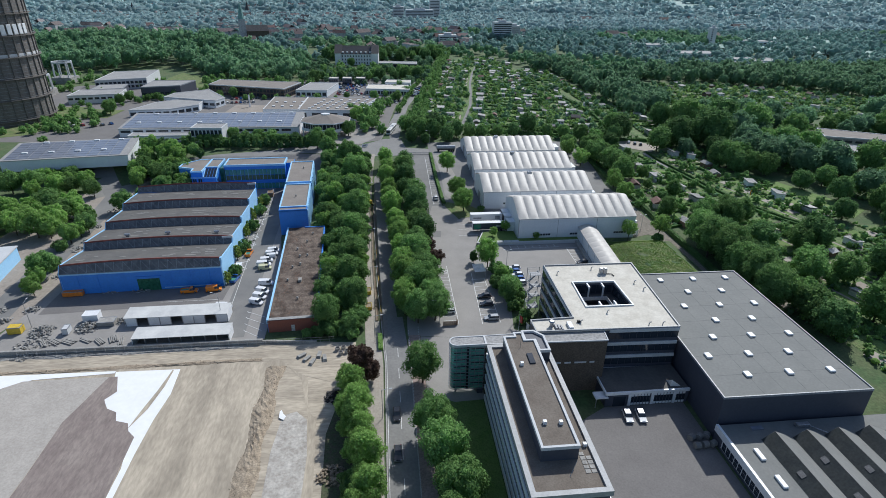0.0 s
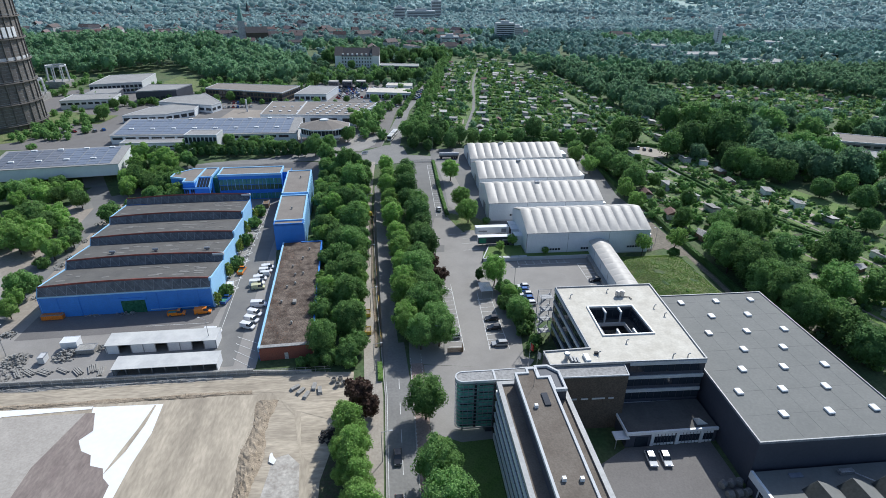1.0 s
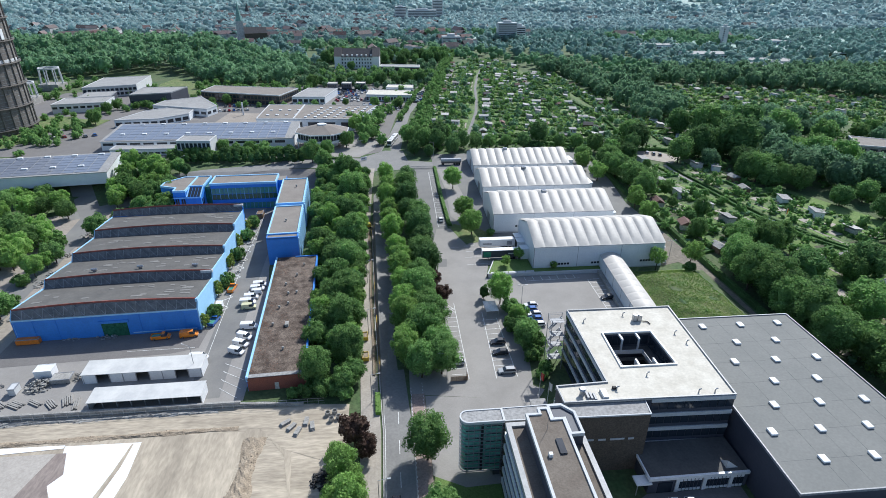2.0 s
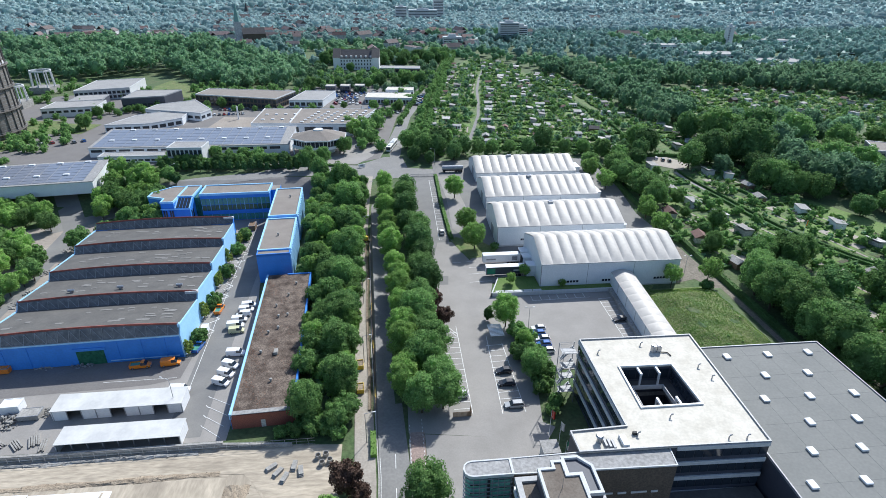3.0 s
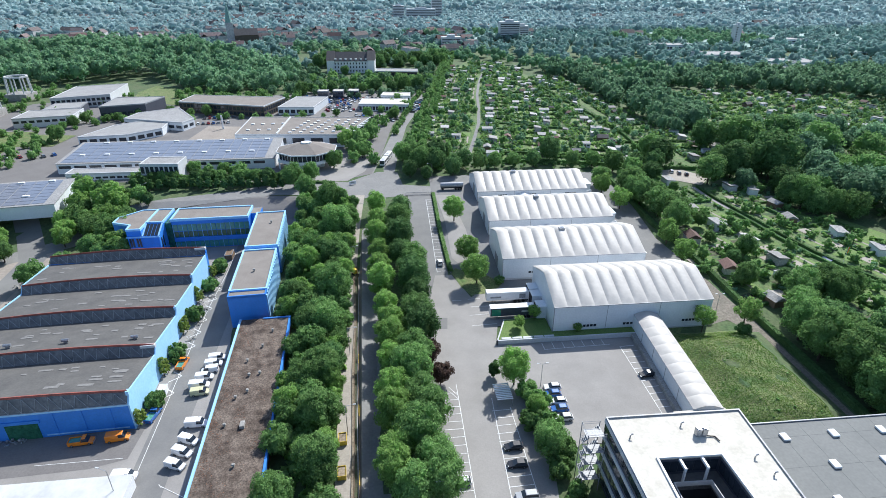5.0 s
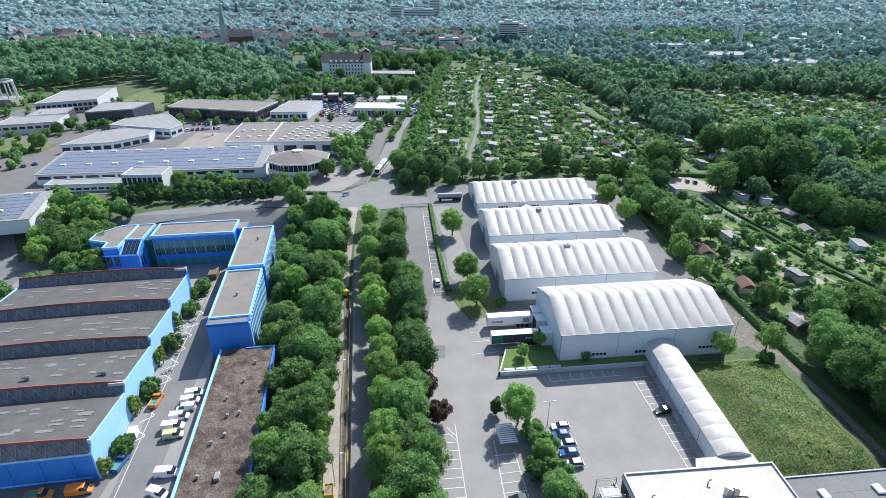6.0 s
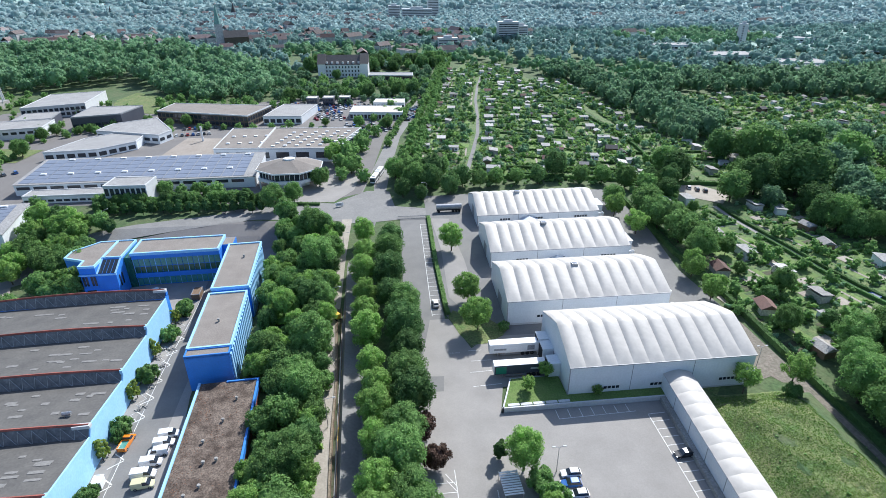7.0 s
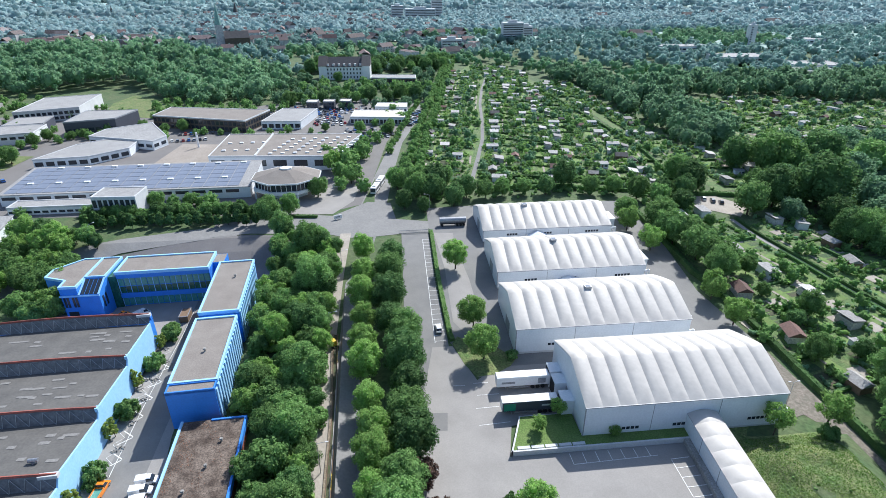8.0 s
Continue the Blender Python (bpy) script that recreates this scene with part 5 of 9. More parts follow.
lean_to("long_shelter", "long white-roofed open storage shelter in the yard", (-77.5, 144.2, 0), 0.6, 29.4, 5.6, 3.0, 10, True)
lean_to("long_shelter", "long low store with a bright white roof", (-71.4, 133.6, 0), 0.6, 26.2, 5.2, 2.9, 9, False)
site = thing("site_boundary_wall", "long low dark boundary wall with kerb", "wall")
part("wall_face", boxes((-130, -36, 132.4, 133.0, 0, 1.5)), M["concrete"], site)
part("wall_face", prism(bmesh.new(), [(-36, 132.4), (-21, 131.2), (-21, 131.7), (-36, 133.0)], 0, 1.0), M["concrete"], site)
far = thing("blue_store", "pale blue store with a light roof by the trees", "building", (-142, 172, 0), 8)
part("wall", boxes((0, 13, 0, 18, 0, 5.2)), M["lblue"], far)
part("roof", boxes((-0.3, 13.3, -0.3, 18.3, 5.2, 5.6)), M["lconcrete"], far)

# ---- plants ----
def mesh_np(name, verts, quads, material, parent=None, label="", soft=False):
    me = bpy.data.meshes.new(name)
    verts, quads = np.asarray(verts, dtype=np.float32), np.asarray(quads, dtype=np.int32)
    me.vertices.add(len(verts)), me.loops.add(quads.size), me.polygons.add(len(quads))
    me.vertices.foreach_set("co", verts.ravel())
    me.loops.foreach_set("vertex_index", quads.ravel())
    me.polygons.foreach_set("loop_start", np.arange(0, quads.size, 4, dtype=np.int32))
    me.polygons.foreach_set("use_smooth", np.full(len(quads), soft))
    me.update(calc_edges=True)
    me.validate()
    me.materials.append(material)
    ob = new(name, me)
    ob.parent = parent
    if label:
        ob["label"] = label
    return ob


def unit(v):
    return v / np.maximum(np.linalg.norm(v, axis=-1, keepdims=True), 1e-9)


def ball(rs, n=3, rough=0.16):
    """A lumpy ball of quads, radius 1."""
    verts, quads = [], []
    for ax in range(3):
        for sg in (-1, 1):
            if ax == 2 and sg < 0:
                continue
            k = len(verts)
            for i in range(n + 1):
                for j in range(n + 1):
                    p = [0, 0, 0]
                    p[ax], p[(ax + 1) % 3], p[(ax + 2) % 3] = sg, (2 * i / n - 1), (2 * j / n - 1) * sg
                    verts.append(p)
            quads += [(k + i * (n + 1) + j, k + (i + 1) * (n + 1) + j, k + (i + 1) * (n + 1) + j + 1, k + i * (n + 1) + j + 1) for i in range(n) for j in range(n)]
    v, at = np.unique(np.round(np.array(verts, float), 4), axis=0, return_inverse=True)
    v, quads = unit(v), at.reshape(-1)[np.array(quads)]
    a = rs.normal(size=(3, 3)) * 2.2
    ph = rs.uniform(0, 6.28, 3)
    return v * (1 + rough * np.sin(v @ a.T + ph).mean(axis=1, keepdims=True) * 1.7), quads


def leaf_quads(rs, p, nrm, size):
    n = len(p)
    nrm = unit(nrm + 0.55 * rs.normal(size=(n, 3)))
    t1 = unit(np.cross(nrm, rs.normal(size=(n, 3))))
    t2 = np.cross(nrm, t1)
    s = (size * rs.uniform(0.55, 1.3, n))[:, None]
    v = np.stack([p - t1 * s - t2 * s * 0.45, p + t1 * s * 0.2 - t2 * s * 0.75, p + t1 * s + t2 * s * 0.45, p - t1 * s * 0.2 + t2 * s * 0.75], axis=1).reshape(-1, 3)
    return v, np.arange(4 * n).reshape(n, 4)


# leaf litter on the annex roof
rs = np.random.RandomState(58)
gx, gy = 0.5 + 13.0 * rs.uniform(size=5200) ** 1.5, rs.uniform(1.6, 65.5, 5200)
keep = np.sin(0.9 * gx + 2 * np.sin(0.31 * gy)) + np.sin(0.53 * gy + gx) + 0.9 * rs.normal(size=5200) - 0.12 * gx > 0.2
v, q = leaf_quads(rs, np.stack([gx, gy, np.full(5200, 4.13)], axis=1)[keep], np.tile([0, 0, 1.6], (keep.sum(), 1)), 0.13)
ob = mesh_np("leaf_litter", v, q, M["litter"], ANNEX, "rust-brown leaf litter in patches")
ob["kind"] = "stuff"


def crown_arrays(seed, r, h, lobes, leaves, leaf, core=3, slim=0.0, inner=0.8):
    """A full crown, r wide and h high, with its foot at z 0: one body, shallow leafy boughs all over it, leaves on those."""
    rs = np.random.RandomState(seed)
    mid = np.array([0, 0, h * 0.48])
    half = np.array([r, r, h * 0.5])
    lean = rs.uniform(-0.08, 0.08, 2) * r
    cs, rad = [], []
    for i in range(lobes):
        u = 1 - 2 * (i + 0.5) / lobes
        a = 2.4 * i + rs.uniform(-0.4, 0.4)
        f = math.sqrt(1 - u * u)
        d = np.array([f * math.cos(a), f * math.sin(a), u])
        c = mid + d * half * rs.uniform(0.55, 0.80)
        k = c[2] / h
        c[:2] = c[:2] * (1 - slim * max(0.0, k - 0.2)) * (0.72 + 0.28 * min(1, k / 0.3)) + lean * k
        cs.append(c)
        rad.append(r * rs.uniform(0.20, 0.36) * (1 - 0.4 * slim * k) * (1.25 if lobes < 10 else 1.0))
    cs, rad = np.array(cs), np.array(rad)
    V, Q, k = [], [], 0
    body = half * (0.70 if lobes >= 10 else 0.74) * np.array([1 - 0.3 * slim, 1 - 0.3 * slim, 1])
    if core:
        v, f = ball(rs, core + 2 if lobes > 9 else 2, 0.22)
        V.append(v * body * inner / 0.8 * 0.95 + mid), Q.append(f)
        k = len(v)
        for c, q in zip(cs, rad):
            v, f = ball(rs, core)
            V.append(v * q * inner + c), Q.append(f + k)
            k += len(v)
    pick = rs.choice(len(rad), leaves, p=rad ** 2 / (rad ** 2).sum())
    out = unit((cs - mid) / half)
    d = unit(rs.normal(size=(leaves, 3)) + 0.75 * out[pick] + np.array([0, 0, 0.2]))
    p = cs[pick] + d * (rad[pick] * rs.uniform(inner + 0.02, 1.2, leaves))[:, None]
    keep = np.ones(leaves, bool)
    if core:
        keep &= (((p - mid) / (body * inner / 0.8 * 0.93)) ** 2).sum(axis=1) > 1
    for i, (c, q) in enumerate(zip(cs, rad) if core else ()):
        keep &= (pick == i) | (np.linalg.norm(p - c, axis=1) > q * (inner + 0.02))
    v, f = leaf_quads(rs, p[keep], unit(d + 0.5 * out[pick])[keep], leaf)
    V.append(v), Q.append(f + k)
    return np.concatenate(V), np.concatenate(Q)


def trunk_mesh(seed, h, r, reach):
    rng = random.Random(seed)
    bm = bmesh.new()
    tube(bm, (0, 0, -0.3), (0.1, 0, h * 0.55), r, r * 0.75, 8)
    tube(bm, (0.1, 0, h * 0.55), (0, 0.1, h), r * 0.75, r * 0.35, 7)
    for i in range(5):
        a, z = 1.26 * i + rng.uniform(-0.3, 0.3), h * rng.uniform(0.5, 0.85)
        tube(bm, (0.05, 0, z), (reach * math.cos(a), reach * math.sin(a), z + reach * rng.uniform(0.5, 1.0)), r * 0.4, r * 0.12, 5)
    return bm


def tree(name, label, category, seed, r, h, stem, leafmat, lobes=13, leaves=2600, leaf=0.42, slim=0.0, core=3, inner=0.8):
    e = thing(name, label, category)
    part("trunk", trunk_mesh(seed, stem + h * 0.45, max(0.12, r * 0.055), r * 0.55), M["bark"], e)
    v, q = crown_arrays(seed, r, h, lobes, leaves, leaf, core, slim, inner)
    v[:, 2] += stem
    mesh_np("crown", v, q, M[leafmat], e)
    return e


def put(proto, x, y, s=1.0, turn=0.0, group="", label="", z=None, tall=1.0):
    """Sets a prototype at its first place, or a copy of it at a further one."""
    m = pose(x, y, (lie(x, y) if z is None else z), 0, 0, turn) @ Matrix.Diagonal((s, s, s * tall, 1))
    if not proto.get("placed"):
        proto.matrix_basis = m
        ob = proto
        ob["placed"] = 1
    else:
        ob = new_copy(proto, m)
    return tagged(ob, label, "", group)


def new_copy(proto, m):
    keep = proto.matrix_basis.copy()
    proto.matrix_basis = Matrix()
    ob = copy_thing(proto, m)
    proto.matrix_basis = keep
    return ob


def inside(poly, x, y):
    hit, n = False, len(poly)
    for i in range(n):
        (x0, y0), (x1, y1) = poly[i], poly[(i + 1) % n]
        if (y0 > y) != (y1 > y) and x < (x1 - x0) * (y - y0) / (y1 - y0) + x0:
            hit = not hit
    return hit


def wide(x, y):
    """Inside the broad fan of ground that the street looks out on."""
    return -(0.68 * y + 62) < x < 1.02 * y + 62 and x * x + y * y < 1660 ** 2


def scatter(poly, step, seed, jitter=0.42):
    rng = random.Random(seed)
    xs, ys = [p[0] for p in poly], [p[1] for p in poly]
    out, y, row = [], min(ys), 0
    while y < max(ys):
        x = min(xs) + (step / 2 if row % 2 else 0)
        while x < max(xs):
            px, py = x + rng.uniform(-jitter, jitter) * step, y + rng.uniform(-jitter, jitter) * step
            if inside(poly, px, py) and wide(px, py):
                out.append((px, py, rng.random(), rng.random()))
            x += step
        y += step * 0.87
        row += 1
    return out


LIGHT = [tree("street_tree", "fresh light green street tree with an open crown", "tree", 11 + i, 4.4, 8.6, 1.8, "leaf_l", 26, 2600, 0.27, core=1, inner=0.74) for i in range(2)]
MID = [tree("broadleaf_tree", "mid green leafy tree with a rounded crown", "tree", 21 + i, 5.3, 10.0, 1.6, "leaf", 34, 2700, 0.31, core=1, inner=0.76) for i in range(3)]
DARK = [tree("broadleaf_tree", "dark green dense tree with a full crown", "tree", 31 + i, 5.3, 10.6, 1.4, "leaf_d", 34, 2700, 0.31, core=1, inner=0.78) for i in range(2)]
COPPER = tree("copper_tree", "small dark copper-red ornamental tree", "tree", 41, 3.2, 6.0, 1.3, "leaf_r", 20, 3200, 0.19, core=1, inner=0.68)
YOUNG = tree("young_tree", "young light green tree with a thin trunk", "tree", 43, 2.6, 5.4, 2.4, "leaf_l", 22, 2600, 0.15, core=1, inner=0.45)
CONE = tree("clipped_tree", "dark conical hedge tree in a row", "tree", 45, 2.6, 7.4, 0.6, "leaf_d", 18, 1200, 0.36, 0.8, core=1)
BUSH = [tree("shrub", "leafy green shrub with a dense crown", "shrub", 51 + i, 3.0, 4.4, 0.1, "leaf", 20, 1900, 0.23, core=1, inner=0.7) for i in range(2)]
BIG = [tree("tall_tree", "tall dark green tree with a billowing crown", "tree", 61 + i, 8.4, 15.5, 1.6, "leaf_d" if i != 1 else "leaf", 44, 3000, 0.42, 0.1, core=1, inner=0.76) for i in range(3)]

FINE_L = [tree("street_tree", "fresh light green street tree with an open crown", "tree", 71 + i, 4.4, 10.6, 2.1, "leaf_l", 36, 5400, 0.19, core=1, inner=0.70) for i in range(3)]
FINE_M = [tree("broadleaf_tree", "mid green leafy tree with a rounded crown", "tree", 76 + i, 5.3, 11.8, 1.6, "leaf", 42, 5800, 0.215, core=1, inner=0.72) for i in range(3)]
FINE_D = [tree("broadleaf_tree", "dark green street tree with a dense crown", "tree", 86 + i, 5.2, 12.0, 1.6, "leaf_d", 42, 5400, 0.215, core=1, inner=0.74) for i in range(2)]
LACE = tree("slender_tree", "loose light green tree with feathery upright crown", "tree", 79, 3.6, 9.4, 1.2, "leaf_l", 34, 4600, 0.18, 0.45, core=1, inner=0.5)

# street trees on the bed between street and service road
ROW = "trees along the street"
for i, (x, y) in enumerate(((0.7, 279), (1.3, 261), (1.2, 249), (1.5, 238), (2.0, 227), (2.3, 219), (3.4, 207), (4.6, 197), (5.0, 190), (5.2, 181), (5.2, 170), (5.2, 161), (5.3, 151), (4.9, 146))):
    put(FINE_L[i % 3], x - 0.5, y - 2.2, 0.90 + 0.09 * (i % 3), 77 * i, ROW)
for i, (x, y) in enumerate(((9.6, 272), (9.2, 262), (8.4, 248), (8.8, 237), (12.2, 231), (12.0, 221), (12.6, 211), (12.4, 201), (12.8, 193), (11.0, 167), (12.4, 161), (9.6, 155), (13.0, 147), (10.5, 183), (9.4, 176))):
    put((FINE_D + FINE_M[:1])[(i * 2) % 3] if y > 190 else FINE_M[(i * 2) % 3], x, y - 2.2, 0.88 + 0.1 * (i % 3), 61 * i, ROW)
put(FINE_M[1], 13.4, 140.2, 0.92, 15, ROW), put(FINE_M[2], 8.2, 139.2, 0.88, 200, ROW)
put(COPPER, 14.3, 184, 1.15, 0, ROW), put(COPPER, 16.6, 175, 1.0, 80, ROW)
# trees at the start of the street
for i, (x, y, s) in enumerate(((7.6, 113.5, 1.0), (8.6, 94, 1.05), (10.6, 85, 1.1), (12.6, 75.5, 1.1), (9.0, 66, 1.1), (15.6, 63, 1.0))):
    put(FINE_M[i % 2], x, y - 1.6, s * 0.92, 50 * i, ROW)
for i, (x, y) in enumerate(((-9.5, 106), (-8.4, 98.5), (-7.0, 92), (-5.8, 84.5), (-5.2, 76), (-6.5, 68))):
    put(LACE, x, y, 1.1 + 0.1 * math.sin(2.3 * i), 40 * i, ROW)
    put(LACE, x - 1.6, y + 3.4, 0.9 + 0.12 * math.sin(4.3 * i), 70 * i, ROW)
for i, (x, y) in enumerate(((-11.5, 101), (-10.2, 94.5), (-9.0, 87), (-8.8, 80), (-9.4, 72), (-7.5, 103.5))):
    put((FINE_L + BUSH)[i % 5], x, y, 0.55 if i % 5 < 3 else 1.1, 40 * i, ROW)
put(COPPER, -8.2, 117.5, 1.25, 30, "", "dark reddish shrub-like tree at the site corner")
put(COPPER, -5.4, 114.0, 0.9, 200, "", "dark reddish shrub-like tree at the site corner")
# belt of trees and undergrowth on the west side of the street
BELT = "tree belt west of the street"
for i, (x, y, a, b) in enumerate(scatter([(-19.5, 139), (-8.8, 137), (-9.4, 200), (-9.6, 292), (-31, 292), (-29.5, 210), (-22.5, 203)], 5.9, 5)):
    if a < 0.22:
        put(BUSH[i % 2], x, y, 0.9 + 0.5 * b, 360 * b, BELT)
    else:
        put((FINE_M[:2] + FINE_D + MID + LIGHT + FINE_L[:1])[int(a * 971) % 10], x, y - 1.2, 0.56 + 0.34 * b, 360 * a, BELT)
for i, (x, y, s) in enumerate(((-14.5, 258, 1.2), (-19, 285, 1.1), (-31, 301, 0.9), (-38, 314, 1.0), (-31, 322, 0.85), (-12.5, 217, 1.15), (-13, 199, 1.0), (-11, 150, 0.95), (-12.5, 163, 1.0), (-13, 178, 1.0))):
    put(FINE_M[i % 3], x, y - 2, s * 0.95, 70 * i, BELT)
for i in range(16):      # the belt's front row leans over the footway
    y = 145 + 9.2 * i
    put((FINE_M + FINE_D + FINE_L)[(5 * i) % 8], -10.4 + 0.7 * math.sin(3 * i), y + 1.5 * math.sin(5 * i), 0.66 + 0.12 * math.sin(7 * i), 80 * i, BELT)
rng = random.Random(57)
BELT_SCRUB = []
while len(BELT_SCRUB) < 620:
    x, y = rng.uniform(-31, -9), rng.uniform(140, 290)
    if inside([(-19.5, 139), (-9.2, 139), (-9.8, 292), (-31, 292), (-29.5, 210), (-22.0, 203)], x, y):
        BELT_SCRUB.append((x, y, 0.9 + 1.3 * rng.random(), 6.28 * rng.random(), lie(x, y)))
for x, y, s in ((-20.5, 135.2, 0.8), (-17, 135.6, 1.0), (-13.5, 135.0, 0.9), (-11, 133.6, 0.8), (-24, 134.8, 0.6)):
    put(BUSH[int(x) % 2], x, y, s, 40 * x, "bushes at the annex corner")
# car park trees and bushes
put(FINE_L[0], 35.2, 173, 0.95, 10, "", "round light green tree in the car park")
put(CONE, 30.6, 176.5, 0.75, 0, "", "small dark upright conifer in the car park")
for x, y, s in ((37.2, 168.5, 1.0), (38.6, 163.5, 1.2), (36.6, 157.5, 1.2), (38.8, 155.5, 1.3), (40.5, 149.5, 1.2), (38.6, 144.2, 1.0), (41.0, 139.0, 0.7), (39.0, 136.0, 0.6)):
    put(BUSH[int(x) % 2], x, y, s, 40 * x, "car park bushes")
put(FINE_M[0], 38.0, 149.0, 0.72, 40, "", "willow-like green tree in the car park bed"), put(FINE_L[2], 38.0, 160.5, 0.6, 140, "", "small light green tree in the car park bed")
for x, y, s in ((31.2, 270, 1.1), (32.6, 238, 1.05), (33.4, 224, 1.12)):
    put(FINE_L[1], x, y - 1.0, s * 0.97, 33 * x, "trees beside the halls", tall=0.85)
put(YOUNG, 94.6, 190, 1.25, 0, "", "young tree on the grass beside the walkway"), put(YOUNG, 107.2, 190, 1.55, 90, "", "young tree beside the lane")
put(YOUNG, 47.3, 200.4, 0.8, 20), put(YOUNG, 58.2, 192.9, 0.55, 50), put(YOUNG, 41.5, 196.0, 0.75, 120)
put(BUSH[0], 41.0, 222.5, 0.6, 120), put(BUSH[1], 105.5, 187.5, 0.8, 10)
for i, (x, y, s) in enumerate(((102, 294, 1.0), (104, 277, 1.0), (110, 245, 1.0), (109.5, 231.5, 0.95), (115, 282, 1.2), (114, 292, 1.2), (118, 270, 1.2), (119, 300, 1.1), (121, 262, 1.1), (105, 305, 0.9))):
    put((LIGHT if i < 4 else MID)[i % 2], x, y, s, 60 * i, "trees behind the halls")
for i, (x, y, s) in enumerate(((113.4, 287, 0.9), (120, 279, 1.0), (118.4, 256, 1.0), (131, 260, 0.55), (122, 213.5, 0.75), (135, 234, 0.7), (185.5, 274, 1.2), (194, 266, 1.0), (142, 203.6, 1.0), (132.7, 202, 1.0), (141, 198, 1.1), (150, 203, 0.9), (127, 193, 0.9), (120.5, 184, 1.15), (119.4, 174.5, 1.25), (121, 165, 1.3), (119.6, 156, 1.2), (121, 147, 1.25), (120, 138, 1.2))):
    put(FINE_M[i % 3], x, y, s, 60 * i, "trees in the gardens")
# trees north of the halls
for i, (x, y, s) in enumerate(((30.5, 338, 1.25), (37, 323, 0.9), (22.5, 331, 1.2), (13.5, 346, 1.0), (20, 340, 1.2), (28, 330, 1.1), (44, 333, 0.9), (52, 331, 0.8), (60, 333, 0.75), (70, 334, 0.7), (80, 333, 0.8), (91, 342, 1.15), (101, 334, 0.8), (121, 329, 1.0), (128, 322, 0.9), (135, 333, 0.8), (143, 329, 1.0), (151, 352, 1.3), (112, 335, 0.8), (34, 345, 1.0), (16, 322, 0.8), (24, 318, 0.6))):
    put((DARK + MID)[i % 5], x, y, s, 47 * i, "trees north of the halls")
# row of clipped trees along the side street, with bushes
for i in range(19):
    put(CONE, -110 + 3.7 * i, 316.4 - 0.22 * i + 1.0 * math.sin(2.1 * i), 0.85 + 0.12 * math.sin(1.7 * i), 50 * i, "row of clipped trees")
for i in range(17):
    put((BUSH + MID)[i % 5], -112 + 4.3 * i, 323.0 - 0.1 * i, (1.1 if i % 5 < 2 else 0.62), 40 * i, "trees before the showroom")
# west edge of the works
for i, (x, y, a, b) in enumerate(scatter([(-182, 226), (-124, 240), (-108, 158), (-112, 146), (-128, 150), (-160, 205)], 8.5, 9)):
    if abs(x + 122 + 0.07 * (y - 215)) > 6 and y > 208:
        put((LIGHT + MID[:1] + LIGHT)[int(a * 89) % 5], x, y, 0.95 + 0.35 * b, 360 * a, "trees west of the works")
for i, (x, y, a, b) in enumerate(scatter([(-178, 262), (-128, 258), (-108, 288), (-100, 300), (-130, 310), (-176, 280)], 8.5, 10)):
    if abs(x + 131 + 0.6 * (y - 265)) > 7:
        if y < 284 + 0.14 * (x + 187) - 7 or x > -126:
            put((LIGHT * 2 + MID[:1] + DARK[:1])[int(a * 890) % 6], x, y, 0.8 + 0.3 * b, 360 * a, "trees along the side street")
for i, (x, y, s) in enumerate(((-104, 276, 0.9), (-101, 269, 0.75), (-106, 262, 0.8), (-110, 250, 0.7), (-116, 240, 0.8), (-125, 230, 0.9))):
    put((BUSH + MID)[i % 5], x, y, s * 1.1, 60 * i, "trees west of the works")
# light trees and bushes between the shed and the west yard
for i, (x, y) in enumerate(((-113.3, 165.1), (-115.2, 172.4), (-116.2, 177.6), (-116.6, 183.8), (-121.1, 198.5), (-120.4, 204.5), (-119.6, 210.6), (-118.6, 214.8), (-128.7, 233.7), (-157.9, 233.2), (-152.4, 237.6))):
    put((LIGHT + MID[:1] + BUSH)[i % 5], x, y, (0.8, 0.95, 0.8, 1.3, 1.1)[i % 5] * (0.9 + 0.2 * math.sin(4 * i)), 50 * i, "trees beside the shed")
# trees round the blue corner building and before the halls to the north
for i, (x, y) in enumerate(((-113.7, 279.9), (-122.1, 286.7), (-110.8, 283.5), (-107.9, 287.3), (-102.8, 286.8), (-102.9, 271.5), (-98.9, 256.7), (-95.2, 259.3), (-105.9, 261.9), (-99.1, 272.9), (-113.2, 289.9), (-123.8, 302.7), (-122.7, 293.1))):
    put((MID + LIGHT[:1])[i % 4], x, y, 0.95 + 0.2 * math.sin(3 * i), 70 * i, "trees round the blue corner building")
for i, (x, y) in enumerate(((-84.7, 323.2), (-78.2, 320.9), (-75.3, 334.9), (-64.2, 320.9), (-57.0, 320.1), (-51.0, 319.5), (-44.1, 320.2), (-89.3, 334.8), (-107.6, 303.4), (-102.0, 300.3), (-98.2, 298.7), (-29.9, 297.6), (-26.3, 294.6), (-21.9, 294.2))):
    put((DARK + MID)[i % 5], x, y, 0.62 + 0.1 * math.sin(3 * i), 70 * i, "trees before the showroom")
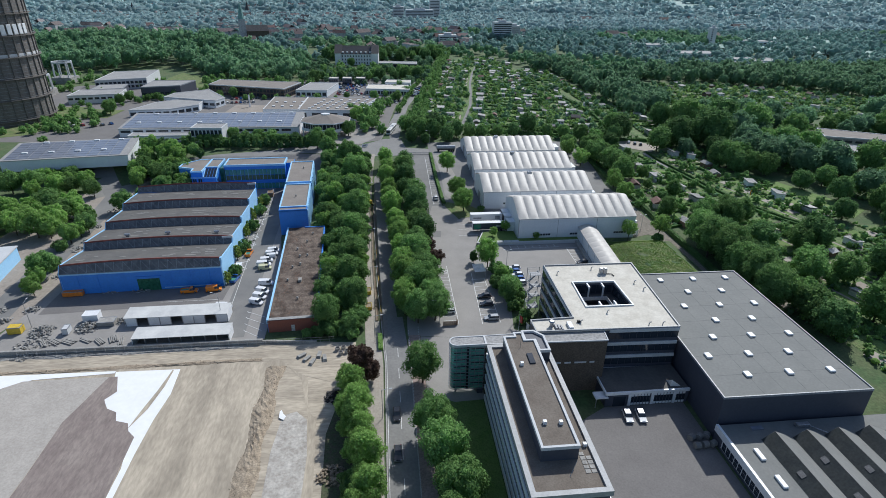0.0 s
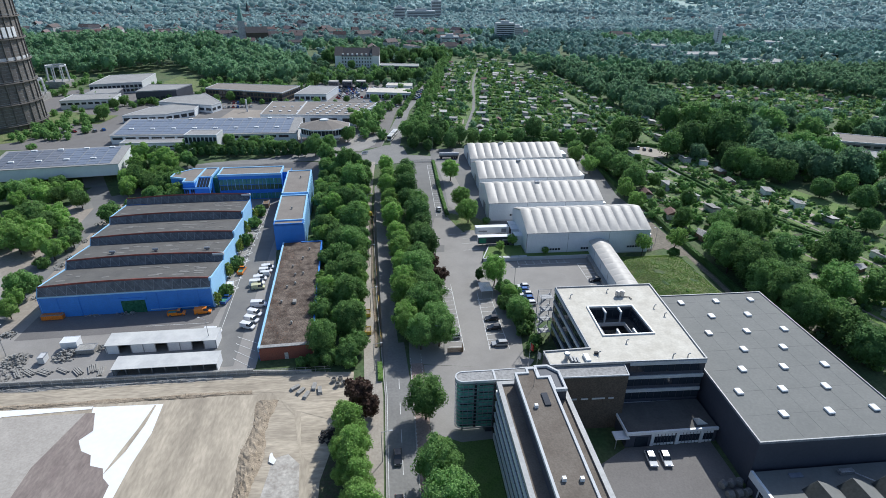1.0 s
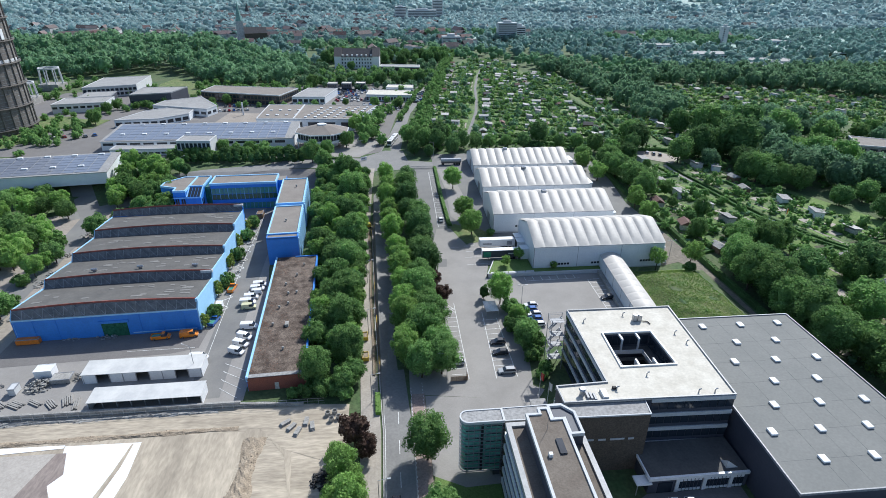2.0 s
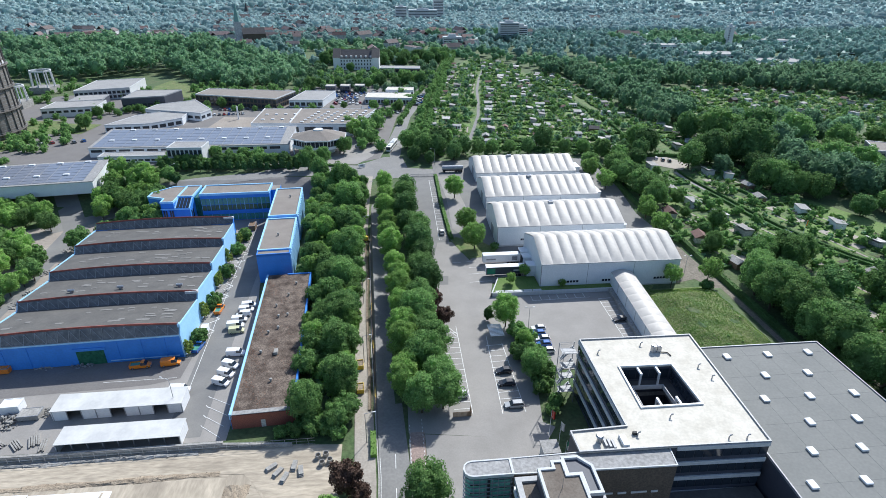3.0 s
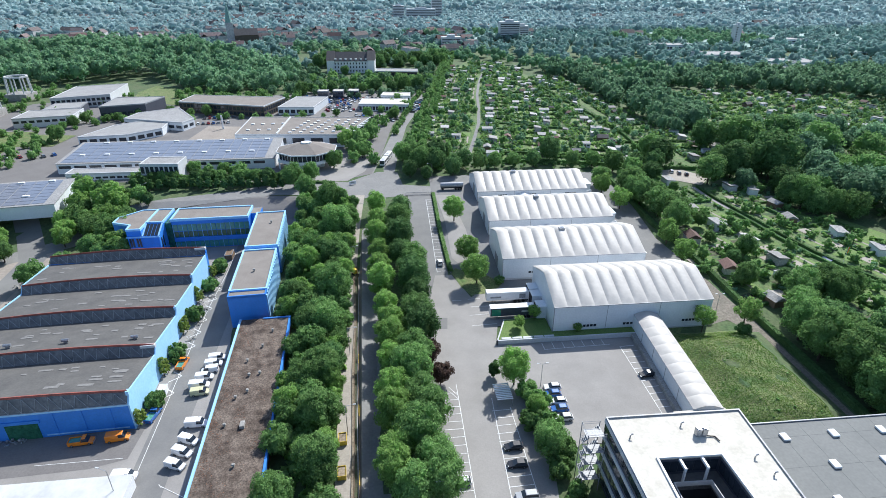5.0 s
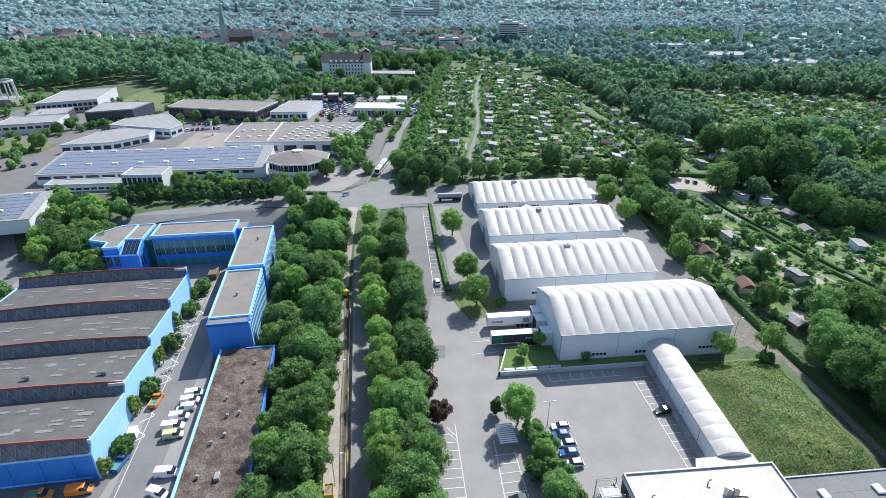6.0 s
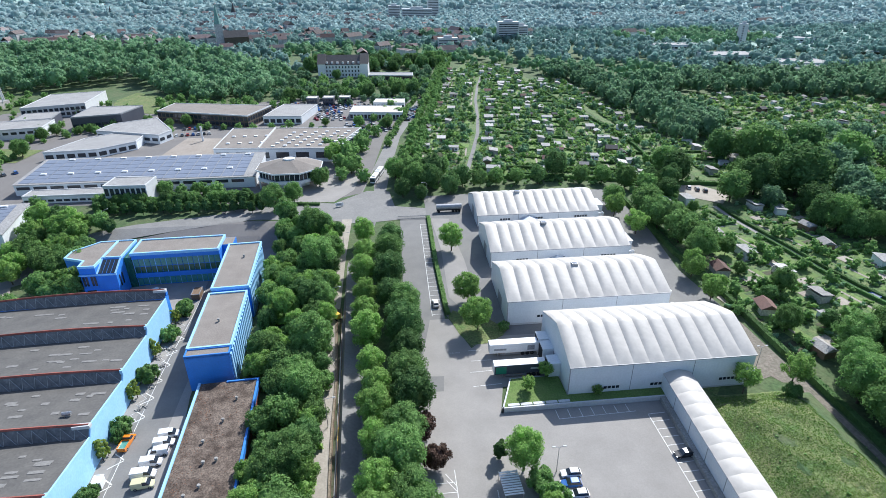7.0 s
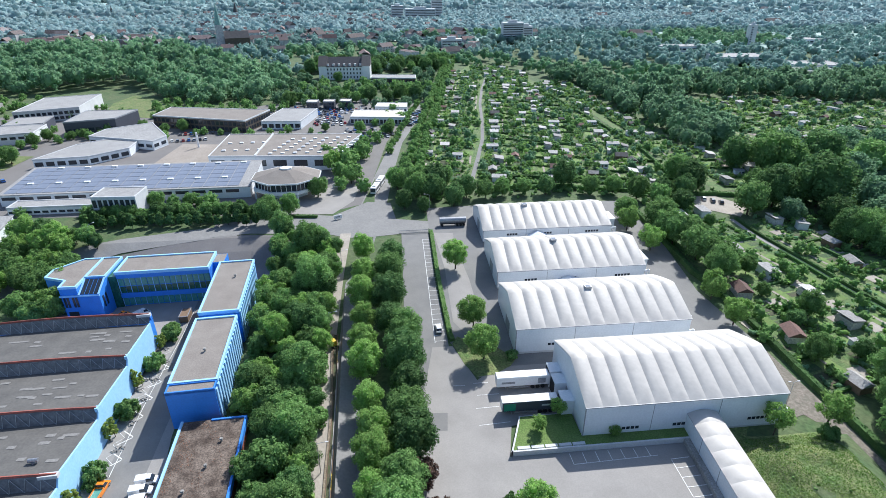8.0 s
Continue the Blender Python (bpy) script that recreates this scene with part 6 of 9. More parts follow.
# climbing plants on the shed's stepped fronts, bushes between them
IVY = tree("climbing_plant", "yellow-green climber grown over a wall strut", "climbing plant", 58, 1.35, 7.6, 0.0, "leaf_y", 20, 1900, 0.17, 0.4, core=1, inner=0.55)
for i, y in enumerate((166.8, 184.8, 203.4, 221.6, 239.8)):
    x = -54.3 - 0.044 * (y - 168.2)
    put(IVY, x + 0.4, y + 0.6, 0.85 + 0.12 * (i % 2), 70 * i, "climbers on the shed wall")
    put(IVY, x + 1.0, y + 1.9, 0.6 + 0.12 * (i % 3), 40 * i, "climbers on the shed wall", tall=1.1)
for i, (y, k) in enumerate(((173.5, 0.85), (176.5, 0.5), (193.0, 0.9), (190.6, 0.5), (211.6, 1.0), (214.4, 0.45), (230.6, 1.0), (234.0, 0.6), (245.5, 1.0), (248.6, 0.8))):
    put(BUSH[i % 2], -52.6 - 0.044 * (y - 172), y, k, 70 * i, "bushes along the shed wall", tall=1.15)
# tall trees east of the grey hall and along the gardens
EASTW = "tall trees by the allotments"
for i, (x, y, a, b) in enumerate(scatter([(119, 60), (215, 60), (215, 150), (180, 185), (158, 196), (133, 197), (120, 186)], 10.5, 21)):
    if a < 0.36 or (x < 132 and y > 120):
        put(BIG[int(a * 83) % 3], x, y, 0.55 + 0.35 * b, 360 * a, EASTW)
# two of three wear leaf_far, leaves coloured for haze
HAZY = [tree("tall_tree", "tall tree at the edge of the haze-tinted woods", "tree", 67 + i, 8.4, 15.5, 1.6, "leaf_far" if i != 1 else "leaf", 40, 1900, 0.52, 0.1, core=1, inner=0.78) for i in range(3)]
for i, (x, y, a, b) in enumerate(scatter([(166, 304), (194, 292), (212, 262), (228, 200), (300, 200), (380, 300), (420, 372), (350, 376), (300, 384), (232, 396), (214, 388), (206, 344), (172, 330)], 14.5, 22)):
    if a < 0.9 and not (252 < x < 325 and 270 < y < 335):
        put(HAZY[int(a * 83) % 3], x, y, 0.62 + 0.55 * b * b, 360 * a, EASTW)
for i, (x, y, s) in enumerate(((188, 268, 0.7), (200, 262, 0.75), (206, 242, 0.6), (214, 226, 0.7), (222, 210, 0.8), (215, 196, 0.75), (198, 204, 0.6), (160, 180, 0.6), (128, 230, 0.32), (136, 214, 0.36), (128, 246, 0.3), (131, 284, 0.4), (124, 296, 0.4), (140, 300, 0.3), (120, 150, 0.55), (121, 163, 0.62), (122, 176, 0.55))):
    put(BIG[i % 3], x, y, s, 75 * i, EASTW)

for i, (x, y, k) in enumerate(((150, 337, 0.95), (135, 315, 0.6), (162, 309, 0.9), (178, 316, 1.15), (197, 314, 1.5), (204, 358, 1.3), (191, 369, 1.0), (232, 360, 1.3), (240, 338, 1.3), (184, 279, 0.85), (189, 293, 0.8), (196, 281, 0.8))):
    put((BIG + HAZY)[(2 * i) % 6], x, y, k, 75 * i, EASTW)

# ---- woods and hedges in the distance: too many to count ----
def massed(name, label, material, places, arrays, category="woodland"):
    """Many crowns joined into one mesh; places: x, y, scale, turn, z."""
    V, Q, k = [], [], 0
    for i, (x, y, s, a, z) in enumerate(places):
        v, q = arrays[i % len(arrays)]
        c, sn = math.cos(a), math.sin(a)
        p = v * s
        V.append(np.stack([p[:, 0] * c - p[:, 1] * sn + x, p[:, 0] * sn + p[:, 1] * c + y, p[:, 2] + z], axis=1))
        Q.append(q + k)
        k += len(v)
    return tagged(mesh_np(name, np.concatenate(V), np.concatenate(Q), M[material], soft=True), label, category, kind="stuff")


CROWN_A = [crown_arrays(100 + i, 7.0, 13.5, 15, 300, 0.75, 1, 0.15, 0.74) for i in range(5)]
CROWN_B = [crown_arrays(120 + i, 7.5, 10.5, 6, 90, 0.7, 2, 0.1, 0.82) for i in range(5)]
CROWN_C = [crown_arrays(130 + i, 9.5, 9.0, 5, 75, 0.95, 2, 0.1, 0.84) for i in range(4)]
TUFT_F = [crown_arrays(150 + i, 1.1, 1.5, 3, 18, 0.5, 0) for i in range(4)]
TUFT = [crown_arrays(140 + i, 0.95, 1.2, 2, 24, 0.30, 1) for i in range(4)]


massed("belt_scrub", "fresh green scrub under the belt of trees", "leaf_l", BELT_SCRUB[::2], TUFT, "shrubs")
massed("belt_scrub", "green bramble and scrub under the belt of trees", "leaf", BELT_SCRUB[1::2], TUFT, "shrubs")


def wood_rise(x, y):
    return lie(x, y) + 16 * smooth(560, 760, y) * smooth(-60, -200, x) if x < -60 else lie(x, y)


WOODS_W = [(-470, 599), (-304, 599), (-268, 603), (-249, 621), (-218, 639), (-189, 601), (-161, 568), (-136, 544), (-112, 547), (-85, 559), (-76, 587), (-76, 656), (-59, 694), (-80, 650), (-115, 685), (-209, 727), (-306, 755), (-380, 752), (-470, 740)]
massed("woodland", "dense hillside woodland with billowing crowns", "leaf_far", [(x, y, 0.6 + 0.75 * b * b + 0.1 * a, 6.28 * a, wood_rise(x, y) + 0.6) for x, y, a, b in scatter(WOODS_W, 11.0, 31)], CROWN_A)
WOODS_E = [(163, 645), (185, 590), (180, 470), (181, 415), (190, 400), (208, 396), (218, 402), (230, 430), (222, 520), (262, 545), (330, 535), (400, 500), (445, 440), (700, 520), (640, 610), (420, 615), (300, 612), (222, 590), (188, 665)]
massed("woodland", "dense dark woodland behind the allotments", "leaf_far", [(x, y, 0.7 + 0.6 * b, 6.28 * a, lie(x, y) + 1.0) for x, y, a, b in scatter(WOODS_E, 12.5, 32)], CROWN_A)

# ---- allotment gardens ----
def hut(name, label, w, d, h, rise, wallmat, roofmat, shed_roof):
    e = thing(name, label, "garden hut")
    part("wall", boxes((-w / 2, w / 2, -d / 2, d / 2, -0.2, h)), M[wallmat], e)
    bm = bmesh.new()
    if shed_roof:
        profile(bm, [(-d / 2 - 0.3, h), (d / 2 + 0.3, h + rise), (d / 2 + 0.3, h + rise + 0.15), (-d / 2 - 0.3, h + 0.15)], -w / 2 - 0.3, w / 2 + 0.3)
    else:
        profile(bm, [(-d / 2 - 0.35, h - 0.05), (d / 2 + 0.35, h - 0.05), (0, h + rise)], -w / 2 - 0.3, w / 2 + 0.3)
    part("roof", bm, M[roofmat], e)
    part("door", boxes((-0.45, 0.45, -d / 2 - 0.05, -d / 2 + 0.05, 0, 1.95)), M["wood"], e)
    part("window", boxes((w * 0.18, w * 0.42, -d / 2 - 0.05, -d / 2 + 0.04, 0.95, 1.8)), M["glass"], e)
    return e


HUTS = [hut("garden_hut", "small garden hut with grey felt roof", 5.0, 3.8, 2.3, 0.7, "render", "roof_felt", True),
        hut("garden_hut", "small garden hut with red pitched roof", 5.2, 4.2, 2.2, 1.3, "render", "roof_red", False),
        hut("garden_hut", "dark timber garden hut with felt roof", 4.6, 3.6, 2.2, 1.0, "wood", "roof_felt", False),
        hut("garden_hut", "white garden hut with a pale flat roof", 6.0, 3.6, 2.4, 0.3, "white", "pgreyroof", True),
        hut("garden_hut", "garden hut with dark slate roof", 5.4, 4.2, 2.2, 1.4, "wood", "roof_dark", False)]
GARDEN = [(29, 352), (46, 346), (156, 346), (164, 372), (155, 432), (160, 545), (152, 625), (140, 730), (100, 730), (62, 600), (44, 480)]
GARDEN_E = [(117.5, 206), (128, 198), (150, 200), (188, 192), (200, 215), (194, 255), (186, 290), (170, 305), (150, 303), (128, 312), (116, 292), (115.5, 262), (117.5, 246)]
GARDEN_F = [(222, 440), (240, 404), (300, 386), (350, 380), (420, 380), (470, 440), (400, 500), (330, 535), (262, 545), (224, 518)]
GARDEN_H = [(159, 420), (180, 420), (180, 470), (185, 590), (163, 640), (153, 625), (161, 545)]
GARDEN_I = [(134, 96), (215, 96), (230, 200), (186, 196), (160, 200), (136, 198), (126, 176)]
for g, lb in ((GARDEN, "patchwork of allotment beds and lawns"), (GARDEN_E, "allotment gardens with beds and lawns"), (GARDEN_F, "distant allotment gardens"), (GARDEN_H, "narrow strip of allotments below the woods"), (GARDEN_I, "allotment plots under tall trees")):
    sheet("garden_ground", g, "plots", 0.08, lb, "garden", 14)


def lane_x(y):
    """Where the long gravel path lies at y."""
    pts = LONG_PATH
    for (x0, y0), (x1, y1) in zip(pts, pts[1:]):
        if y0 <= y <= y1:
            return x0 + (x1 - x0) * (y - y0) / (y1 - y0)
    return -999


def on_lane(x, y):
    if 335 < y < 650:
        c = lane_x(y)
        if abs(x - c) < 2.6:
            return True
    for (x0, y0), (x1, y1) in zip(PATH, PATH[1:]):
        if y1 <= y <= y0 and abs(x - x0 - (x1 - x0) * (y - y0) / (y1 - y0)) < 2.8:
            return True
    c = 153.4 + (y - 352) * 0.11 if y < 399 else (158.9 if y < 440 else 158.9 - (y - 440) * 0.075)
    return abs(x - c) < 1.8 and 360 < y < 640


GARDEN_G = [(164, 336), (208, 345), (202, 396), (178, 420), (160, 420), (165, 372)]
sheet("garden_ground", GARDEN_G, "plots", 0.08, "overgrown allotment plots by the woods", "garden", 14)


def plot_cells(poly, lean, across, along, seed):
    """The plots of a garden colony in rows: centre, row and column of each."""
    rng = random.Random(seed)
    c, s = math.cos(radians(lean)), math.sin(radians(lean))
    us, vs = [p[0] * c + p[1] * s for p in poly], [-p[0] * s + p[1] * c for p in poly]
    out = []
    for i in range(int((max(us) - min(us)) / across) + 1):
        for j in range(int((max(vs) - min(vs)) / along) + 1):
            u, v = min(us) + across * (i + 0.5), min(vs) + along * (j + 0.5) + (along / 2 if i % 2 else 0)
            x, y = u * c - v * s, u * s + v * c
            if inside(poly, x, y) and wide(x, y):
                out.append((x, y, i, j, rng))
    return out


PATCH = {"lawn": [], "grass": [], "soil": [], "bed": [], "pave": [], "plotgravel": []}
HEDGES, SHRUBS, FRUITS = [[], []], [[], [], []], [[], []]
n = 0
for poly, lean, across, along, seed, share in ((GARDEN, -10, 19, 14, 73, 0.9), (GARDEN_E, 14, 17, 13, 74, 0.0), (GARDEN_F, 20, 20, 15, 75, 0.5), (GARDEN_G, -6, 19, 14, 76, 0.85), (GARDEN_H, 0, 13, 14, 77, 0.85), (GARDEN_I, 14, 18, 15, 78, 0.45)):
    c, s = math.cos(radians(lean)), math.sin(radians(lean))
    near = poly in (GARDEN_E, GARDEN_I)
    for x, y, i, j, rng in plot_cells(poly, lean, across, along, seed):
        spot = lambda u, v: (x + u * c - v * s, y + u * s + v * c)
        side = (1 if i % 2 else -1) * (1 if rng.random() < 0.75 else -1)
        def rect(kind, u0, u1, v0, v1):
            q = [spot(u0, v0), spot(u1, v0), spot(u1, v1), spot(u0, v1)]
            if not any(on_lane(*p) for p in q + [spot((u0 + u1) / 2, (v0 + v1) / 2)]):
                PATCH[kind].append(q)
        hu, hv = across / 2, along / 2
        # lawn, beds in rows, a paved place before the hut, a path along the plot
        lu = rng.uniform(-0.1, 0.25) * hu * -side
        rect(rng.choice(("lawn", "lawn", "grass")), lu - rng.uniform(0.25, 0.4) * hu, lu + rng.uniform(0.25, 0.42) * hu, -hv * rng.uniform(0.3, 0.85), hv * rng.uniform(0.3, 0.85))
        if rng.random() < 0.8:
            b0, m = -side * hu * 0.9, rng.randint(3, 6)
            for k in range(m):
                v = -hv * 0.8 + 1.5 * hv * k / m
                rect("soil" if rng.random() < 0.6 else "bed", min(b0, b0 + side * hu * 0.55), max(b0, b0 + side * hu * 0.55), v, v + 1.1 * hv / m)
        rect("pave" if rng.random() < 0.6 else "plotgravel", side * hu * 0.62 - 2.2, side * hu * 0.62 + 2.4, -hv * 0.75, -hv * 0.1)
        if rng.random() < 0.5:
            rect("plotgravel", -0.5, 0.5, -hv, hv)
        if rng.random() < share:
            hx, hy = spot(side * hu * rng.uniform(0.35, 0.8), hv * rng.uniform(-0.4, 0.6))
            if not on_lane(hx - 2, hy) and not on_lane(hx + 2, hy):
                put(HUTS[(0, 3, 0, 3, 4, 0, 3, 2, 0, 1, 3, 0)[n % 12]], hx, hy, rng.uniform(0.75, 1.15), lean + (0 if rng.random() < 0.6 else 90) + rng.uniform(-8, 8), "allotment huts")
                n += 1
        # hedges on the plot's edges, shrubs in lines along them, a few fruit trees
        if rng.random() < 0.75:
            HEDGES[0 if near else 1].append((spot(-hu, -hv), spot(hu, -hv)))
        if rng.random() < 0.45:
            HEDGES[0 if near else 1].append((spot(-hu * side, -hv), spot(-hu * side, hv)))
        for k in range(36 if near else 30):
            if k % 3:
                p = spot(rng.uniform(-hu, hu), rng.choice((-1, 1)) * hv * rng.uniform(0.72, 1.0)) if k % 2 else spot(rng.choice((-1, 1)) * hu * rng.uniform(0.8, 1.0), rng.uniform(-hv, hv))
            else:
                p = spot(rng.uniform(-hu, hu), rng.uniform(-hv, hv))
            if not on_lane(*p):
                SHRUBS[rng.randint(0, 2)].append((*p, (0.4 + 1.1 * rng.random() ** 2) * (1.0 if near else 1.2), 6.28 * rng.random(), lie(*p)))
        for k in range(rng.randint(2, 6)):
            p = spot(rng.uniform(-hu, hu), rng.uniform(-hv, hv))
            if not on_lane(*p):
                FRUITS[0 if near else 1].append((*p, 0.17 + 0.24 * rng.random() ** 1.5, 6.28 * rng.random(), lie(*p) + 0.2))
for kind, rise, nm, lb in (("lawn", 0.14, "garden_lawns", "bright mown lawns of the allotments"), ("grass", 0.142, "garden_lawns", "rough lawns of the allotments"), ("soil", 0.16, "garden_crops", "rows of dug soil in the allotments"), ("bed", 0.162, "garden_crops", "rows of crops in the allotments"), ("pave", 0.18, "garden_terraces", "paved places before the garden huts"), ("plotgravel", 0.17, "garden_paths", "pale gravel paths between garden plots")):
    V = [(x, y, lie(x, y) + rise) for q in PATCH[kind] for x, y in q]
    tagged(mesh_np(nm, V, np.arange(len(V)).reshape(-1, 4), M[kind]), lb, "garden", kind="stuff")
for i, (x, y, k) in enumerate(((130.4, 307, 3), (142.6, 311, 3), (135.6, 275.5, 0), (138.2, 259, 3), (121.4, 247.3, 1), (142.8, 244.2, 0), (122.8, 224, 1), (144.3, 229, 0), (146.8, 212, 0), (125.6, 203, 2), (175.8, 295, 3), (176.1, 277.5, 2), (182.5, 247.3, 3), (138.6, 218.3, 3), (187, 232, 3), (189, 214, 0), (172, 262, 2), (168, 300, 0))):
    put(HUTS[k], x, y, 0.7 if i == 13 else 1.12, 88 + 12 * math.sin(3 * i), "allotment huts")
# leaf_far shrubs and fruit trees carry the haze tint in their colour
for k, (m, lb) in enumerate((("leaf", "green shrubs and vegetable rows of the allotments"), ("leaf_l", "fresh light green shrubs of the allotments"), ("leaf_far", "haze-tinted shrubs of the allotments"))):
    massed("garden_shrubs", lb, m, [p for p in SHRUBS[k] if p[1] < 330], TUFT, "shrubs")
    massed("garden_shrubs", lb, m, [p for p in SHRUBS[k] if p[1] >= 330], TUFT_F, "shrubs")
FRUIT = [crown_arrays(160 + i, 6.5, 12, 9, 90, 1.1, 1, 0, 0.8) for i in range(4)]
massed("fruit_trees", "fruit trees and tall bushes of the near allotments", "leaf", FRUITS[0], FRUIT, "trees")
massed("fruit_trees", "fruit trees and tall bushes of the long allotments", "leaf", FRUITS[1][::2], FRUIT, "trees")
massed("fruit_trees", "haze-tinted fruit trees of the long allotments", "leaf_far", FRUITS[1][1::2], FRUIT, "trees")


def hedge_arrays(path, width, height, seed, leaf=0.3, dense=5.0):
    rs = np.random.RandomState(seed)
    V, Q, k = [], [], 0
    for (x0, y0), (x1, y1) in zip(path, path[1:]):
        n = max(1, int(math.hypot(x1 - x0, y1 - y0) / 6))
        d = np.array([x1 - x0, y1 - y0]) / math.hypot(x1 - x0, y1 - y0)
        nr = np.array([-d[1], d[0]])
        for i in range(n):
            a, b = np.array([x0, y0]) + (np.array([x1, y1]) - [x0, y0]) * i / n, np.array([x0, y0]) + (np.array([x1, y1]) - [x0, y0]) * (i + 1) / n
            za, zb = lie(*a), lie(*b)
            c = [(*(a - nr * width / 2), za), (*(b - nr * width / 2), zb), (*(b + nr * width / 2), zb), (*(a + nr * width / 2), za)]
            v = np.array(c + [(p[0], p[1], p[2] + height * 0.93) for p in c])
            V.append(v), Q.append(np.array(((4, 5, 6, 7), (0, 1, 5, 4), (1, 2, 6, 5), (2, 3, 7, 6), (3, 0, 4, 7))) + k)
            k += 8
            L = math.hypot(*(b - a))
            m = int(dense * L * (width + 2 * height) * 0.5)
            u, w = rs.uniform(0, 1, m), rs.uniform(-1, 1, m)
            top = rs.uniform(0, 1, m) < width / (width + 2 * height)
            side = np.sign(w)
            p = np.empty((m, 3))
            p[:, :2] = a + np.outer(u, b - a) + np.outer(np.where(top, w, side) * width / 2, nr)
            p[:, 2] = za + (zb - za) * u + np.where(top, height, rs.uniform(0, height, m))
            nn = np.where(top[:, None], np.array([0, 0, 1.0]), np.concatenate([np.outer(side, nr), np.zeros((m, 1))], axis=1))
            v, q = leaf_quads(rs, p, nn, leaf)
            V.append(v), Q.append(q + k)
            k += len(v)
    return np.concatenate(V), np.concatenate(Q)


def hedge(label, path, width, height, material="leaf_d", seed=1, leaf=0.3, dense=5.0):
    v, q = hedge_arrays(path, width, height, seed, leaf, dense)
    return tagged(mesh_np("hedge", v, q, M[material]), label, "hedge")


hedge("long clipped hedge beside the narrow garden path", [(151.2, 354), (156.6, 399), (156.8, 440), (152.9, 483), (148.9, 545), (145, 600)], 1.4, 1.8, seed=2, leaf=0.6, dense=1.5)
hedge("clipped hedge across the end of the gardens", [(54.5, 357), (81, 355), (117, 354.5), (150, 352.5)], 1.6, 1.8, seed=3, leaf=0.5, dense=2)
hedge("clipped hedge between two rows of plots", [(87, 420.5), (132, 415.5)], 1.3, 1.6, seed=13, leaf=0.5, dense=2)
hedge("clipped hedge across the lower gardens", [(52, 342), (90, 341), (118, 339), (148, 338)], 1.4, 1.7, seed=14, leaf=0.5, dense=2)
hedge("clipped hedge along the sandy car park", [(143, 333.5), (160, 333), (170, 330)], 1.4, 1.8, seed=4, leaf=0.5, dense=2)
hedge("long hedge along the garden lane", [(115.4, 150), (115.2, 204), (115.0, 227), (114.4, 245), (112.0, 261), (112.4, 290), (115, 326)], 1.5, 1.9, "leaf_d", 5, 0.26, 5)
hedge("hedge beside the straight garden path", [(x + 1.7, y) for x, y in PATH], 1.0, 1.2, "leaf_d", 6, 0.26, 5)
hedge("hedge on the other side of the straight garden path", [(x - 1.7, y) for x, y in PATH[3:]], 1.0, 1.2, "leaf_d", 7, 0.26, 5)
hedge("square of hedge round a garden plot", [(151.0, 290), (151.0, 286.6), (134, 282.8), (133, 291)], 0.9, 1.1, "leaf_d", 12, 0.26, 5)
hedge("low hedge between service road and hall yard", [(25.2, 298), (24.8, 262), (25.4, 234), (25.8, 231)], 1.3, 1.2, "leaf", 8, 0.3, 4)
hedge("low kerbside hedge on the footway", [(-3.2, 133.5), (-3.0, 126.5)], 1.2, 1.1, "leaf_l", 9, 0.3, 5)
hedge("hedge before the showroom forecourt", [(-44, 319), (-30, 318.5), (-20, 317)], 1.4, 1.2, "leaf_d", 10, 0.4, 3)
# low hedges round the garden plots
for rows, lb, leaf, dense in ((HEDGES[0], "low dark hedges round the near garden plots", 0.26, 3.0), (HEDGES[1], "low dark hedges round the far garden plots", 0.5, 0.9)):
    V, Q, k = [], [], 0
    for i, (p, q) in enumerate(rows):
        if any(on_lane(p[0] + (q[0] - p[0]) * u, p[1] + (q[1] - p[1]) * u) for u in (0, 0.2, 0.4, 0.6, 0.8, 1)):
            continue
        v, f = hedge_arrays([p, q], 0.9, 1.0 + 0.4 * math.sin(3 * i), 300 + i, leaf, dense)
        V.append(v), Q.append(f + k)
        k += len(v)
    tagged(mesh_np("plot_hedges", np.concatenate(V), np.concatenate(Q), M["leaf_d"]), lb, "hedges", kind="stuff")

# grassy banks and roadside trees along the far street
spots = []
rng = random.Random(91)
for i in range(64):
    t = i / 63
    y = 352 + 480 * t
    x = 22 + 78 * ((y - 352) / 480) ** 1.08
    for off in (0, 6.5):
        spots.append((x - 6.0 + off + rng.uniform(-1.5, 1.5), y + rng.uniform(-2, 2), 0.36 + 0.26 * rng.random(), 6.28 * rng.random(), 4.6))
spots += [(14.2 + 0.178 * (y - 425) + rng.uniform(-0.8, 0.8), y, rng.uniform(0.26, 0.4), 6.28 * rng.random(), 4.6) for y in range(404, 660, 8)]
massed("roadside_trees", "green row of trees beside the far street", "leaf", spots, CROWN_A, "trees")
spots = [(x, y, s, x, 4.6) for x, y, s in ((-10, 376, 0.95), (-4, 395, 0.85), (-22, 392, 0.8), (-14, 388, 0.8), (-7, 360, 0.8), (-3, 410, 0.75), (4, 428, 0.6), (-14, 366, 0.7), (8, 446, 0.5), (-12, 348, 0.6), (-2, 345, 0.55), (12, 462, 0.5), (18, 480, 0.5), (-16, 402, 0.6))]
massed("forecourt_trees", "group of tall trees beside the showroom", "leaf", spots, CROWN_A, "trees")
spots = [(x, y, 0.45 + 0.3 * b, 6.28 * a, 4.5) for x, y, a, b in scatter([(-10, 516), (40, 505), (70, 610), (50, 700), (-60, 690), (-90, 640), (-90, 540), (-60, 520)], 14, 92) if a < 0.8 and not (-60 < x < 40 and 610 < y < 675)]
massed("scattered_trees", "scattered trees round the school and car yard", "leaf_far", spots, CROWN_A, "trees")
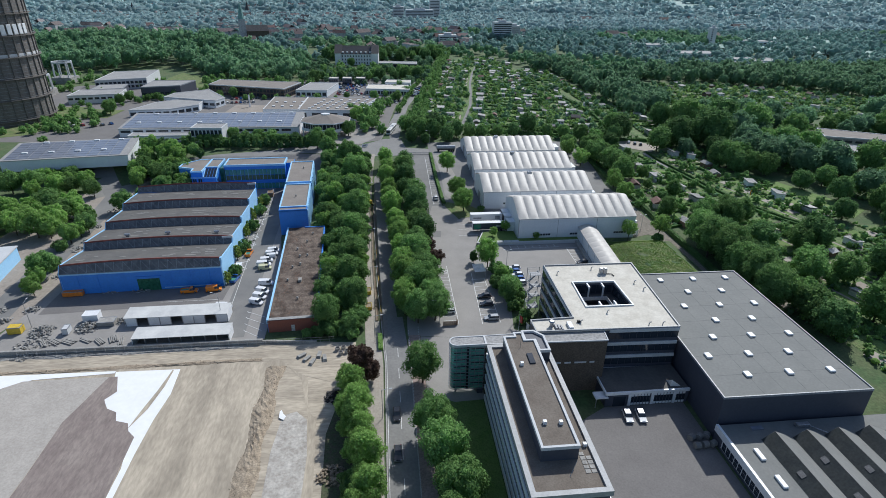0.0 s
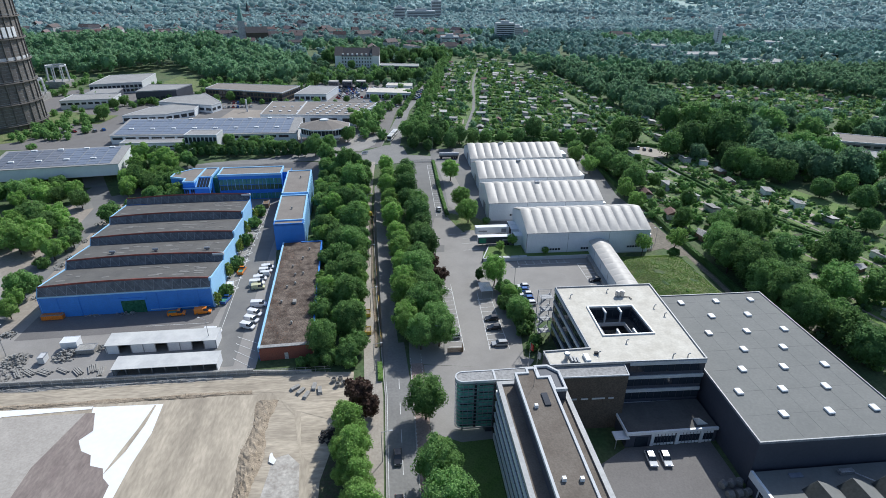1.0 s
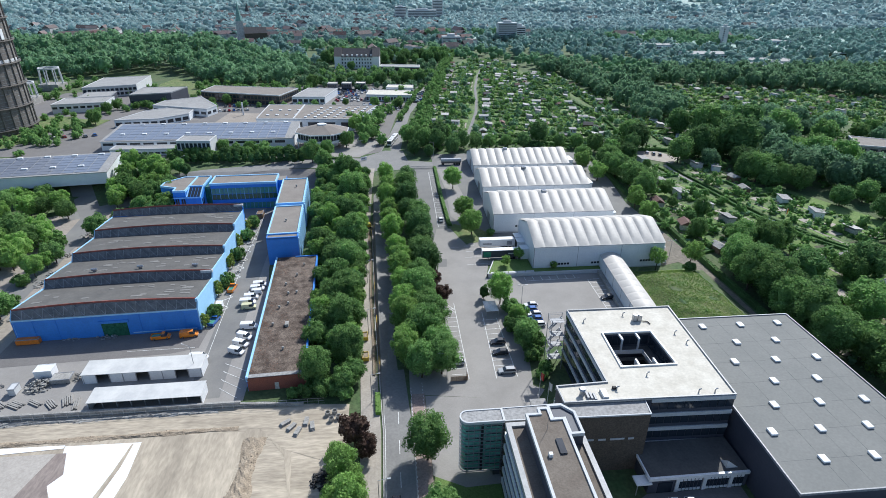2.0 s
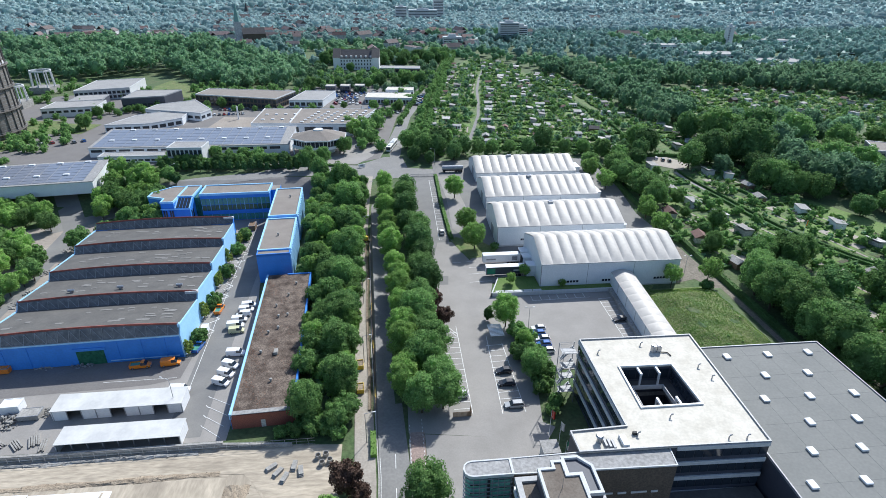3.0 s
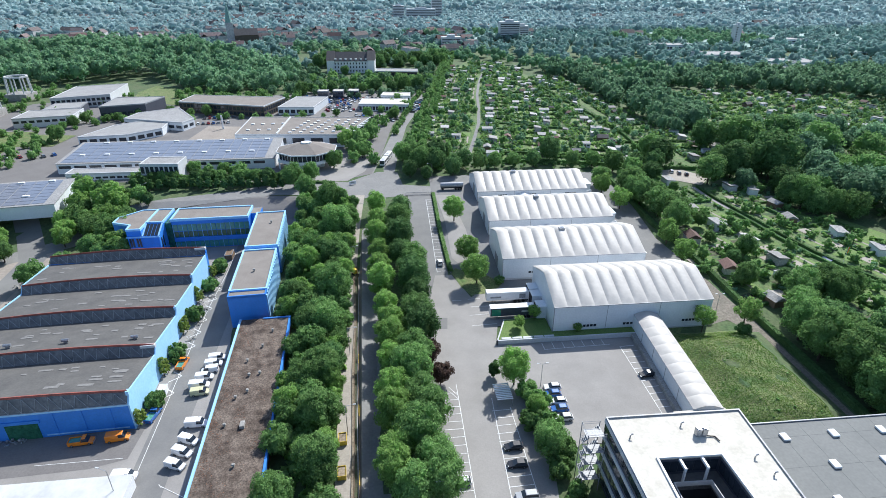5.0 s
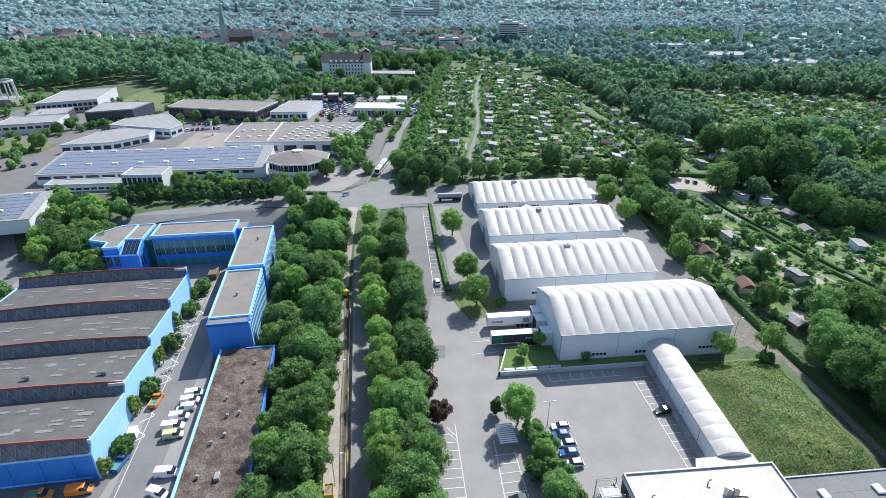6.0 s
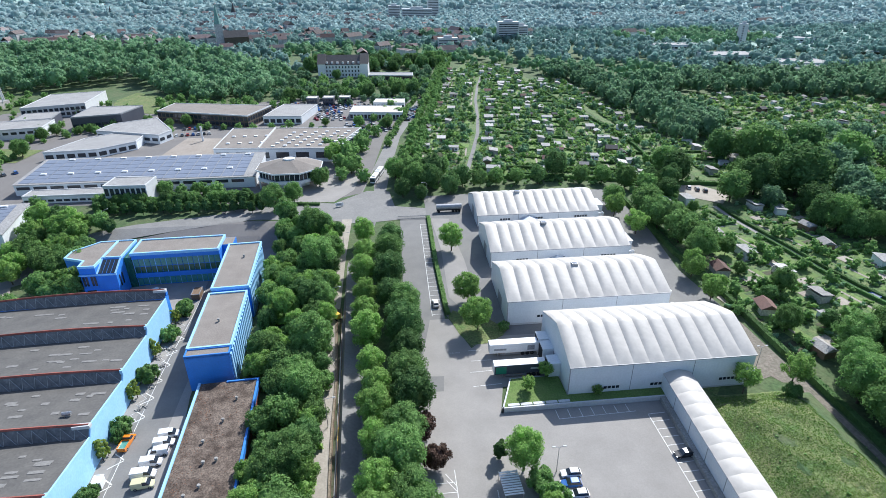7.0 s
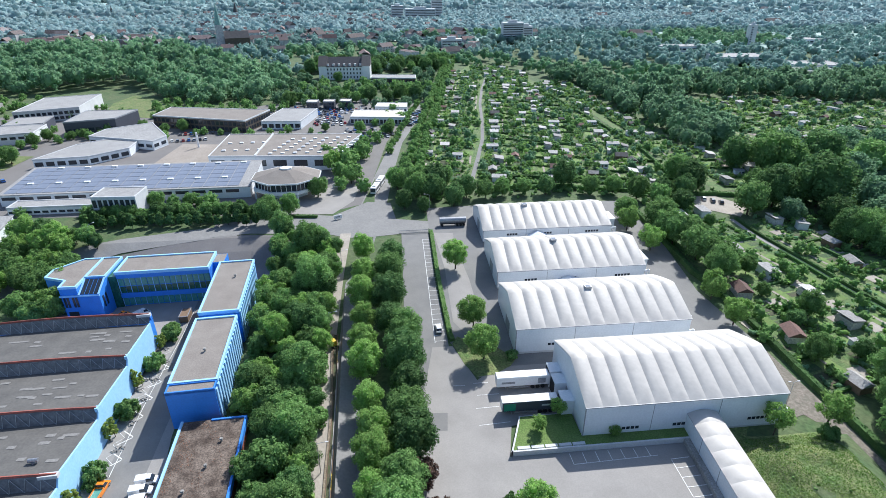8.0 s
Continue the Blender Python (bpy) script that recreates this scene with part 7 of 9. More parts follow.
spots = [(x, y, 0.3 + 0.25 * b, 6.28 * a, 4.5) for x, y, a, b in scatter([(-235, 430), (-190, 430), (-140, 500), (-120, 520), (-200, 560), (-250, 540)], 15, 93) if a < 0.5]
spots += [(x, y, 0.3 + 0.2 * b, 6.28 * a, 4.5) for x, y, a, b in scatter([(-216, 360), (-180, 352), (-186, 410), (-212, 396)], 9, 94)]
for poly, step, sc in (([(-240, 336), (-196, 332), (-188, 392), (-206, 430), (-246, 436)], 11, 0.34), ([(-200, 425), (-176, 438), (-160, 470), (-190, 462)], 9, 0.3), ([(-160, 505), (-60, 505), (-60, 530), (-120, 545), (-160, 560)], 9, 0.42), ([(-82, 436), (-20, 428), (4, 428), (10, 440), (-80, 452)], 9, 0.3), ([(-262, 470), (-238, 500), (-245, 590), (-300, 590), (-310, 480)], 12, 0.4), ([(-62, 540), (40, 552), (52, 605), (-30, 612), (-66, 600)], 11, 0.6), ([(-176, 446), (-20, 454), (-20, 460), (-176, 456)], 8, 0.34), ([(-150, 330), (-52, 330), (-50, 337), (-150, 338)], 8, 0.42), ([(-4, 452), (22, 470), (26, 520), (14, 520), (4, 480)], 8, 0.5)):
    spots += [(x, y, sc * (0.7 + 0.7 * b), 6.28 * a, 4.5) for x, y, a, b in scatter(poly, step, 193) if a < 0.62 and (x + 250.5) ** 2 + (y - 396) ** 2 > 34 ** 2]
massed("scattered_trees", "young trees along the business park streets", "leaf", spots, CROWN_A, "trees")

# single trees of the business park and the street corner
for i, (x, y) in enumerate(((-129, 465), (-93, 466), (-75, 488), (-144, 470), (-119, 467), (-174, 458), (-166, 461), (-180, 455), (-193, 453), (-195, 442), (-199, 436), (-216, 452), (-29, 457), (-7, 450), (11, 446), (-38, 542), (-13, 543), (11, 542), (33, 546), (-62, 533), (-33, 635), (-68, 657), (-8, 357), (-18, 376), (-22, 340), (-188, 407), (-56, 545), (-27, 548), (22, 550), (-2, 548))):
    if y < 430:
        put((MID + LIGHT[:1])[i % 4], x, y, 0.8 + 0.3 * math.sin(5 * i) ** 2, 50 * i, "trees of the business park")
    else:
        put(BIG[1 if y < 500 else i % 3], x, y, (0.36 if y < 500 else 0.62) + 0.12 * math.sin(5 * i), 50 * i, "trees of the business park")
# undergrowth between the tall trees and round the sandy car park
spots = []
for poly, step in (([(119, 302), (150, 302), (164, 306), (196, 292), (214, 262), (230, 202), (300, 202), (378, 302), (345, 372), (296, 380), (232, 394), (212, 345), (166, 334), (120, 336)], 5.2), ([(30, 328), (160, 333), (160, 341), (30, 346)], 4.2), ([(180, 400), (215, 400), (225, 520), (186, 590)], 6)):
    for x, y, a, b in scatter(poly, step, 88):
        if a < 0.8 and not (144 < x < 170 and 305 < y < 334) and not (250 < x < 315 and 262 < y < 328):
            spots.append((x, y, 1.0 + 1.8 * b * b, 6.28 * a, lie(x, y)))
massed("undergrowth", "dark bushes and undergrowth between tall trees", "leaf_d", spots[0::2], TUFT, "shrubs")
massed("undergrowth", "green bushes and undergrowth between tall trees", "leaf", spots[1::2], TUFT, "shrubs")
for i, (x, y, a, b) in enumerate(scatter([(-72, 674), (62, 676), (92, 722), (-62, 735)], 14, 86)):
    put(BIG[i % 3], x, y, 0.55 + 0.4 * b, 360 * a, "trees behind the school")
# tufts and low scrub on the bank beside the walkway
spots = []
for x, y, a, b in scatter([(84, 150), (100, 149), (111, 160), (112, 176), (103, 190), (92, 190), (86, 172)], 1.05, 97):
    if math.sin(0.35 * x + 1) + math.sin(0.42 * y) + 1.4 * a > 0.75:
        spots.append((x, y, 0.16 + 0.34 * b * b, 6.28 * a, lie(x, y) + 0.02))
massed("bank_scrub", "low tufts and scrub on the grassy bank", "leaf", spots[::5], TUFT, "scrub")
rs = np.random.RandomState(6)
gx, gy = rs.uniform(80.5, 110, 34000), rs.uniform(148, 192, 34000)
keep = np.array([inside([(81.5, 147), (100, 146), (109, 151), (108.6, 183), (104, 189.5), (92, 189), (84, 190)], x, y) for x, y in zip(gx, gy)])
gp = np.array([(x, y, lie(x, y) + 0.2) for x, y in zip(gx[keep], gy[keep])])
gv, gq = leaf_quads(rs, gp, rs.normal(size=gp.shape) * np.array([1, 1, 0.5]), 0.11)
tagged(mesh_np("long_grass", gv, gq, M["leaf_g"]), "long rough grass on the bank", "grass", kind="stuff")


# ---- business park ----
sheet("park_streets", [(-260, 340), (-20, 320), (-2, 330), (2, 360), (9, 425), (24, 500), (34, 545), (-30, 560), (-120, 525), (-200, 545), (-262, 520)], "dasphalt", 0.04, "streets and yards of the business park", "road", 20)
sheet("park_lawn", [(-238, 400), (-186, 396), (-184, 420), (-204, 424), (-240, 428)], "meadow", 0.2, "rough lawn in the business park", "lawn", 20)
sheet("park_lawn", [(-190, 520), (-150, 505), (-150, 560), (-196, 590), (-200, 560)], "meadow", 0.2, "sloping meadow below the woods", "lawn", 20)
sheet("brown_field", [(-114, 392), (-83, 390), (-84, 432), (-110, 436)], "plotgravel", 0.2, "empty brown gravel plot", "plot", 20)
BZ = 5.0


def works(name, label, pts, h, roofmat, wallmat, bands=((0.25, 0.55),), parapet=True, category="building", step=3.2):
    """A flat-roofed building on a polygon: walls, window panes, parapet, roof."""
    e = thing(name, label, category)
    part("wall", prism(bmesh.new(), pts, BZ - 0.5, BZ + h), M[wallmat], e)
    part("roof", prism(bmesh.new(), inset(pts, 0.3 if parapet else -0.4), BZ + h, BZ + h + 0.25), M[roofmat], e)
    if parapet:
        part("parapet", ring(bmesh.new(), pts, 0.4, BZ + h - 0.3, BZ + h + 0.5, 0.1), M["lconcrete" if wallmat != "dwall" else "seam"], e)
    for i in range(len(pts)):
        a, b = Vector(pts[i]), Vector(pts[(i + 1) % len(pts)])
        d, n = (b - a).normalized(), (b - a).length
        if d.x < 0.25 or n < 5:      # only the faces towards the street side
            continue
        for lo, hi in bands:
            cols = max(1, int(n / step))
            pane = part("window_pane", boxes((0.12 * step, 0.88 * step, -0.08, 0.08, BZ + h * lo, BZ + h * hi)), M["glass"], e)
            turn = math.degrees(math.atan2(d.y, d.x))
            for c in range(cols):
                q = a + d * (n * c / cols)
                if c == 0:
                    pane.matrix_basis = pose(q.x, q.y, 0, 0, 0, turn)
                else:
                    again(pane, q.x, q.y, 0, turn)
    return e


def solar_hall(name, label, x0, x1, y0, y1, h0, h1, rows, bands, turn=0.0):
    e = thing(name, label, "industrial hall")
    e.matrix_basis = pose(x0, y0, 0, 0, 0, turn) @ pose(-x0, -y0, 0)
    bm = bmesh.new()
    profile(bm, [(y0, BZ - 0.5), (y1, BZ - 0.5), (y1, BZ + h1), (y0, BZ + h0)], x0, x1)
    part("wall", bm, M["panel"], e)
    bm = bmesh.new()
    profile(bm, [(y0 - 0.4, BZ + h0), (y1 + 0.3, BZ + h1 + 0.05), (y1 + 0.3, BZ + h1 + 0.3), (y0 - 0.4, BZ + h0 + 0.25)], x0 - 0.4, x1 + 0.4)
    part("roof", bm, M["pgreyroof"], e)
    slope = math.degrees(math.atan2(h1 - h0, y1 - y0))
    dep, cols = (y1 - y0 - 2.0) / rows, int((x1 - x0 - 3) / 5.2)
    pan = part("solar_panel", boxes((0.06, 5.0, 0.12, dep - 0.2, 0.3, 0.4)), M["solar"], e)
    for r in range(rows):
        y = y0 + 1.0 + dep * r
        for c in range(cols):
            z = BZ + h0 + (h1 - h0) * (y - y0) / (y1 - y0)
            m = pose(x0 + 1.5 + 5.2 * c, y, z, slope, 0, 0)
            if r == 0 and c == 0:
                pan.matrix_basis = m
            else:
                again(pan).matrix_basis = m
    dome = part("skylight", boxes((-1.3, 1.3, -0.7, 0.7, 0.3, 0.9), bevel=0.2), M["white"], e)
    k = int((x1 - x0) / 12)
    for r, f in enumerate((0.35, 0.93)):
        for c in range(k):
            m = pose(x0 + 8 + 12 * c + 5 * r, y0 + (y1 - y0) * f, BZ + h0 + (h1 - h0) * f, slope, 0, 0)
            if r == 0 and c == 0:
                dome.matrix_basis = m
            else:
                again(dome).matrix_basis = m
    if bands:
        pane = part("window_pane", boxes((0, 5.6, -0.1, 0.08, BZ + h0 - 2.3, BZ + h0 - 0.9)), M["glass"], e)
        for c in range(int((x1 - x0) / 7.2)):
            if c == 0:
                pane.location = (x0 + 1, y0, 0)
            else:
                again(pane, x0 + 1 + 7.2 * c, y0)
    return e


solar_hall("solar_roof_hall", "long white hall with a solar panel roof", -157, -52, 344, 374, 5.0, 7.5, 6, True)
solar_hall("solar_roof_hall", "wide white hall with rows of solar panels", -187, -130, 281, 307, 5.0, 7.0, 7, False, 8.0)
works("low_link", "low white link building before the hall", [(-148, 333), (-112, 333), (-112, 341), (-148, 341)], 3.2, "pgreyroof", "panel")
works("glass_pavilion", "glazed two-storey office pavilion", [(-109.5, 324.5), (-92, 323.5), (-91.5, 335), (-109, 336)], 9.5, "pgreyroof", "lconcrete", ((0.12, 0.44), (0.56, 0.9)), step=2.0, category="office building")


def showroom():
    e = thing("octagonal_showroom", "octagonal glazed showroom on white columns", "showroom", (-35.5, 346, BZ))
    e.matrix_basis = e.matrix_basis @ Matrix.Diagonal((1.18, 1.15, 1.25, 1))
    oct8 = [(13.0 * math.cos(radians(22.5 + 45 * i)), 11.0 * math.sin(radians(22.5 + 45 * i))) for i in range(8)]
    part("lower_wall", prism(bmesh.new(), inset(oct8, 5.0), -0.5, 3.2), M["panel"], e)
    part("floor_ring", ring(bmesh.new(), oct8, 4.9, 3.0, 4.1, 0.0), M["white"], e)
    part("glazing", prism(bmesh.new(), inset(oct8, 0.8), 4.1, 6.8), M["glass"], e)
    part("eave", ring(bmesh.new(), oct8, 1.5, 6.8, 7.3, 0.5), M["white"], e)
    bm = bmesh.new()
    lo, hi = [bm.verts.new((*p, 7.3)) for p in inset(oct8, -0.3)], [bm.verts.new((p[0] * 0.25, p[1] * 0.25, 9.6)) for p in oct8]
    for i in range(8):
        bm.faces.new((lo[i], lo[(i + 1) % 8], hi[(i + 1) % 8], hi[i]))
    bm.faces.new(hi)
    part("roof", bm, M["gravelroof"], e, "brown low-pitched roof")
    part("roof_light", prism(bmesh.new(), [(p[0] * 0.18, p[1] * 0.18) for p in oct8], 9.6, 10.1), M["white"], e)
    for i in range(8):
        q = oct8[i]
        part("column", tube(bmesh.new(), (q[0] * 0.96, q[1] * 0.96, -0.5), (q[0] * 0.96, q[1] * 0.96, 3.0), 0.3), M["white"], e)
        for f in range(5):
            r = oct8[(i + 1) % 8]
            u = f / 5
            x, y = (q[0] + (r[0] - q[0]) * u) * 0.935, (q[1] + (r[1] - q[1]) * u) * 0.935
            part("mullion", boxes((x - 0.08, x + 0.08, y - 0.08, y + 0.08, 4.1, 6.8)), M["white"], e)


showroom()
big = works("skylit_hall", "big flat-roofed hall dotted with white skylights", [(-80.5, 385), (-18, 379), (-4.5, 420), (-80, 428)], 7.0, "gravelroof", "panel", ((0.3, 0.75),), step=9.0, category="industrial hall")
dome = part("skylight", boxes((-1.0, 1.0, -0.8, 0.8, 0, 0.6), bevel=0.2), M["white"], big)
for i in range(42):
    r, c = divmod(i, 7)
    p = (-50 + 6.2 * c + 1.5 * r, 386 + 5.4 * r, BZ + 7.25)
    if i == 0:
        dome.location = p
    else:
        again(dome, *p)
for i in range(8):
    again(dome, -75 + 6 * (i % 4), 394 + 14 * (i // 4), BZ + 7.25)
part("roof_rib", prism(bmesh.new(), [(-57.5, 383.5), (-56.7, 383.5), (-54.7, 425), (-55.5, 425)], BZ + 7.2, BZ + 7.8), M["lconcrete"], big)
works("workshop_block", "white low showroom block with dark windows", [(-172, 398), (-146, 401), (-131, 415), (-132, 436), (-150, 436), (-163, 425)], 4.4, "pgreyroof", "panel", ((0.2, 0.7),), step=5.0)
works("workshop_block", "low white workshop with a canopy roof", [(-163, 440), (-122, 425), (-118, 436), (-138, 470), (-160, 456)], 5.2, "pgreyroof", "panel", ((0.3, 0.65),), step=5.0)
works("office_block", "grey flat-roofed office block", [(-232, 442), (-198, 449), (-201, 470), (-234, 466)], 6.0, "pgreyroof", "panel", ((0.5, 0.75),), step=4)
works("office_block", "pale grey-roofed research building", [(-236, 497), (-200, 510), (-205, 556), (-240, 545)], 8.0, "pgreyroof", "lconcrete", ((0.15, 0.4), (0.55, 0.8)), step=3)
works("office_block", "dark-clad hall with a pale roof", [(-187, 462), (-160, 470), (-155, 494), (-188, 494)], 8.5, "pgreyroof", "dwall", ((0.3, 0.5),), step=4)
works("office_block", "grey link office with a flat roof", [(-228, 470), (-206, 475), (-210, 496), (-230, 492)], 5.5, "pgreyroof", "dwall", ((0.3, 0.7),), step=3)
works("brown_school_block", "long dark brown flat-roofed block", [(-141, 480), (-78, 458), (-68, 488), (-137, 504)], 7.5, "gravelroof", "dbrick", ((0.12, 0.4), (0.55, 0.85)), step=3)
works("car_dealer", "low white car dealer building with glass front", [(-14, 474), (22, 468), (22, 490), (-12, 494)], 4.5, "whiteroof", "panel", ((0.1, 0.7),), step=2.4)
works("car_dealer", "small red-and-white showroom building", [(2, 496), (24, 492), (25, 506), (4, 509)], 6.0, "whiteroof", "panel", ((0.15, 0.45), (0.55, 0.8)), step=2.4)
works("car_dealer", "grey car workshop with a flat roof", [(-70, 466), (-45, 464), (-38, 500), (-62, 503)], 5.0, "pgreyroof", "panel", ((0.2, 0.7),), step=4)
for x in (-48, -36, -24):
    works("site_office", "small two-storey container office", [(x, 520), (x + 8, 519), (x + 8.5, 527), (x + 0.5, 528)], 5.5, "whiteroof", "dwall", ((0.15, 0.4), (0.6, 0.85)), step=2)
works("low_school_wing", "long low school wing with a flat roof", [(-3, 622), (37, 615), (38, 632), (-2, 638)], 5.0, "pgreyroof", "dbrick", ((0.25, 0.75),), step=3)


def school():
    e = thing("old_school", "large pale school with a steep dark slate roof", "school", (-27, 655, BZ), -3)
    w, d, h = 46, 18, 11.5
    part("wall", boxes((-w / 2, w / 2, -d / 2, d / 2, -1, h)), M["white"], e)
    bm = bmesh.new()
    lo = [bm.verts.new(p) for p in ((-w / 2 - 0.6, -d / 2 - 0.6, h), (w / 2 + 0.6, -d / 2 - 0.6, h), (w / 2 + 0.6, d / 2 + 0.6, h), (-w / 2 - 0.6, d / 2 + 0.6, h))]
    hi = [bm.verts.new(p) for p in ((-w / 2 + 6, 0, h + 8), (w / 2 - 6, 0, h + 8))]
    for f in ((lo[0], lo[1], hi[1], hi[0]), (lo[1], lo[2], hi[1]), (lo[2], lo[3], hi[0], hi[1]), (lo[3], lo[0], hi[0]), lo[::-1]):
        bm.faces.new(f)
    part("roof", bm, M["roof_dark"], e)
    for s in (-1, 1):
        part("end_pavilion", boxes((s * 20 - 3.5, s * 20 + 3.5, -d / 2 - 2, d / 2 + 1, -1, h + 1)), M["white"], e)
        bm = bmesh.new()
        profile(bm, [(-d / 2 - 2.6, h + 1), (d / 2 + 1.6, h + 1), (0, h + 9)], s * 20 - 4, s * 20 + 4)
        part("pavilion_roof", bm, M["roof_dark"], e)
    pane = part("window_pane", boxes((0, 1.1, -d / 2 - 0.1, -d / 2 + 0.05, 1.4, 3.2)), M["glass"], e)
    pane.location.x = -16
    for r in range(3):
        for c in range(11):
            if r or c:
                again(pane, -16 + 3.0 * c, 0, 3.5 * r)
    for i in range(7):
        x = -15 + 5 * i
        part("dormer", boxes((x - 0.9, x + 0.9, -d / 2 + 0.6, -d / 2 + 3.4, h + 0.4, h + 2.6)), M["white"], e)


school()


def gasholder():
    """A tall ribbed cylinder with galleries."""
    e = thing("gasholder", "towering grey-brown steel gasholder with galleries", "gasholder", (-250.5, 396, BZ - 1))
    r, h, n = 29.0, 82.0, 64
    verts = [(r * math.cos(2 * math.pi * i / n), r * math.sin(2 * math.pi * i / n), z) for z in (0, h) for i in range(n)]
    from_arrays("shell", verts, [(i, (i + 1) % n, n + (i + 1) % n, n + i) for i in range(n)], M["gaso"], e)
    bm = bmesh.new()
    for i in range(n):
        a, b = 2 * math.pi * i / n, 2 * math.pi * (i + 1) / n
        bm.faces.new([bm.verts.new(p) for p in ((r * math.cos(a), r * math.sin(a), h), (r * math.cos(b), r * math.sin(b), h), (0, 0, h + 4))])
    part("roof", bm, M["gaso"], e)
    col = part("column", boxes((r - 0.1, r + 0.6, -0.35, 0.35, 0, h)), M["gaso"], e)
    for i in range(1, 32):
        again(col, 0, 0, 0, 360 / 32 * i)
    for k in range(7):
        z = 4 + 12.4 * k
        pts = [(r * math.cos(2 * math.pi * i / n), r * math.sin(2 * math.pi * i / n)) for i in range(n)]
        part("gallery", ring(bmesh.new(), pts, 0.1, z, z + 0.4, 1.7), M["gaso"], e)
        part("gallery_rail", ring(bmesh.new(), inset(pts, -1.6), 0.1, z + 1.3, z + 1.45, 0.0), M["steel"], e)
    hoop = [(r * math.cos(2 * math.pi * i / n), r * math.sin(2 * math.pi * i / n)) for i in range(n)]
    bm = bmesh.new()
    for k in range(40):
        ring(bm, hoop, 0.1, 2.05 * k, 2.05 * k + 0.12, 0.07)
    part("plate_seams", bm, M["seam"], e)
    part("pale_band", ring(bmesh.new(), hoop, 0.1, 41.8, 43.6, 0.15), M["lconcrete"], e, "pale band round the middle")
    for i in range(9):
        a = -62 + 7.5 * i
        ob = part("sign_bar", boxes((r + 0.5, r + 0.9, -1.35, 1.35, 54.5, 60.5), bevel=0.15), M["white"], e, "plain white sign block")
        ob.matrix_basis = pose(0, 0, 0, 0, 0, a)


gasholder()


def frame_tower(x, y, h, w):
    e = thing("concrete_frame_tower", "open pale concrete frame tower of old works", "ruin", (x, y, BZ))
    part("platform", boxes((-w, w, -w, w, -1, 5)), M["concrete"], e)
    part("top_ring", ring(bmesh.new(), [(w * math.cos(a * math.pi / 4), w * math.sin(a * math.pi / 4)) for a in range(8)], 0.8, h - 1.2, h, 0.2), M["lconcrete"], e)
    for i in range(8):
        a = i * math.pi / 4
        part("column", tube(bmesh.new(), (w * math.cos(a) * 1.05, w * math.sin(a) * 1.05, 5), (w * 0.95 * math.cos(a), w * 0.95 * math.sin(a), h), 0.5), M["lconcrete"], e)


frame_tower(-280, 540, 18, 8), frame_tower(-268, 480, 16, 7)


# ---- town and hills in the distance ----
def house(name, label, w, d, h, rise, wallmat, roofmat):
    e = thing(name, label, "house")
    part("wall", boxes((-w / 2, w / 2, -d / 2, d / 2, -1, h)), M[wallmat], e)
    bm = bmesh.new()
    profile(bm, [(-d / 2 - 0.5, h - 0.1), (d / 2 + 0.5, h - 0.1), (0, h + rise)], -w / 2 - 0.4, w / 2 + 0.4)
    part("roof", bm, M[roofmat], e)
    k = max(2, int(w / 3))
    cols = [-w / 2 + 1 + (w - 3) * c / (k - 1) for c in range(k)]
    ob = part("window_grid", boxes(*[(x, x + 1.2, -d / 2 - 0.08, -d / 2 + 0.05, 1 + 3 * r, 2.6 + 3 * r) for x in cols for r in range(int(h / 3))]), M["glass"], e)
    ob["kind"] = "stuff"
    return e


HOUSES = [house("town_house", "pale rendered town house with red tiled roof", 22, 11, 9, 5, "wall_far", "roof_far"),
          house("town_house", "long pale terrace with a dark roof", 34, 11, 10, 5, "wall_far", "roof_far"),
          house("town_house", "brick town house with a dark roof", 18, 12, 11, 6, "wall_far", "roof_far"),
          house("town_house", "white apartment house with red roof", 28, 12, 12, 5, "wall_far", "roof_far")]
TOWN = [(-520, 820), (-300, 790), (-205, 765), (-100, 720), (-20, 720), (60, 760), (110, 860), (240, 880), (420, 820), (700, 900), (900, 1200), (700, 1450), (-900, 1400), (-800, 1000)]
n = 0
for x, y, a, b in scatter(TOWN, 86, 95):
    if a < (0.55 if x < 60 else 0.22):
        put(HOUSES[n % 4], x, y, 0.6 + 0.4 * b, 360 * a * 3, "houses of the town", "", 5.0)
        n += 1
FAR_TREES = [(-900, 850), (-430, 745), (-300, 760), (-205, 732), (-110, 690), (-80, 665), (-30, 690), (70, 700), (130, 735), (165, 660), (220, 575), (300, 610), (420, 610), (640, 610), (700, 520), (860, 760), (1300, 1150), (1000, 1450), (0, 1640), (-1000, 1400), (-1200, 1000)]
spots = [(x, y, 0.6 + 0.75 * b, 6.28 * a, 4.0) for x, y, a, b in scatter(FAR_TREES, 20, 96) if a < (0.78 if x < 60 else 0.97)]
grove = lambda q: math.sin(q[0] / 70 + 1.7 * math.sin(q[1] / 110)) + math.sin(q[1] / 55 + q[0] / 130) > 0.75
# haze tint grows with distance: leaf_far, leaf_mid, then leaf_dist
massed("town_trees", "trees between the far houses in a blue-green haze tint", "leaf_mid", [q for q in spots if q[1] < 1050 and not grove(q)], CROWN_B, "trees")
massed("town_trees", "lightly haze-tinted green groves between the far houses", "leaf_far", [q for q in spots if q[1] < 1050 and grove(q)], CROWN_B, "trees")
massed("town_trees", "distant woods and trees of the town, paled for haze", "leaf_dist", [(s[0], s[1], s[2] * 1.3, s[3], s[4]) for i, s in enumerate(spots) if s[1] >= 1050], CROWN_C, "trees")


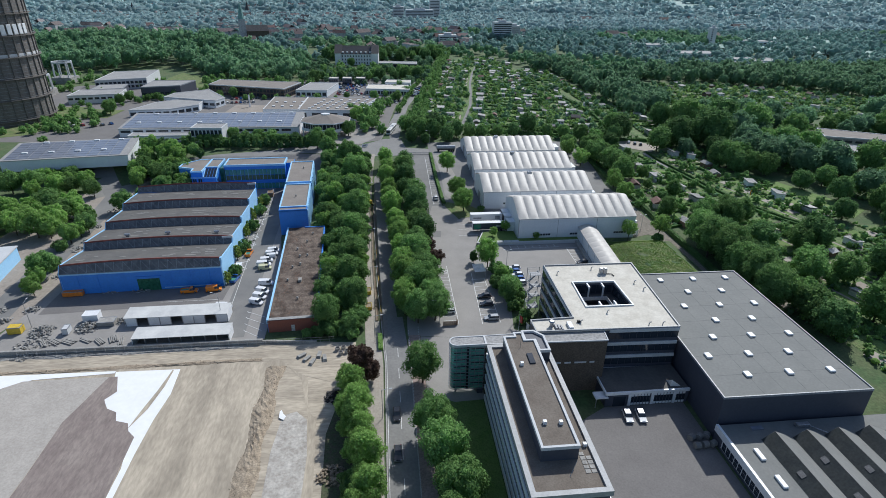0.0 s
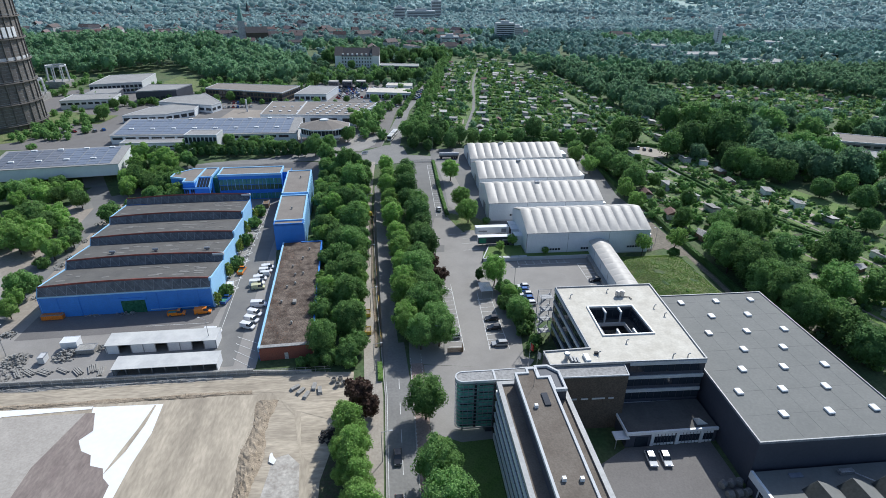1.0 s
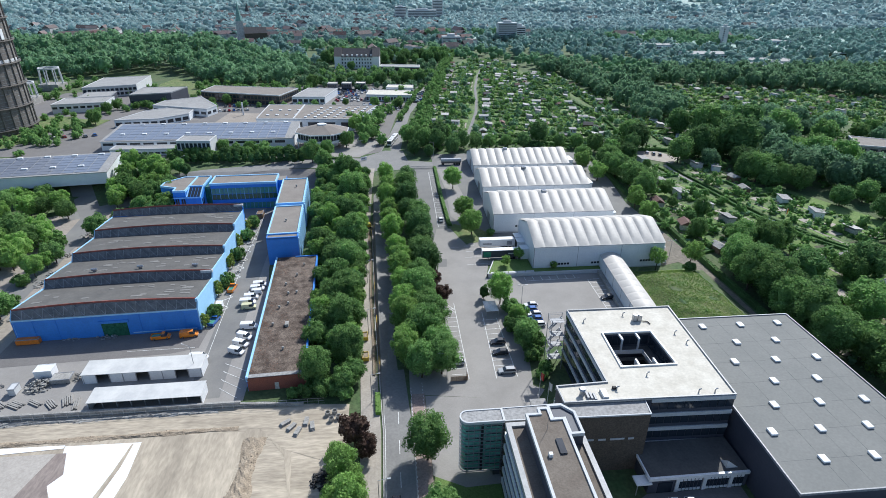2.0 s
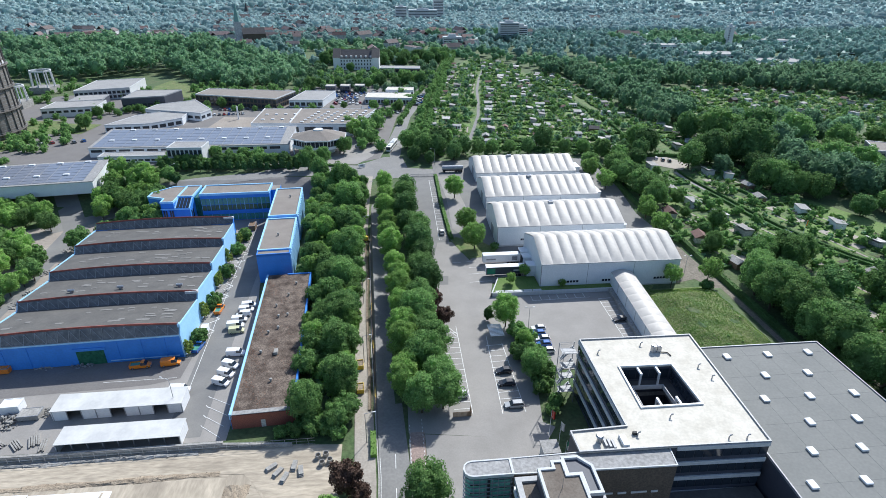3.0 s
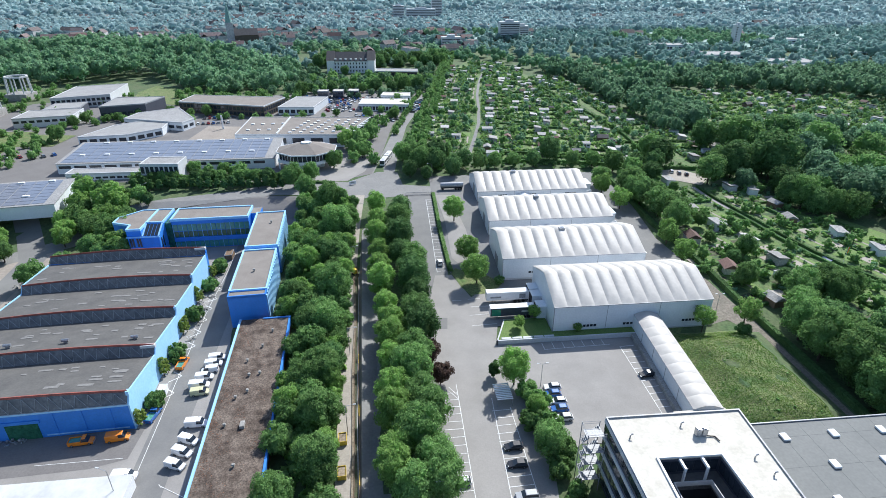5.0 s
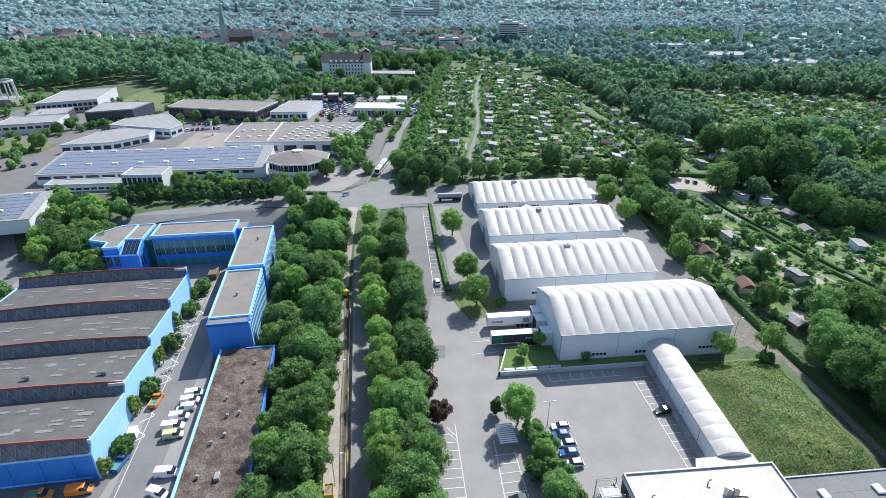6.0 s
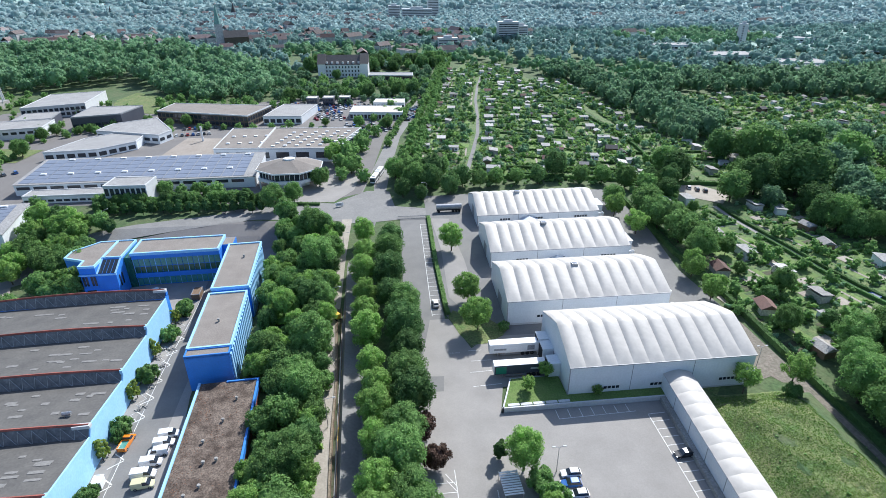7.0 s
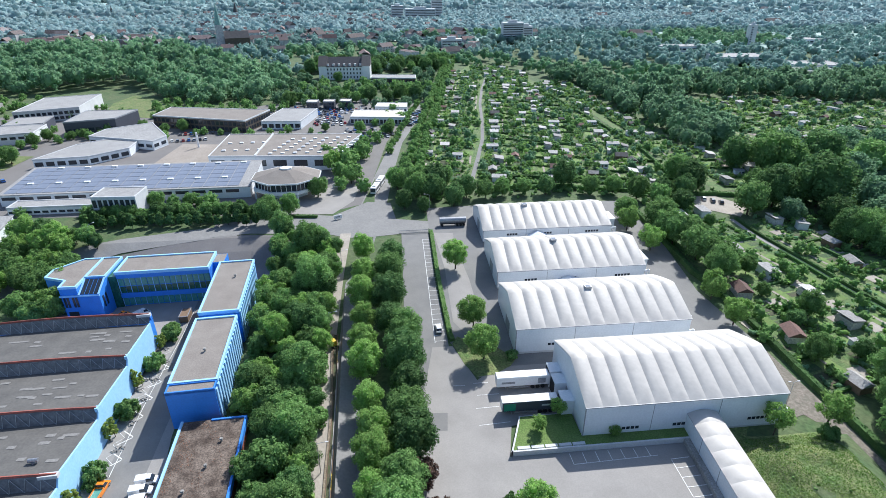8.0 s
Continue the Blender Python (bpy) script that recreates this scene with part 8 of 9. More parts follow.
def church(x, y, h, w, spire, spiremat):
    """A church whose west tower stands at x, y."""
    e = thing("church", "brown stone church with a tall pointed spire", "church", (x, y, BZ), 20)
    part("nave", boxes((w * 0.5, w * 4.0, -w * 0.8, w * 0.8, -1, h * 0.45)), M["dbrick"], e)
    bm = bmesh.new()
    profile(bm, [(-w * 0.9, h * 0.45), (w * 0.9, h * 0.45), (0, h * 0.72)], w * 0.5, w * 4.0)
    part("nave_roof", bm, M["roof_dark"], e)
    part("tower", boxes((-w * 0.5, w * 0.5, -w * 0.5, w * 0.5, -1, h)), M["wall_far"], e)
    bm = bmesh.new()
    n = 8
    base = [bm.verts.new((w * 0.54 * math.cos(math.pi * (2 * i + 1) / n), w * 0.54 * math.sin(math.pi * (2 * i + 1) / n), h)) for i in range(n)]
    tip = bm.verts.new((0, 0, h + spire))
    for i in range(n):
        bm.faces.new((base[i], base[(i + 1) % n], tip))
    part("spire", bm, M[spiremat], e)


church(-203, 902, 30, 9, 26, "copperspire"), church(-318, 1490, 12, 10, 20, "roof_dark"), church(-572, 1467, 9, 9, 20, "roof_dark")


def tower_block(x, y, w, d, h, label):
    e = thing("tower_block", label, "apartment block", (x, y, BZ))
    part("wall", boxes((-w / 2, w / 2, -d / 2, d / 2, -1, h)), M["lconcrete"], e)
    part("roof_house", boxes((-w / 5, w / 5, -d / 4, d / 4, h, h + 3)), M["lconcrete"], e)
    for r in range(int(h / 3)):
        part("balcony_band", boxes((-w / 2 + 1, w / 2 - 1 if w > 10 else 1 - w / 4, -d / 2 - 0.1, -d / 2 + 0.1, 3 * r + 1.2, 3 * r + 2.4)), M["glass"], e)


tower_block(193, 935, 30, 14, 26, "white slab apartment tower with balconies"), tower_block(215, 945, 18, 12, 20, "lower white apartment tower beside it")
tower_block(84, 1290, 60, 16, 26, "long white row of tower blocks"), tower_block(120, 1330, 22, 16, 44, "tall pale tower block far off"), tower_block(40, 1330, 24, 16, 30, "lower pale tower block far off")
tower_block(500, 850, 9, 9, 26, "slender white tower among trees"), tower_block(96, 850, 26, 12, 14, "brick apartment block by the street")
for x0, y0, w, d, h in ((372, 700, 60, 26, 6), (388, 600, 46, 22, 6), (350, 790, 60, 20, 7), (420, 640, 50, 30, 5), (560, 850, 50, 20, 6)):
    works("warehouse", "pale distant flat-roofed warehouse", [(x0, y0), (x0 + w, y0 - 4), (x0 + w, y0 + d), (x0, y0 + d + 4)], h, "pgreyroof", "panel", ((0.4, 0.7),), step=6)

works("long_hall", "long low flat-roofed hall among tall trees", [(266, 306), (302, 292), (310, 306), (276, 326)], 4.5, "gravelroof", "concrete", ((0.4, 0.7),), step=5)
works("terracotta_house", "terracotta-coloured block among tall trees", [(247, 270), (256, 264), (264, 276), (254, 284)], 6.5, "pgreyroof", "brick", ((0.2, 0.4), (0.6, 0.8)), step=3)
# the country beyond the town: too far to count
def hill(x, y):
    r, a = math.hypot(x, y), math.atan2(y, x)
    return 46 * smooth(2050, 3300, r) * (1 + 0.25 * math.sin(7 * a) + 0.2 * math.sin(17 * a + 1))


def far_country():
    rs = np.random.RandomState(207)
    rr, aa = [960, 1150, 1350, 1600, 1850, 2100, 2350, 2600, 2850, 3100, 3400], [radians(28 + 2.5 * i) for i in range(44)]
    verts = [(r * math.cos(a), r * math.sin(a), 5.4 + hill(r * math.cos(a), r * math.sin(a))) for r in rr for a in aa]
    n = len(aa)
    faces = [(j * n + i, j * n + i + 1, (j + 1) * n + i + 1, (j + 1) * n + i) for j in range(len(rr) - 1) for i in range(n - 1)]
    faces = [f[::-1] for f in faces]
    # farfield puts haze into the ground colour
    tagged(from_arrays("far_fields", verts, faces, M["farfield"]), "fields and streets of the distant town, paled for haze", "ground", kind="structure")
    spots, homes = [], []
    for i in range(4200):
        r, a = 1560 + 1800 * rs.uniform() ** 1.25, radians(rs.uniform(36, 126))
        x, y = r * math.cos(a), r * math.sin(a)
        town = math.exp(-((x + 330) / 330) ** 2 - ((y - 1820) / 260) ** 2)
        clump = math.sin(x / 95 + 2 * math.sin(y / 210)) + math.sin(y / 120 + 1.5 * math.sin(x / 160))
        if rs.uniform() < 0.85 * town + (0.12 if clump < -0.3 else 0.03):
            homes.append((x, y))
        elif clump > -1.1 or rs.uniform() < 0.35:
            spots.append((x, y, 1.2 + 1.3 * rs.uniform(), 6.28 * rs.uniform(), 4.6 + hill(x, y)))
    for i in range(420):
        x, y = rs.uniform(-620, 130), rs.uniform(770, 1450)
        if math.sin(x / 60 + math.sin(y / 90)) + math.sin(y / 70) > -0.5:
            homes.append((x, y))
    # leaf_dist again: haze carried by the leaf colour
    massed("far_woods", "haze-paled woods and tree rows far off", "leaf_dist", spots, CROWN_D, "trees")
    bw, br = [], []
    fw, fr = [], []
    for x, y in homes:
        w, d, h, t = rs.uniform(5, 14), rs.uniform(4, 6), rs.uniform(5, 11), rs.choice((0.2, 0.5, 1.75, 2.0)) + rs.uniform(-0.1, 0.1)
        z, c, s = 4.0 + hill(x, y), math.cos(t), math.sin(t)
        at = lambda u, v, q: (x + u * c - v * s, y + u * s + v * c, z + q)
        k = len(bw)
        bw += [at(u, v, q) for q in (0, h) for u, v in ((-w, -d), (w, -d), (w, d), (-w, d))]
        fw += [(k, k + 1, k + 5, k + 4), (k + 1, k + 2, k + 6, k + 5), (k + 2, k + 3, k + 7, k + 6), (k + 3, k, k + 4, k + 7), (k + 4, k + 5, k + 6, k + 7)]
        k, e = len(br), (rs.uniform(3, 5) if rs.uniform() < 0.75 else 0.5)
        br += [at(-w - 0.4, -d - 0.5, h - 0.1), at(w + 0.4, -d - 0.5, h - 0.1), at(w + 0.4, 0, h + e), at(-w - 0.4, 0, h + e), at(w + 0.4, d + 0.5, h - 0.1), at(-w - 0.4, d + 0.5, h - 0.1)]
        fr += [(k, k + 1, k + 2, k + 3), (k + 3, k + 2, k + 4, k + 5)]
    tagged(mesh_np("town_walls", bw, fw, M["wall_town"]), "pale walls of countless town houses", "houses", kind="stuff")
    tagged(mesh_np("town_roofs", br, fr, M["roof_town"]), "red and grey roofs of countless town houses", "houses", kind="stuff")


CROWN_D = [crown_arrays(135 + i, 11.0, 10.0, 3, 24, 1.5, 2, 0.1, 0.88) for i in range(4)]
far_country()


# hills that close the view, with haze blue as their base colour
def backdrop():
    n, verts = 60, []
    for i in range(n + 1):
        a = radians(24 + 132 * i / n)
        x, y = 3420 * math.cos(a), 3420 * math.sin(a)
        verts += [(x, y, -20), (x, y, 118 + 14 * math.sin(5 * a) + 9 * math.sin(13 * a))]
    return tagged(from_arrays("backdrop", verts, [(2 * i, 2 * i + 1, 2 * i + 3, 2 * i + 2) for i in range(n)], M["hills"]), "wooded hills on the horizon, coloured blue for haze", "backdrop", kind="structure")


backdrop()

# ---- road paint ----
def paint_lines(name, label, rows, width=0.14, rise=0.17):
    """Thin painted lines on the ground; rows of x0, y0, x1, y1."""
    V, Q = [], []
    for x0, y0, x1, y1 in rows:
        n = max(1, int(math.hypot(x1 - x0, y1 - y0) / 6))
        d = Vector((x1 - x0, y1 - y0)).normalized()
        ox, oy = -d.y * width / 2, d.x * width / 2
        for i in range(n):
            a, b = (x0 + (x1 - x0) * i / n, y0 + (y1 - y0) * i / n), (x0 + (x1 - x0) * (i + 1) / n, y0 + (y1 - y0) * (i + 1) / n)
            k = len(V)
            for (x, y), s in ((a, -1), (b, -1), (b, 1), (a, 1)):
                V.append((x + s * ox, y + s * oy, lie(x, y) + rise))
            Q.append((k, k + 1, k + 2, k + 3))
    return tagged(mesh_np(name, V, Q, M["mark"]), label, "road marking", kind="structure")


paint_lines("lane_dashes", "worn white dashed centre line of the street", [(1.7, 78 + 9 * i, 1.7, 82 + 9 * i) for i in range(6)] + [(-0.6 - 0.05 * i, 152 + 10 * i, -0.7 - 0.05 * i, 156 + 10 * i) for i in range(14)])
paint_lines("street_edge", "white edge line of the street", [(-1.3, 70, -1.4, 121), (-1.4, 121, -3.6, 165), (-3.6, 165, -4.8, 200)], 0.12)
paint_lines("cycle_line", "dotted white cycle lane line", [(5.1, 100 + 1.2 * i, 5.1, 100.6 + 1.2 * i) for i in range(30)] + [(8.0, 116 + 1.2 * i, 8.0, 116.6 + 1.2 * i) for i in range(18)], 0.12, 0.2)
paint_lines("bay_lines", "white bay lines beside the street trees", [(20.3, 137.5, 20.6, 174.5)] + [(16.0, 139.5 + 2.45 * i, 20.4, 139.5 + 2.45 * i) for i in range(14)] + [(18.6, 173.6, 20.5, 170.5), (18.6, 172.0, 20.4, 169.2)], 0.16)
paint_lines("bay_lines", "white bay lines of the middle parking row", [(27.4, 137, 28.7, 168.5), (33.0, 137.2, 32.6, 165)] + [(27.6 + 0.04 * i, 139.6 + 2.45 * i, 32.9, 139.8 + 2.45 * i) for i in range(11)], 0.17)
paint_lines("bay_lines", "white bay lines beside the walkway", [(68.2, 153, 68.4, 185.7)] + [(68.3, 154 + 2.45 * i, 72.6, 154.2 + 2.45 * i) for i in range(14)], 0.17)
paint_lines("bay_lines", "white bay lines along the terrace wall", [(46.9, 186.6, 66, 187.2)] + [(47 + 2.9 * i, 186.6 + 0.1 * i, 46.9 + 2.9 * i, 189.6) for i in range(7)], 0.15)
paint_lines("bay_lines", "white bay lines along the service road", [(21.5, 291.5, 20.9, 230.8)] + [(21.0 + 0.01 * i, 231.5 + 2.5 * i, 24.1, 231.5 + 2.5 * i) for i in range(25)], 0.15)
paint_lines("dock_lines", "white lorry dock lines", [(28.5, 199.8, 36, 200.2), (28.6, 205.2, 34.4, 205.4), (29.5, 209.6, 35, 209.6), (29.2, 213.9, 33, 213.9), (24, 213.5, 27, 213.3)], 0.15)
paint_lines("yard_lines", "white slanted bay lines in the works yard", [(-43.4 + 0.35 * i, 149.4 - 3.4 * i, -37.6, 146.0 - 3.5 * i) for i in range(4)] + [(-43.9 + 0.35 * i, 149.9 - 3.4 * i, -43.1 + 0.35 * i, 149.0 - 3.4 * i) for i in range(4)], 0.15)
zig = [(-52.2 - 1.9 * (i % 2) - 0.045 * i * 1.9, 197 + 2.9 * i * 0.66) for i in range(24)]
paint_lines("zigzag_line", "white zigzag line along the shed", [(*zig[i], *zig[i + 1]) for i in range(23)], 0.09)
paint_lines("yard_edge", "long pale line along the yard drive", [(-49.4, 152, -51.4, 196), (-51.4, 196, -54, 262), (-72, 157.5, -54, 157.8)], 0.13)
sheet("asphalt_patch", [(15.0, 199), (21, 199), (21.6, 204.5), (15.2, 205)], "asphalt", 0.15, "darker repaired asphalt patch", "road patch")
kerb = thing("kerb", "pale concrete kerb along the street", "kerb")
for pth, nm in (([(-1.75, 70), (-1.85, 121), (-4.1, 165), (-5.1, 200), (-5.9, 230)], "kerb_west"), ([(4.95, 70), (4.95, 131)], "kerb_east")):
    V, Q = [], []
    for (x0, y0), (x1, y1) in zip(pth, pth[1:]):
        k = len(V)
        for x, y in ((x0, y0), (x1, y1)):
            z = lie(x, y)
            V += [(x - 0.12, y, z), (x + 0.12, y, z), (x + 0.12, y, z + 0.24), (x - 0.12, y, z + 0.24)]
        Q += [(k + 3, k + 2, k + 6, k + 7), (k + 1, k + 5, k + 6, k + 2), (k, k + 3, k + 7, k + 4)]
    mesh_np("kerb_stone", V, Q, M["kerb"], kerb)


# ---- vehicles ----
def frustum(bm, x, y0, y1, z0, x2, y2, y3, z1):
    a = [bm.verts.new(p) for p in ((-x, y0, z0), (x, y0, z0), (x, y1, z0), (-x, y1, z0))]
    b = [bm.verts.new(p) for p in ((-x2, y2, z1), (x2, y2, z1), (x2, y3, z1), (-x2, y3, z1))]
    bm.faces.new(a[::-1]), bm.faces.new(b)
    for i in range(4):
        bm.faces.new((a[i], a[(i + 1) % 4], b[(i + 1) % 4], b[i]))
    return bm


def car(name, label, colour, kind="hatch", category="car"):
    """A vehicle, nose towards +y: lower body, glazed cabin, roof, wheels, lamps."""
    e = thing(name, label, category)
    p = PAINT[colour]
    L, Wd, belt, top = {"hatch": (4.3, 0.88, 0.92, 1.48), "estate": (4.7, 0.9, 0.92, 1.5), "van": (4.9, 0.96, 1.15, 1.95), "small_van": (4.4, 0.9, 1.05, 1.82), "pickup": (5.2, 0.95, 1.0, 1.85)}[kind]
    h = L / 2
    bm = bmesh.new()
    profile(bm, [(-h, 0.35), (-h + 0.1, 0.25), (h - 0.15, 0.25), (h, 0.4), (h - 0.06, 0.68), (h - 0.95, belt - 0.08), (h - 1.15, belt), (-h + 0.05, belt), (-h, 0.7)], -Wd, Wd)
    bmesh.ops.bevel(bm, geom=bm.edges[:], offset=0.06, segments=1, affect="EDGES")
    part("body", bm, p, e)
    if kind == "hatch":
        cab = (-h + 0.15, h - 1.15, -h + 0.65, h - 1.95)
    elif kind == "estate":
        cab = (-h + 0.1, h - 1.2, -h + 0.45, h - 2.0)
    elif kind == "pickup":
        cab = (0.2, h - 0.95, 0.35, h - 1.5)
    else:
        cab = (h - 2.2, h - 0.75, h - 2.15, h - 1.35)
    part("cabin_glass", frustum(bmesh.new(), Wd - 0.05, cab[0], cab[1], belt - 0.02, Wd - 0.2, cab[2], cab[3], top - 0.04), M["glass"], e)
    part("roof", frustum(bmesh.new(), Wd - 0.19, cab[2] - 0.03, cab[3] + 0.06, top - 0.05, Wd - 0.26, cab[2] + 0.1, cab[3] - 0.08, top + 0.02), p, e)
    if kind in ("van", "small_van"):
        part("load_box", boxes((-Wd + 0.04, Wd - 0.04, -h + 0.04, h - 2.15, belt - 0.05, top), bevel=0.07), p, e)
        part("rear_window", boxes((-Wd + 0.2, Wd - 0.2, -h, -h + 0.06, belt + 0.1, top - 0.25)), M["glass"], e)
    if kind == "pickup":
        part("load_bed", boxes((-Wd + 0.12, Wd - 0.12, -h + 0.12, 0.1, belt, belt + 0.03)), M["gglass"], e, "green load bed liner")
        part("bed_rail", ring(bmesh.new(), [(-Wd, -h), (Wd, -h), (Wd, 0.15), (-Wd, 0.15)], 0.08, belt, belt + 0.32), p, e)
    wheel = part("wheel", tube(bmesh.new(), (-0.11, 0, 0), (0.11, 0, 0), 0.33, n=14), M["black"], e)
    rim = part("rim", tube(bmesh.new(), (-0.12, 0, 0), (0.12, 0, 0), 0.19, n=10), M["steel"], wheel)
    spots4 = [(sx * (Wd - 0.1), sy, 0.33) for sx in (-1, 1) for sy in (h - 0.85, -h + 0.8)]
    wheel.location = spots4[0]
    for q in spots4[1:]:
        w2 = again(wheel, *q)
        r2 = new("rim", rim.data)
        r2.parent = w2
    for sx in (-1, 1):
        part("headlight", boxes((sx * 0.62 - 0.18, sx * 0.62 + 0.18, h - 0.1, h - 0.02, 0.55, 0.7)), M["steel"], e)
        part("tail_light", boxes((sx * 0.68 - 0.1, sx * 0.68 + 0.1, -h - 0.01, -h + 0.06, 0.62, 0.85)), PAINT["red"], e)
    part("bumper", boxes((-Wd + 0.05, Wd - 0.05, h - 0.12, h + 0.03, 0.3, 0.5)), M["seam"], e)
    return e


CARS = {(c, k): car("parked_car" if k in ("hatch", "estate") else ("delivery_van" if k != "pickup" else "pickup_truck"), lb, c, k, cat) for c, k, lb, cat in (
    ("white", "hatch", "white parked hatchback car", "car"), ("black", "hatch", "black parked hatchback car", "car"), ("silver", "estate", "silver parked estate car", "car"),
    ("blue", "hatch", "dark blue parked car", "car"), ("red", "hatch", "red parked hatchback car", "car"), ("grey", "estate", "dark grey parked estate car", "car"),
    ("white", "van", "white panel delivery van parked", "van"), ("white", "small_van", "small white delivery van parked", "van"), ("orange", "pickup", "orange municipal pickup with green bed", "pickup"),
    ("orange", "van", "orange municipal panel van parked", "van"), ("cream", "small_van", "cream camper van with rounded body", "van"), ("blue", "pickup", "small blue flatbed truck", "pickup"))}


def far_car(colour, label):
    """A car for the distant yards, with its main parts alone."""
    e = thing("parked_car", label, "car")
    bm = bmesh.new()
    profile(bm, [(-2.15, 0.3), (2.1, 0.3), (2.1, 0.65), (1.2, 0.9), (-2.15, 0.9)], -0.88, 0.88)
    part("body", bm, PAINT[colour], e)
    part("cabin_glass", frustum(bmesh.new(), 0.83, -2.0, 1.0, 0.88, 0.68, -1.5, 0.2, 1.42), M["glass"], e)
    part("roof", frustum(bmesh.new(), 0.69, -1.53, 0.26, 1.4, 0.62, -1.4, 0.15, 1.5), PAINT[colour], e)
    for x in (-0.8, 0.8):
        for y in (-1.35, 1.3):
            part("wheel", tube(bmesh.new(), (x - 0.1, y, 0.33), (x + 0.1, y, 0.33), 0.33, n=8), M["black"], e)
    return e


FAR_CARS = [far_car(c, f"{c} car parked in a distant yard") for c in ("white", "black", "silver", "blue", "red", "grey")]


def park_far(i, x, y, turn, group):
    return put(FAR_CARS[i % 6], x, y, 1.0, turn, group, "", lie(x, y) + 0.045)


def park(colour, kind, x, y, turn, group="", z=None, label=""):
    return put(CARS[(colour, kind)], x, y, 1.0, turn, group, label, (lie(x, y) + 0.13) if z is None else z)


for i, (x, y, c, k) in enumerate(((44.6, 170.6, "white", "hatch"), (43.9, 168.1, "blue", "hatch"), (44.5, 165.4, "white", "hatch"), (44.2, 162.8, "blue", "hatch"), (44.3, 159.8, "white", "hatch"))):
    park(c, k, x, y, 88, "cars in the car park")
park("black", "hatch", 30.6, 152.2, 92, "cars in the car park"), park("black", "hatch", 30.4, 147.3, 88, "cars in the car park"), park("silver", "estate", 30.6, 139.3, 90, "cars in the car park")
park("white", "hatch", 17.9, 144.0, 90, "cars in the car park"), park("black", "hatch", 70.6, 173.0, 94, "cars in the car park")
park("white", "hatch", 55.1, 95.0, 174, "cars in the office yard", label="white car parked before the office entrance"), park("white", "hatch", 58.3, 94.8, 174, "cars in the office yard", label="white car parked before the office entrance")
park("black", "hatch", 0.7, 100.5, 180, "cars on the street"), park("black", "hatch", 0.6, 88.5, 180, "cars on the street")
park("white", "hatch", 22.4, 236.6, 2, "", label="white car on the service road")
VG = "vans along the annex"
for x, y, k, t in ((-42.6, 191.2, "small_van", -84), (-42.9, 188.6, "small_van", -84), (-43.3, 186.0, "small_van", 96), (-43.8, 183.2, "small_van", -86), (-44.2, 180.0, "van", -86), (-41.2, 161.2, "small_van", -112), (-41.5, 157.7, "small_van", -112), (-41.9, 154.2, "small_van", -112)):
    park("white", k, x, y, t, VG)
park("cream", "small_van", -43.3, 177.3, -84, VG), park("white", "van", -41.0, 166.3, -90, VG)
park("orange", "pickup", -51.3, 189.6, -4), park("orange", "van", -57.2, 163.6, -82), park("orange", "pickup", -64.8, 163.2, -84), park("blue", "pickup", -52.0, 170.2, -10), park("white", "van", -51.3, 152.2, -92)
for x, y, c, k in ((-82.5, 256.2, "orange", "van"), (-78.4, 258.4, "orange", "pickup"), (-75.4, 259.6, "orange", "pickup"), (-69.6, 260.4, "white", "van"), (-93.5, 256.5, "silver", "estate")):
    park(c, k, x, y, -40, "cars before the blue offices")
for i, (x, y) in enumerate(((152.6, 327.5), (155.4, 324.9), (158.2, 322.6))):
    park(("white", "grey", "black")[i], "hatch" if i != 1 else "estate", x, y, -20, "cars at the gardens")
n = 0
for poly, ang in (([(-38, 470), (-18, 468), (-16, 490), (-38, 512)], 10), ([(24, 455), (31, 470), (36, 500), (28, 512), (24, 490)], 80), ([(-62, 510), (-10, 500), (0, 512), (0, 518), (-60, 530)], 10), ([(-18, 440), (12, 434), (20, 452), (-16, 462)], 12)):
    for x, y, a, b in scatter(poly, 5.2, 101 + n, 0.2):
        park_far(int(a * 60), x, y, ang + 180 * (b > 0.5), "cars at the dealer's yard")
        n += 1
for i in range(14):
    park_far(i * 5, -118 + 3.1 * (i % 7), 442 + 12 * (i // 7) + 0.5 * i, 20, "cars in the business park")
for i in range(6):
    park_far(i * 4 + i // 3, -196 + 4 * i, 372 + 3.0 * (i % 3), 40, "cars in the business park")


def trailer(label, x, y, side, bars):
    """A box semi-trailer, tail towards the dock at +x."""
    e = thing("semi_trailer", label, "trailer", (x, y, lie(x, y) + 0.15))
    part("box_body", boxes((0, 13.5, -1.27, 1.27, 1.15, 3.95), bevel=0.05), M["white"], e)
    part("side_skin", boxes((0.05, 13.45, -1.285, -1.26, 1.2, 3.88)), side, e)
    for k, (x0, x1, z0, z1, m) in enumerate(bars):
        part("sign_bar", boxes((x0, x1, -1.30, -1.284, z0, z1)), m, e)
    part("chassis", boxes((0.4, 13.3, -0.5, 0.5, 0.85, 1.15)), M["black"], e)
    wheel = part("wheel", tube(bmesh.new(), (0, -0.16, 0), (0, 0.16, 0), 0.5, n=14), M["black"], e)
    k = 0
    for wx in (9.2, 10.5, 11.8):
        for wy in (-1.08, 1.08):
            if k == 0:
                wheel.location = (wx, wy, 0.5)
            else:
                again(wheel, wx, wy, 0.5)
            k += 1
    for wy in (-0.8, 0.8):
        part("landing_leg", boxes((2.3, 2.45, wy - 0.08, wy + 0.08, 0, 1.1)), M["steel"], e)
    part("side_guard", boxes((3.0, 8.5, -1.24, -1.18, 0.5, 0.95)), M["steel"], e)
    return e


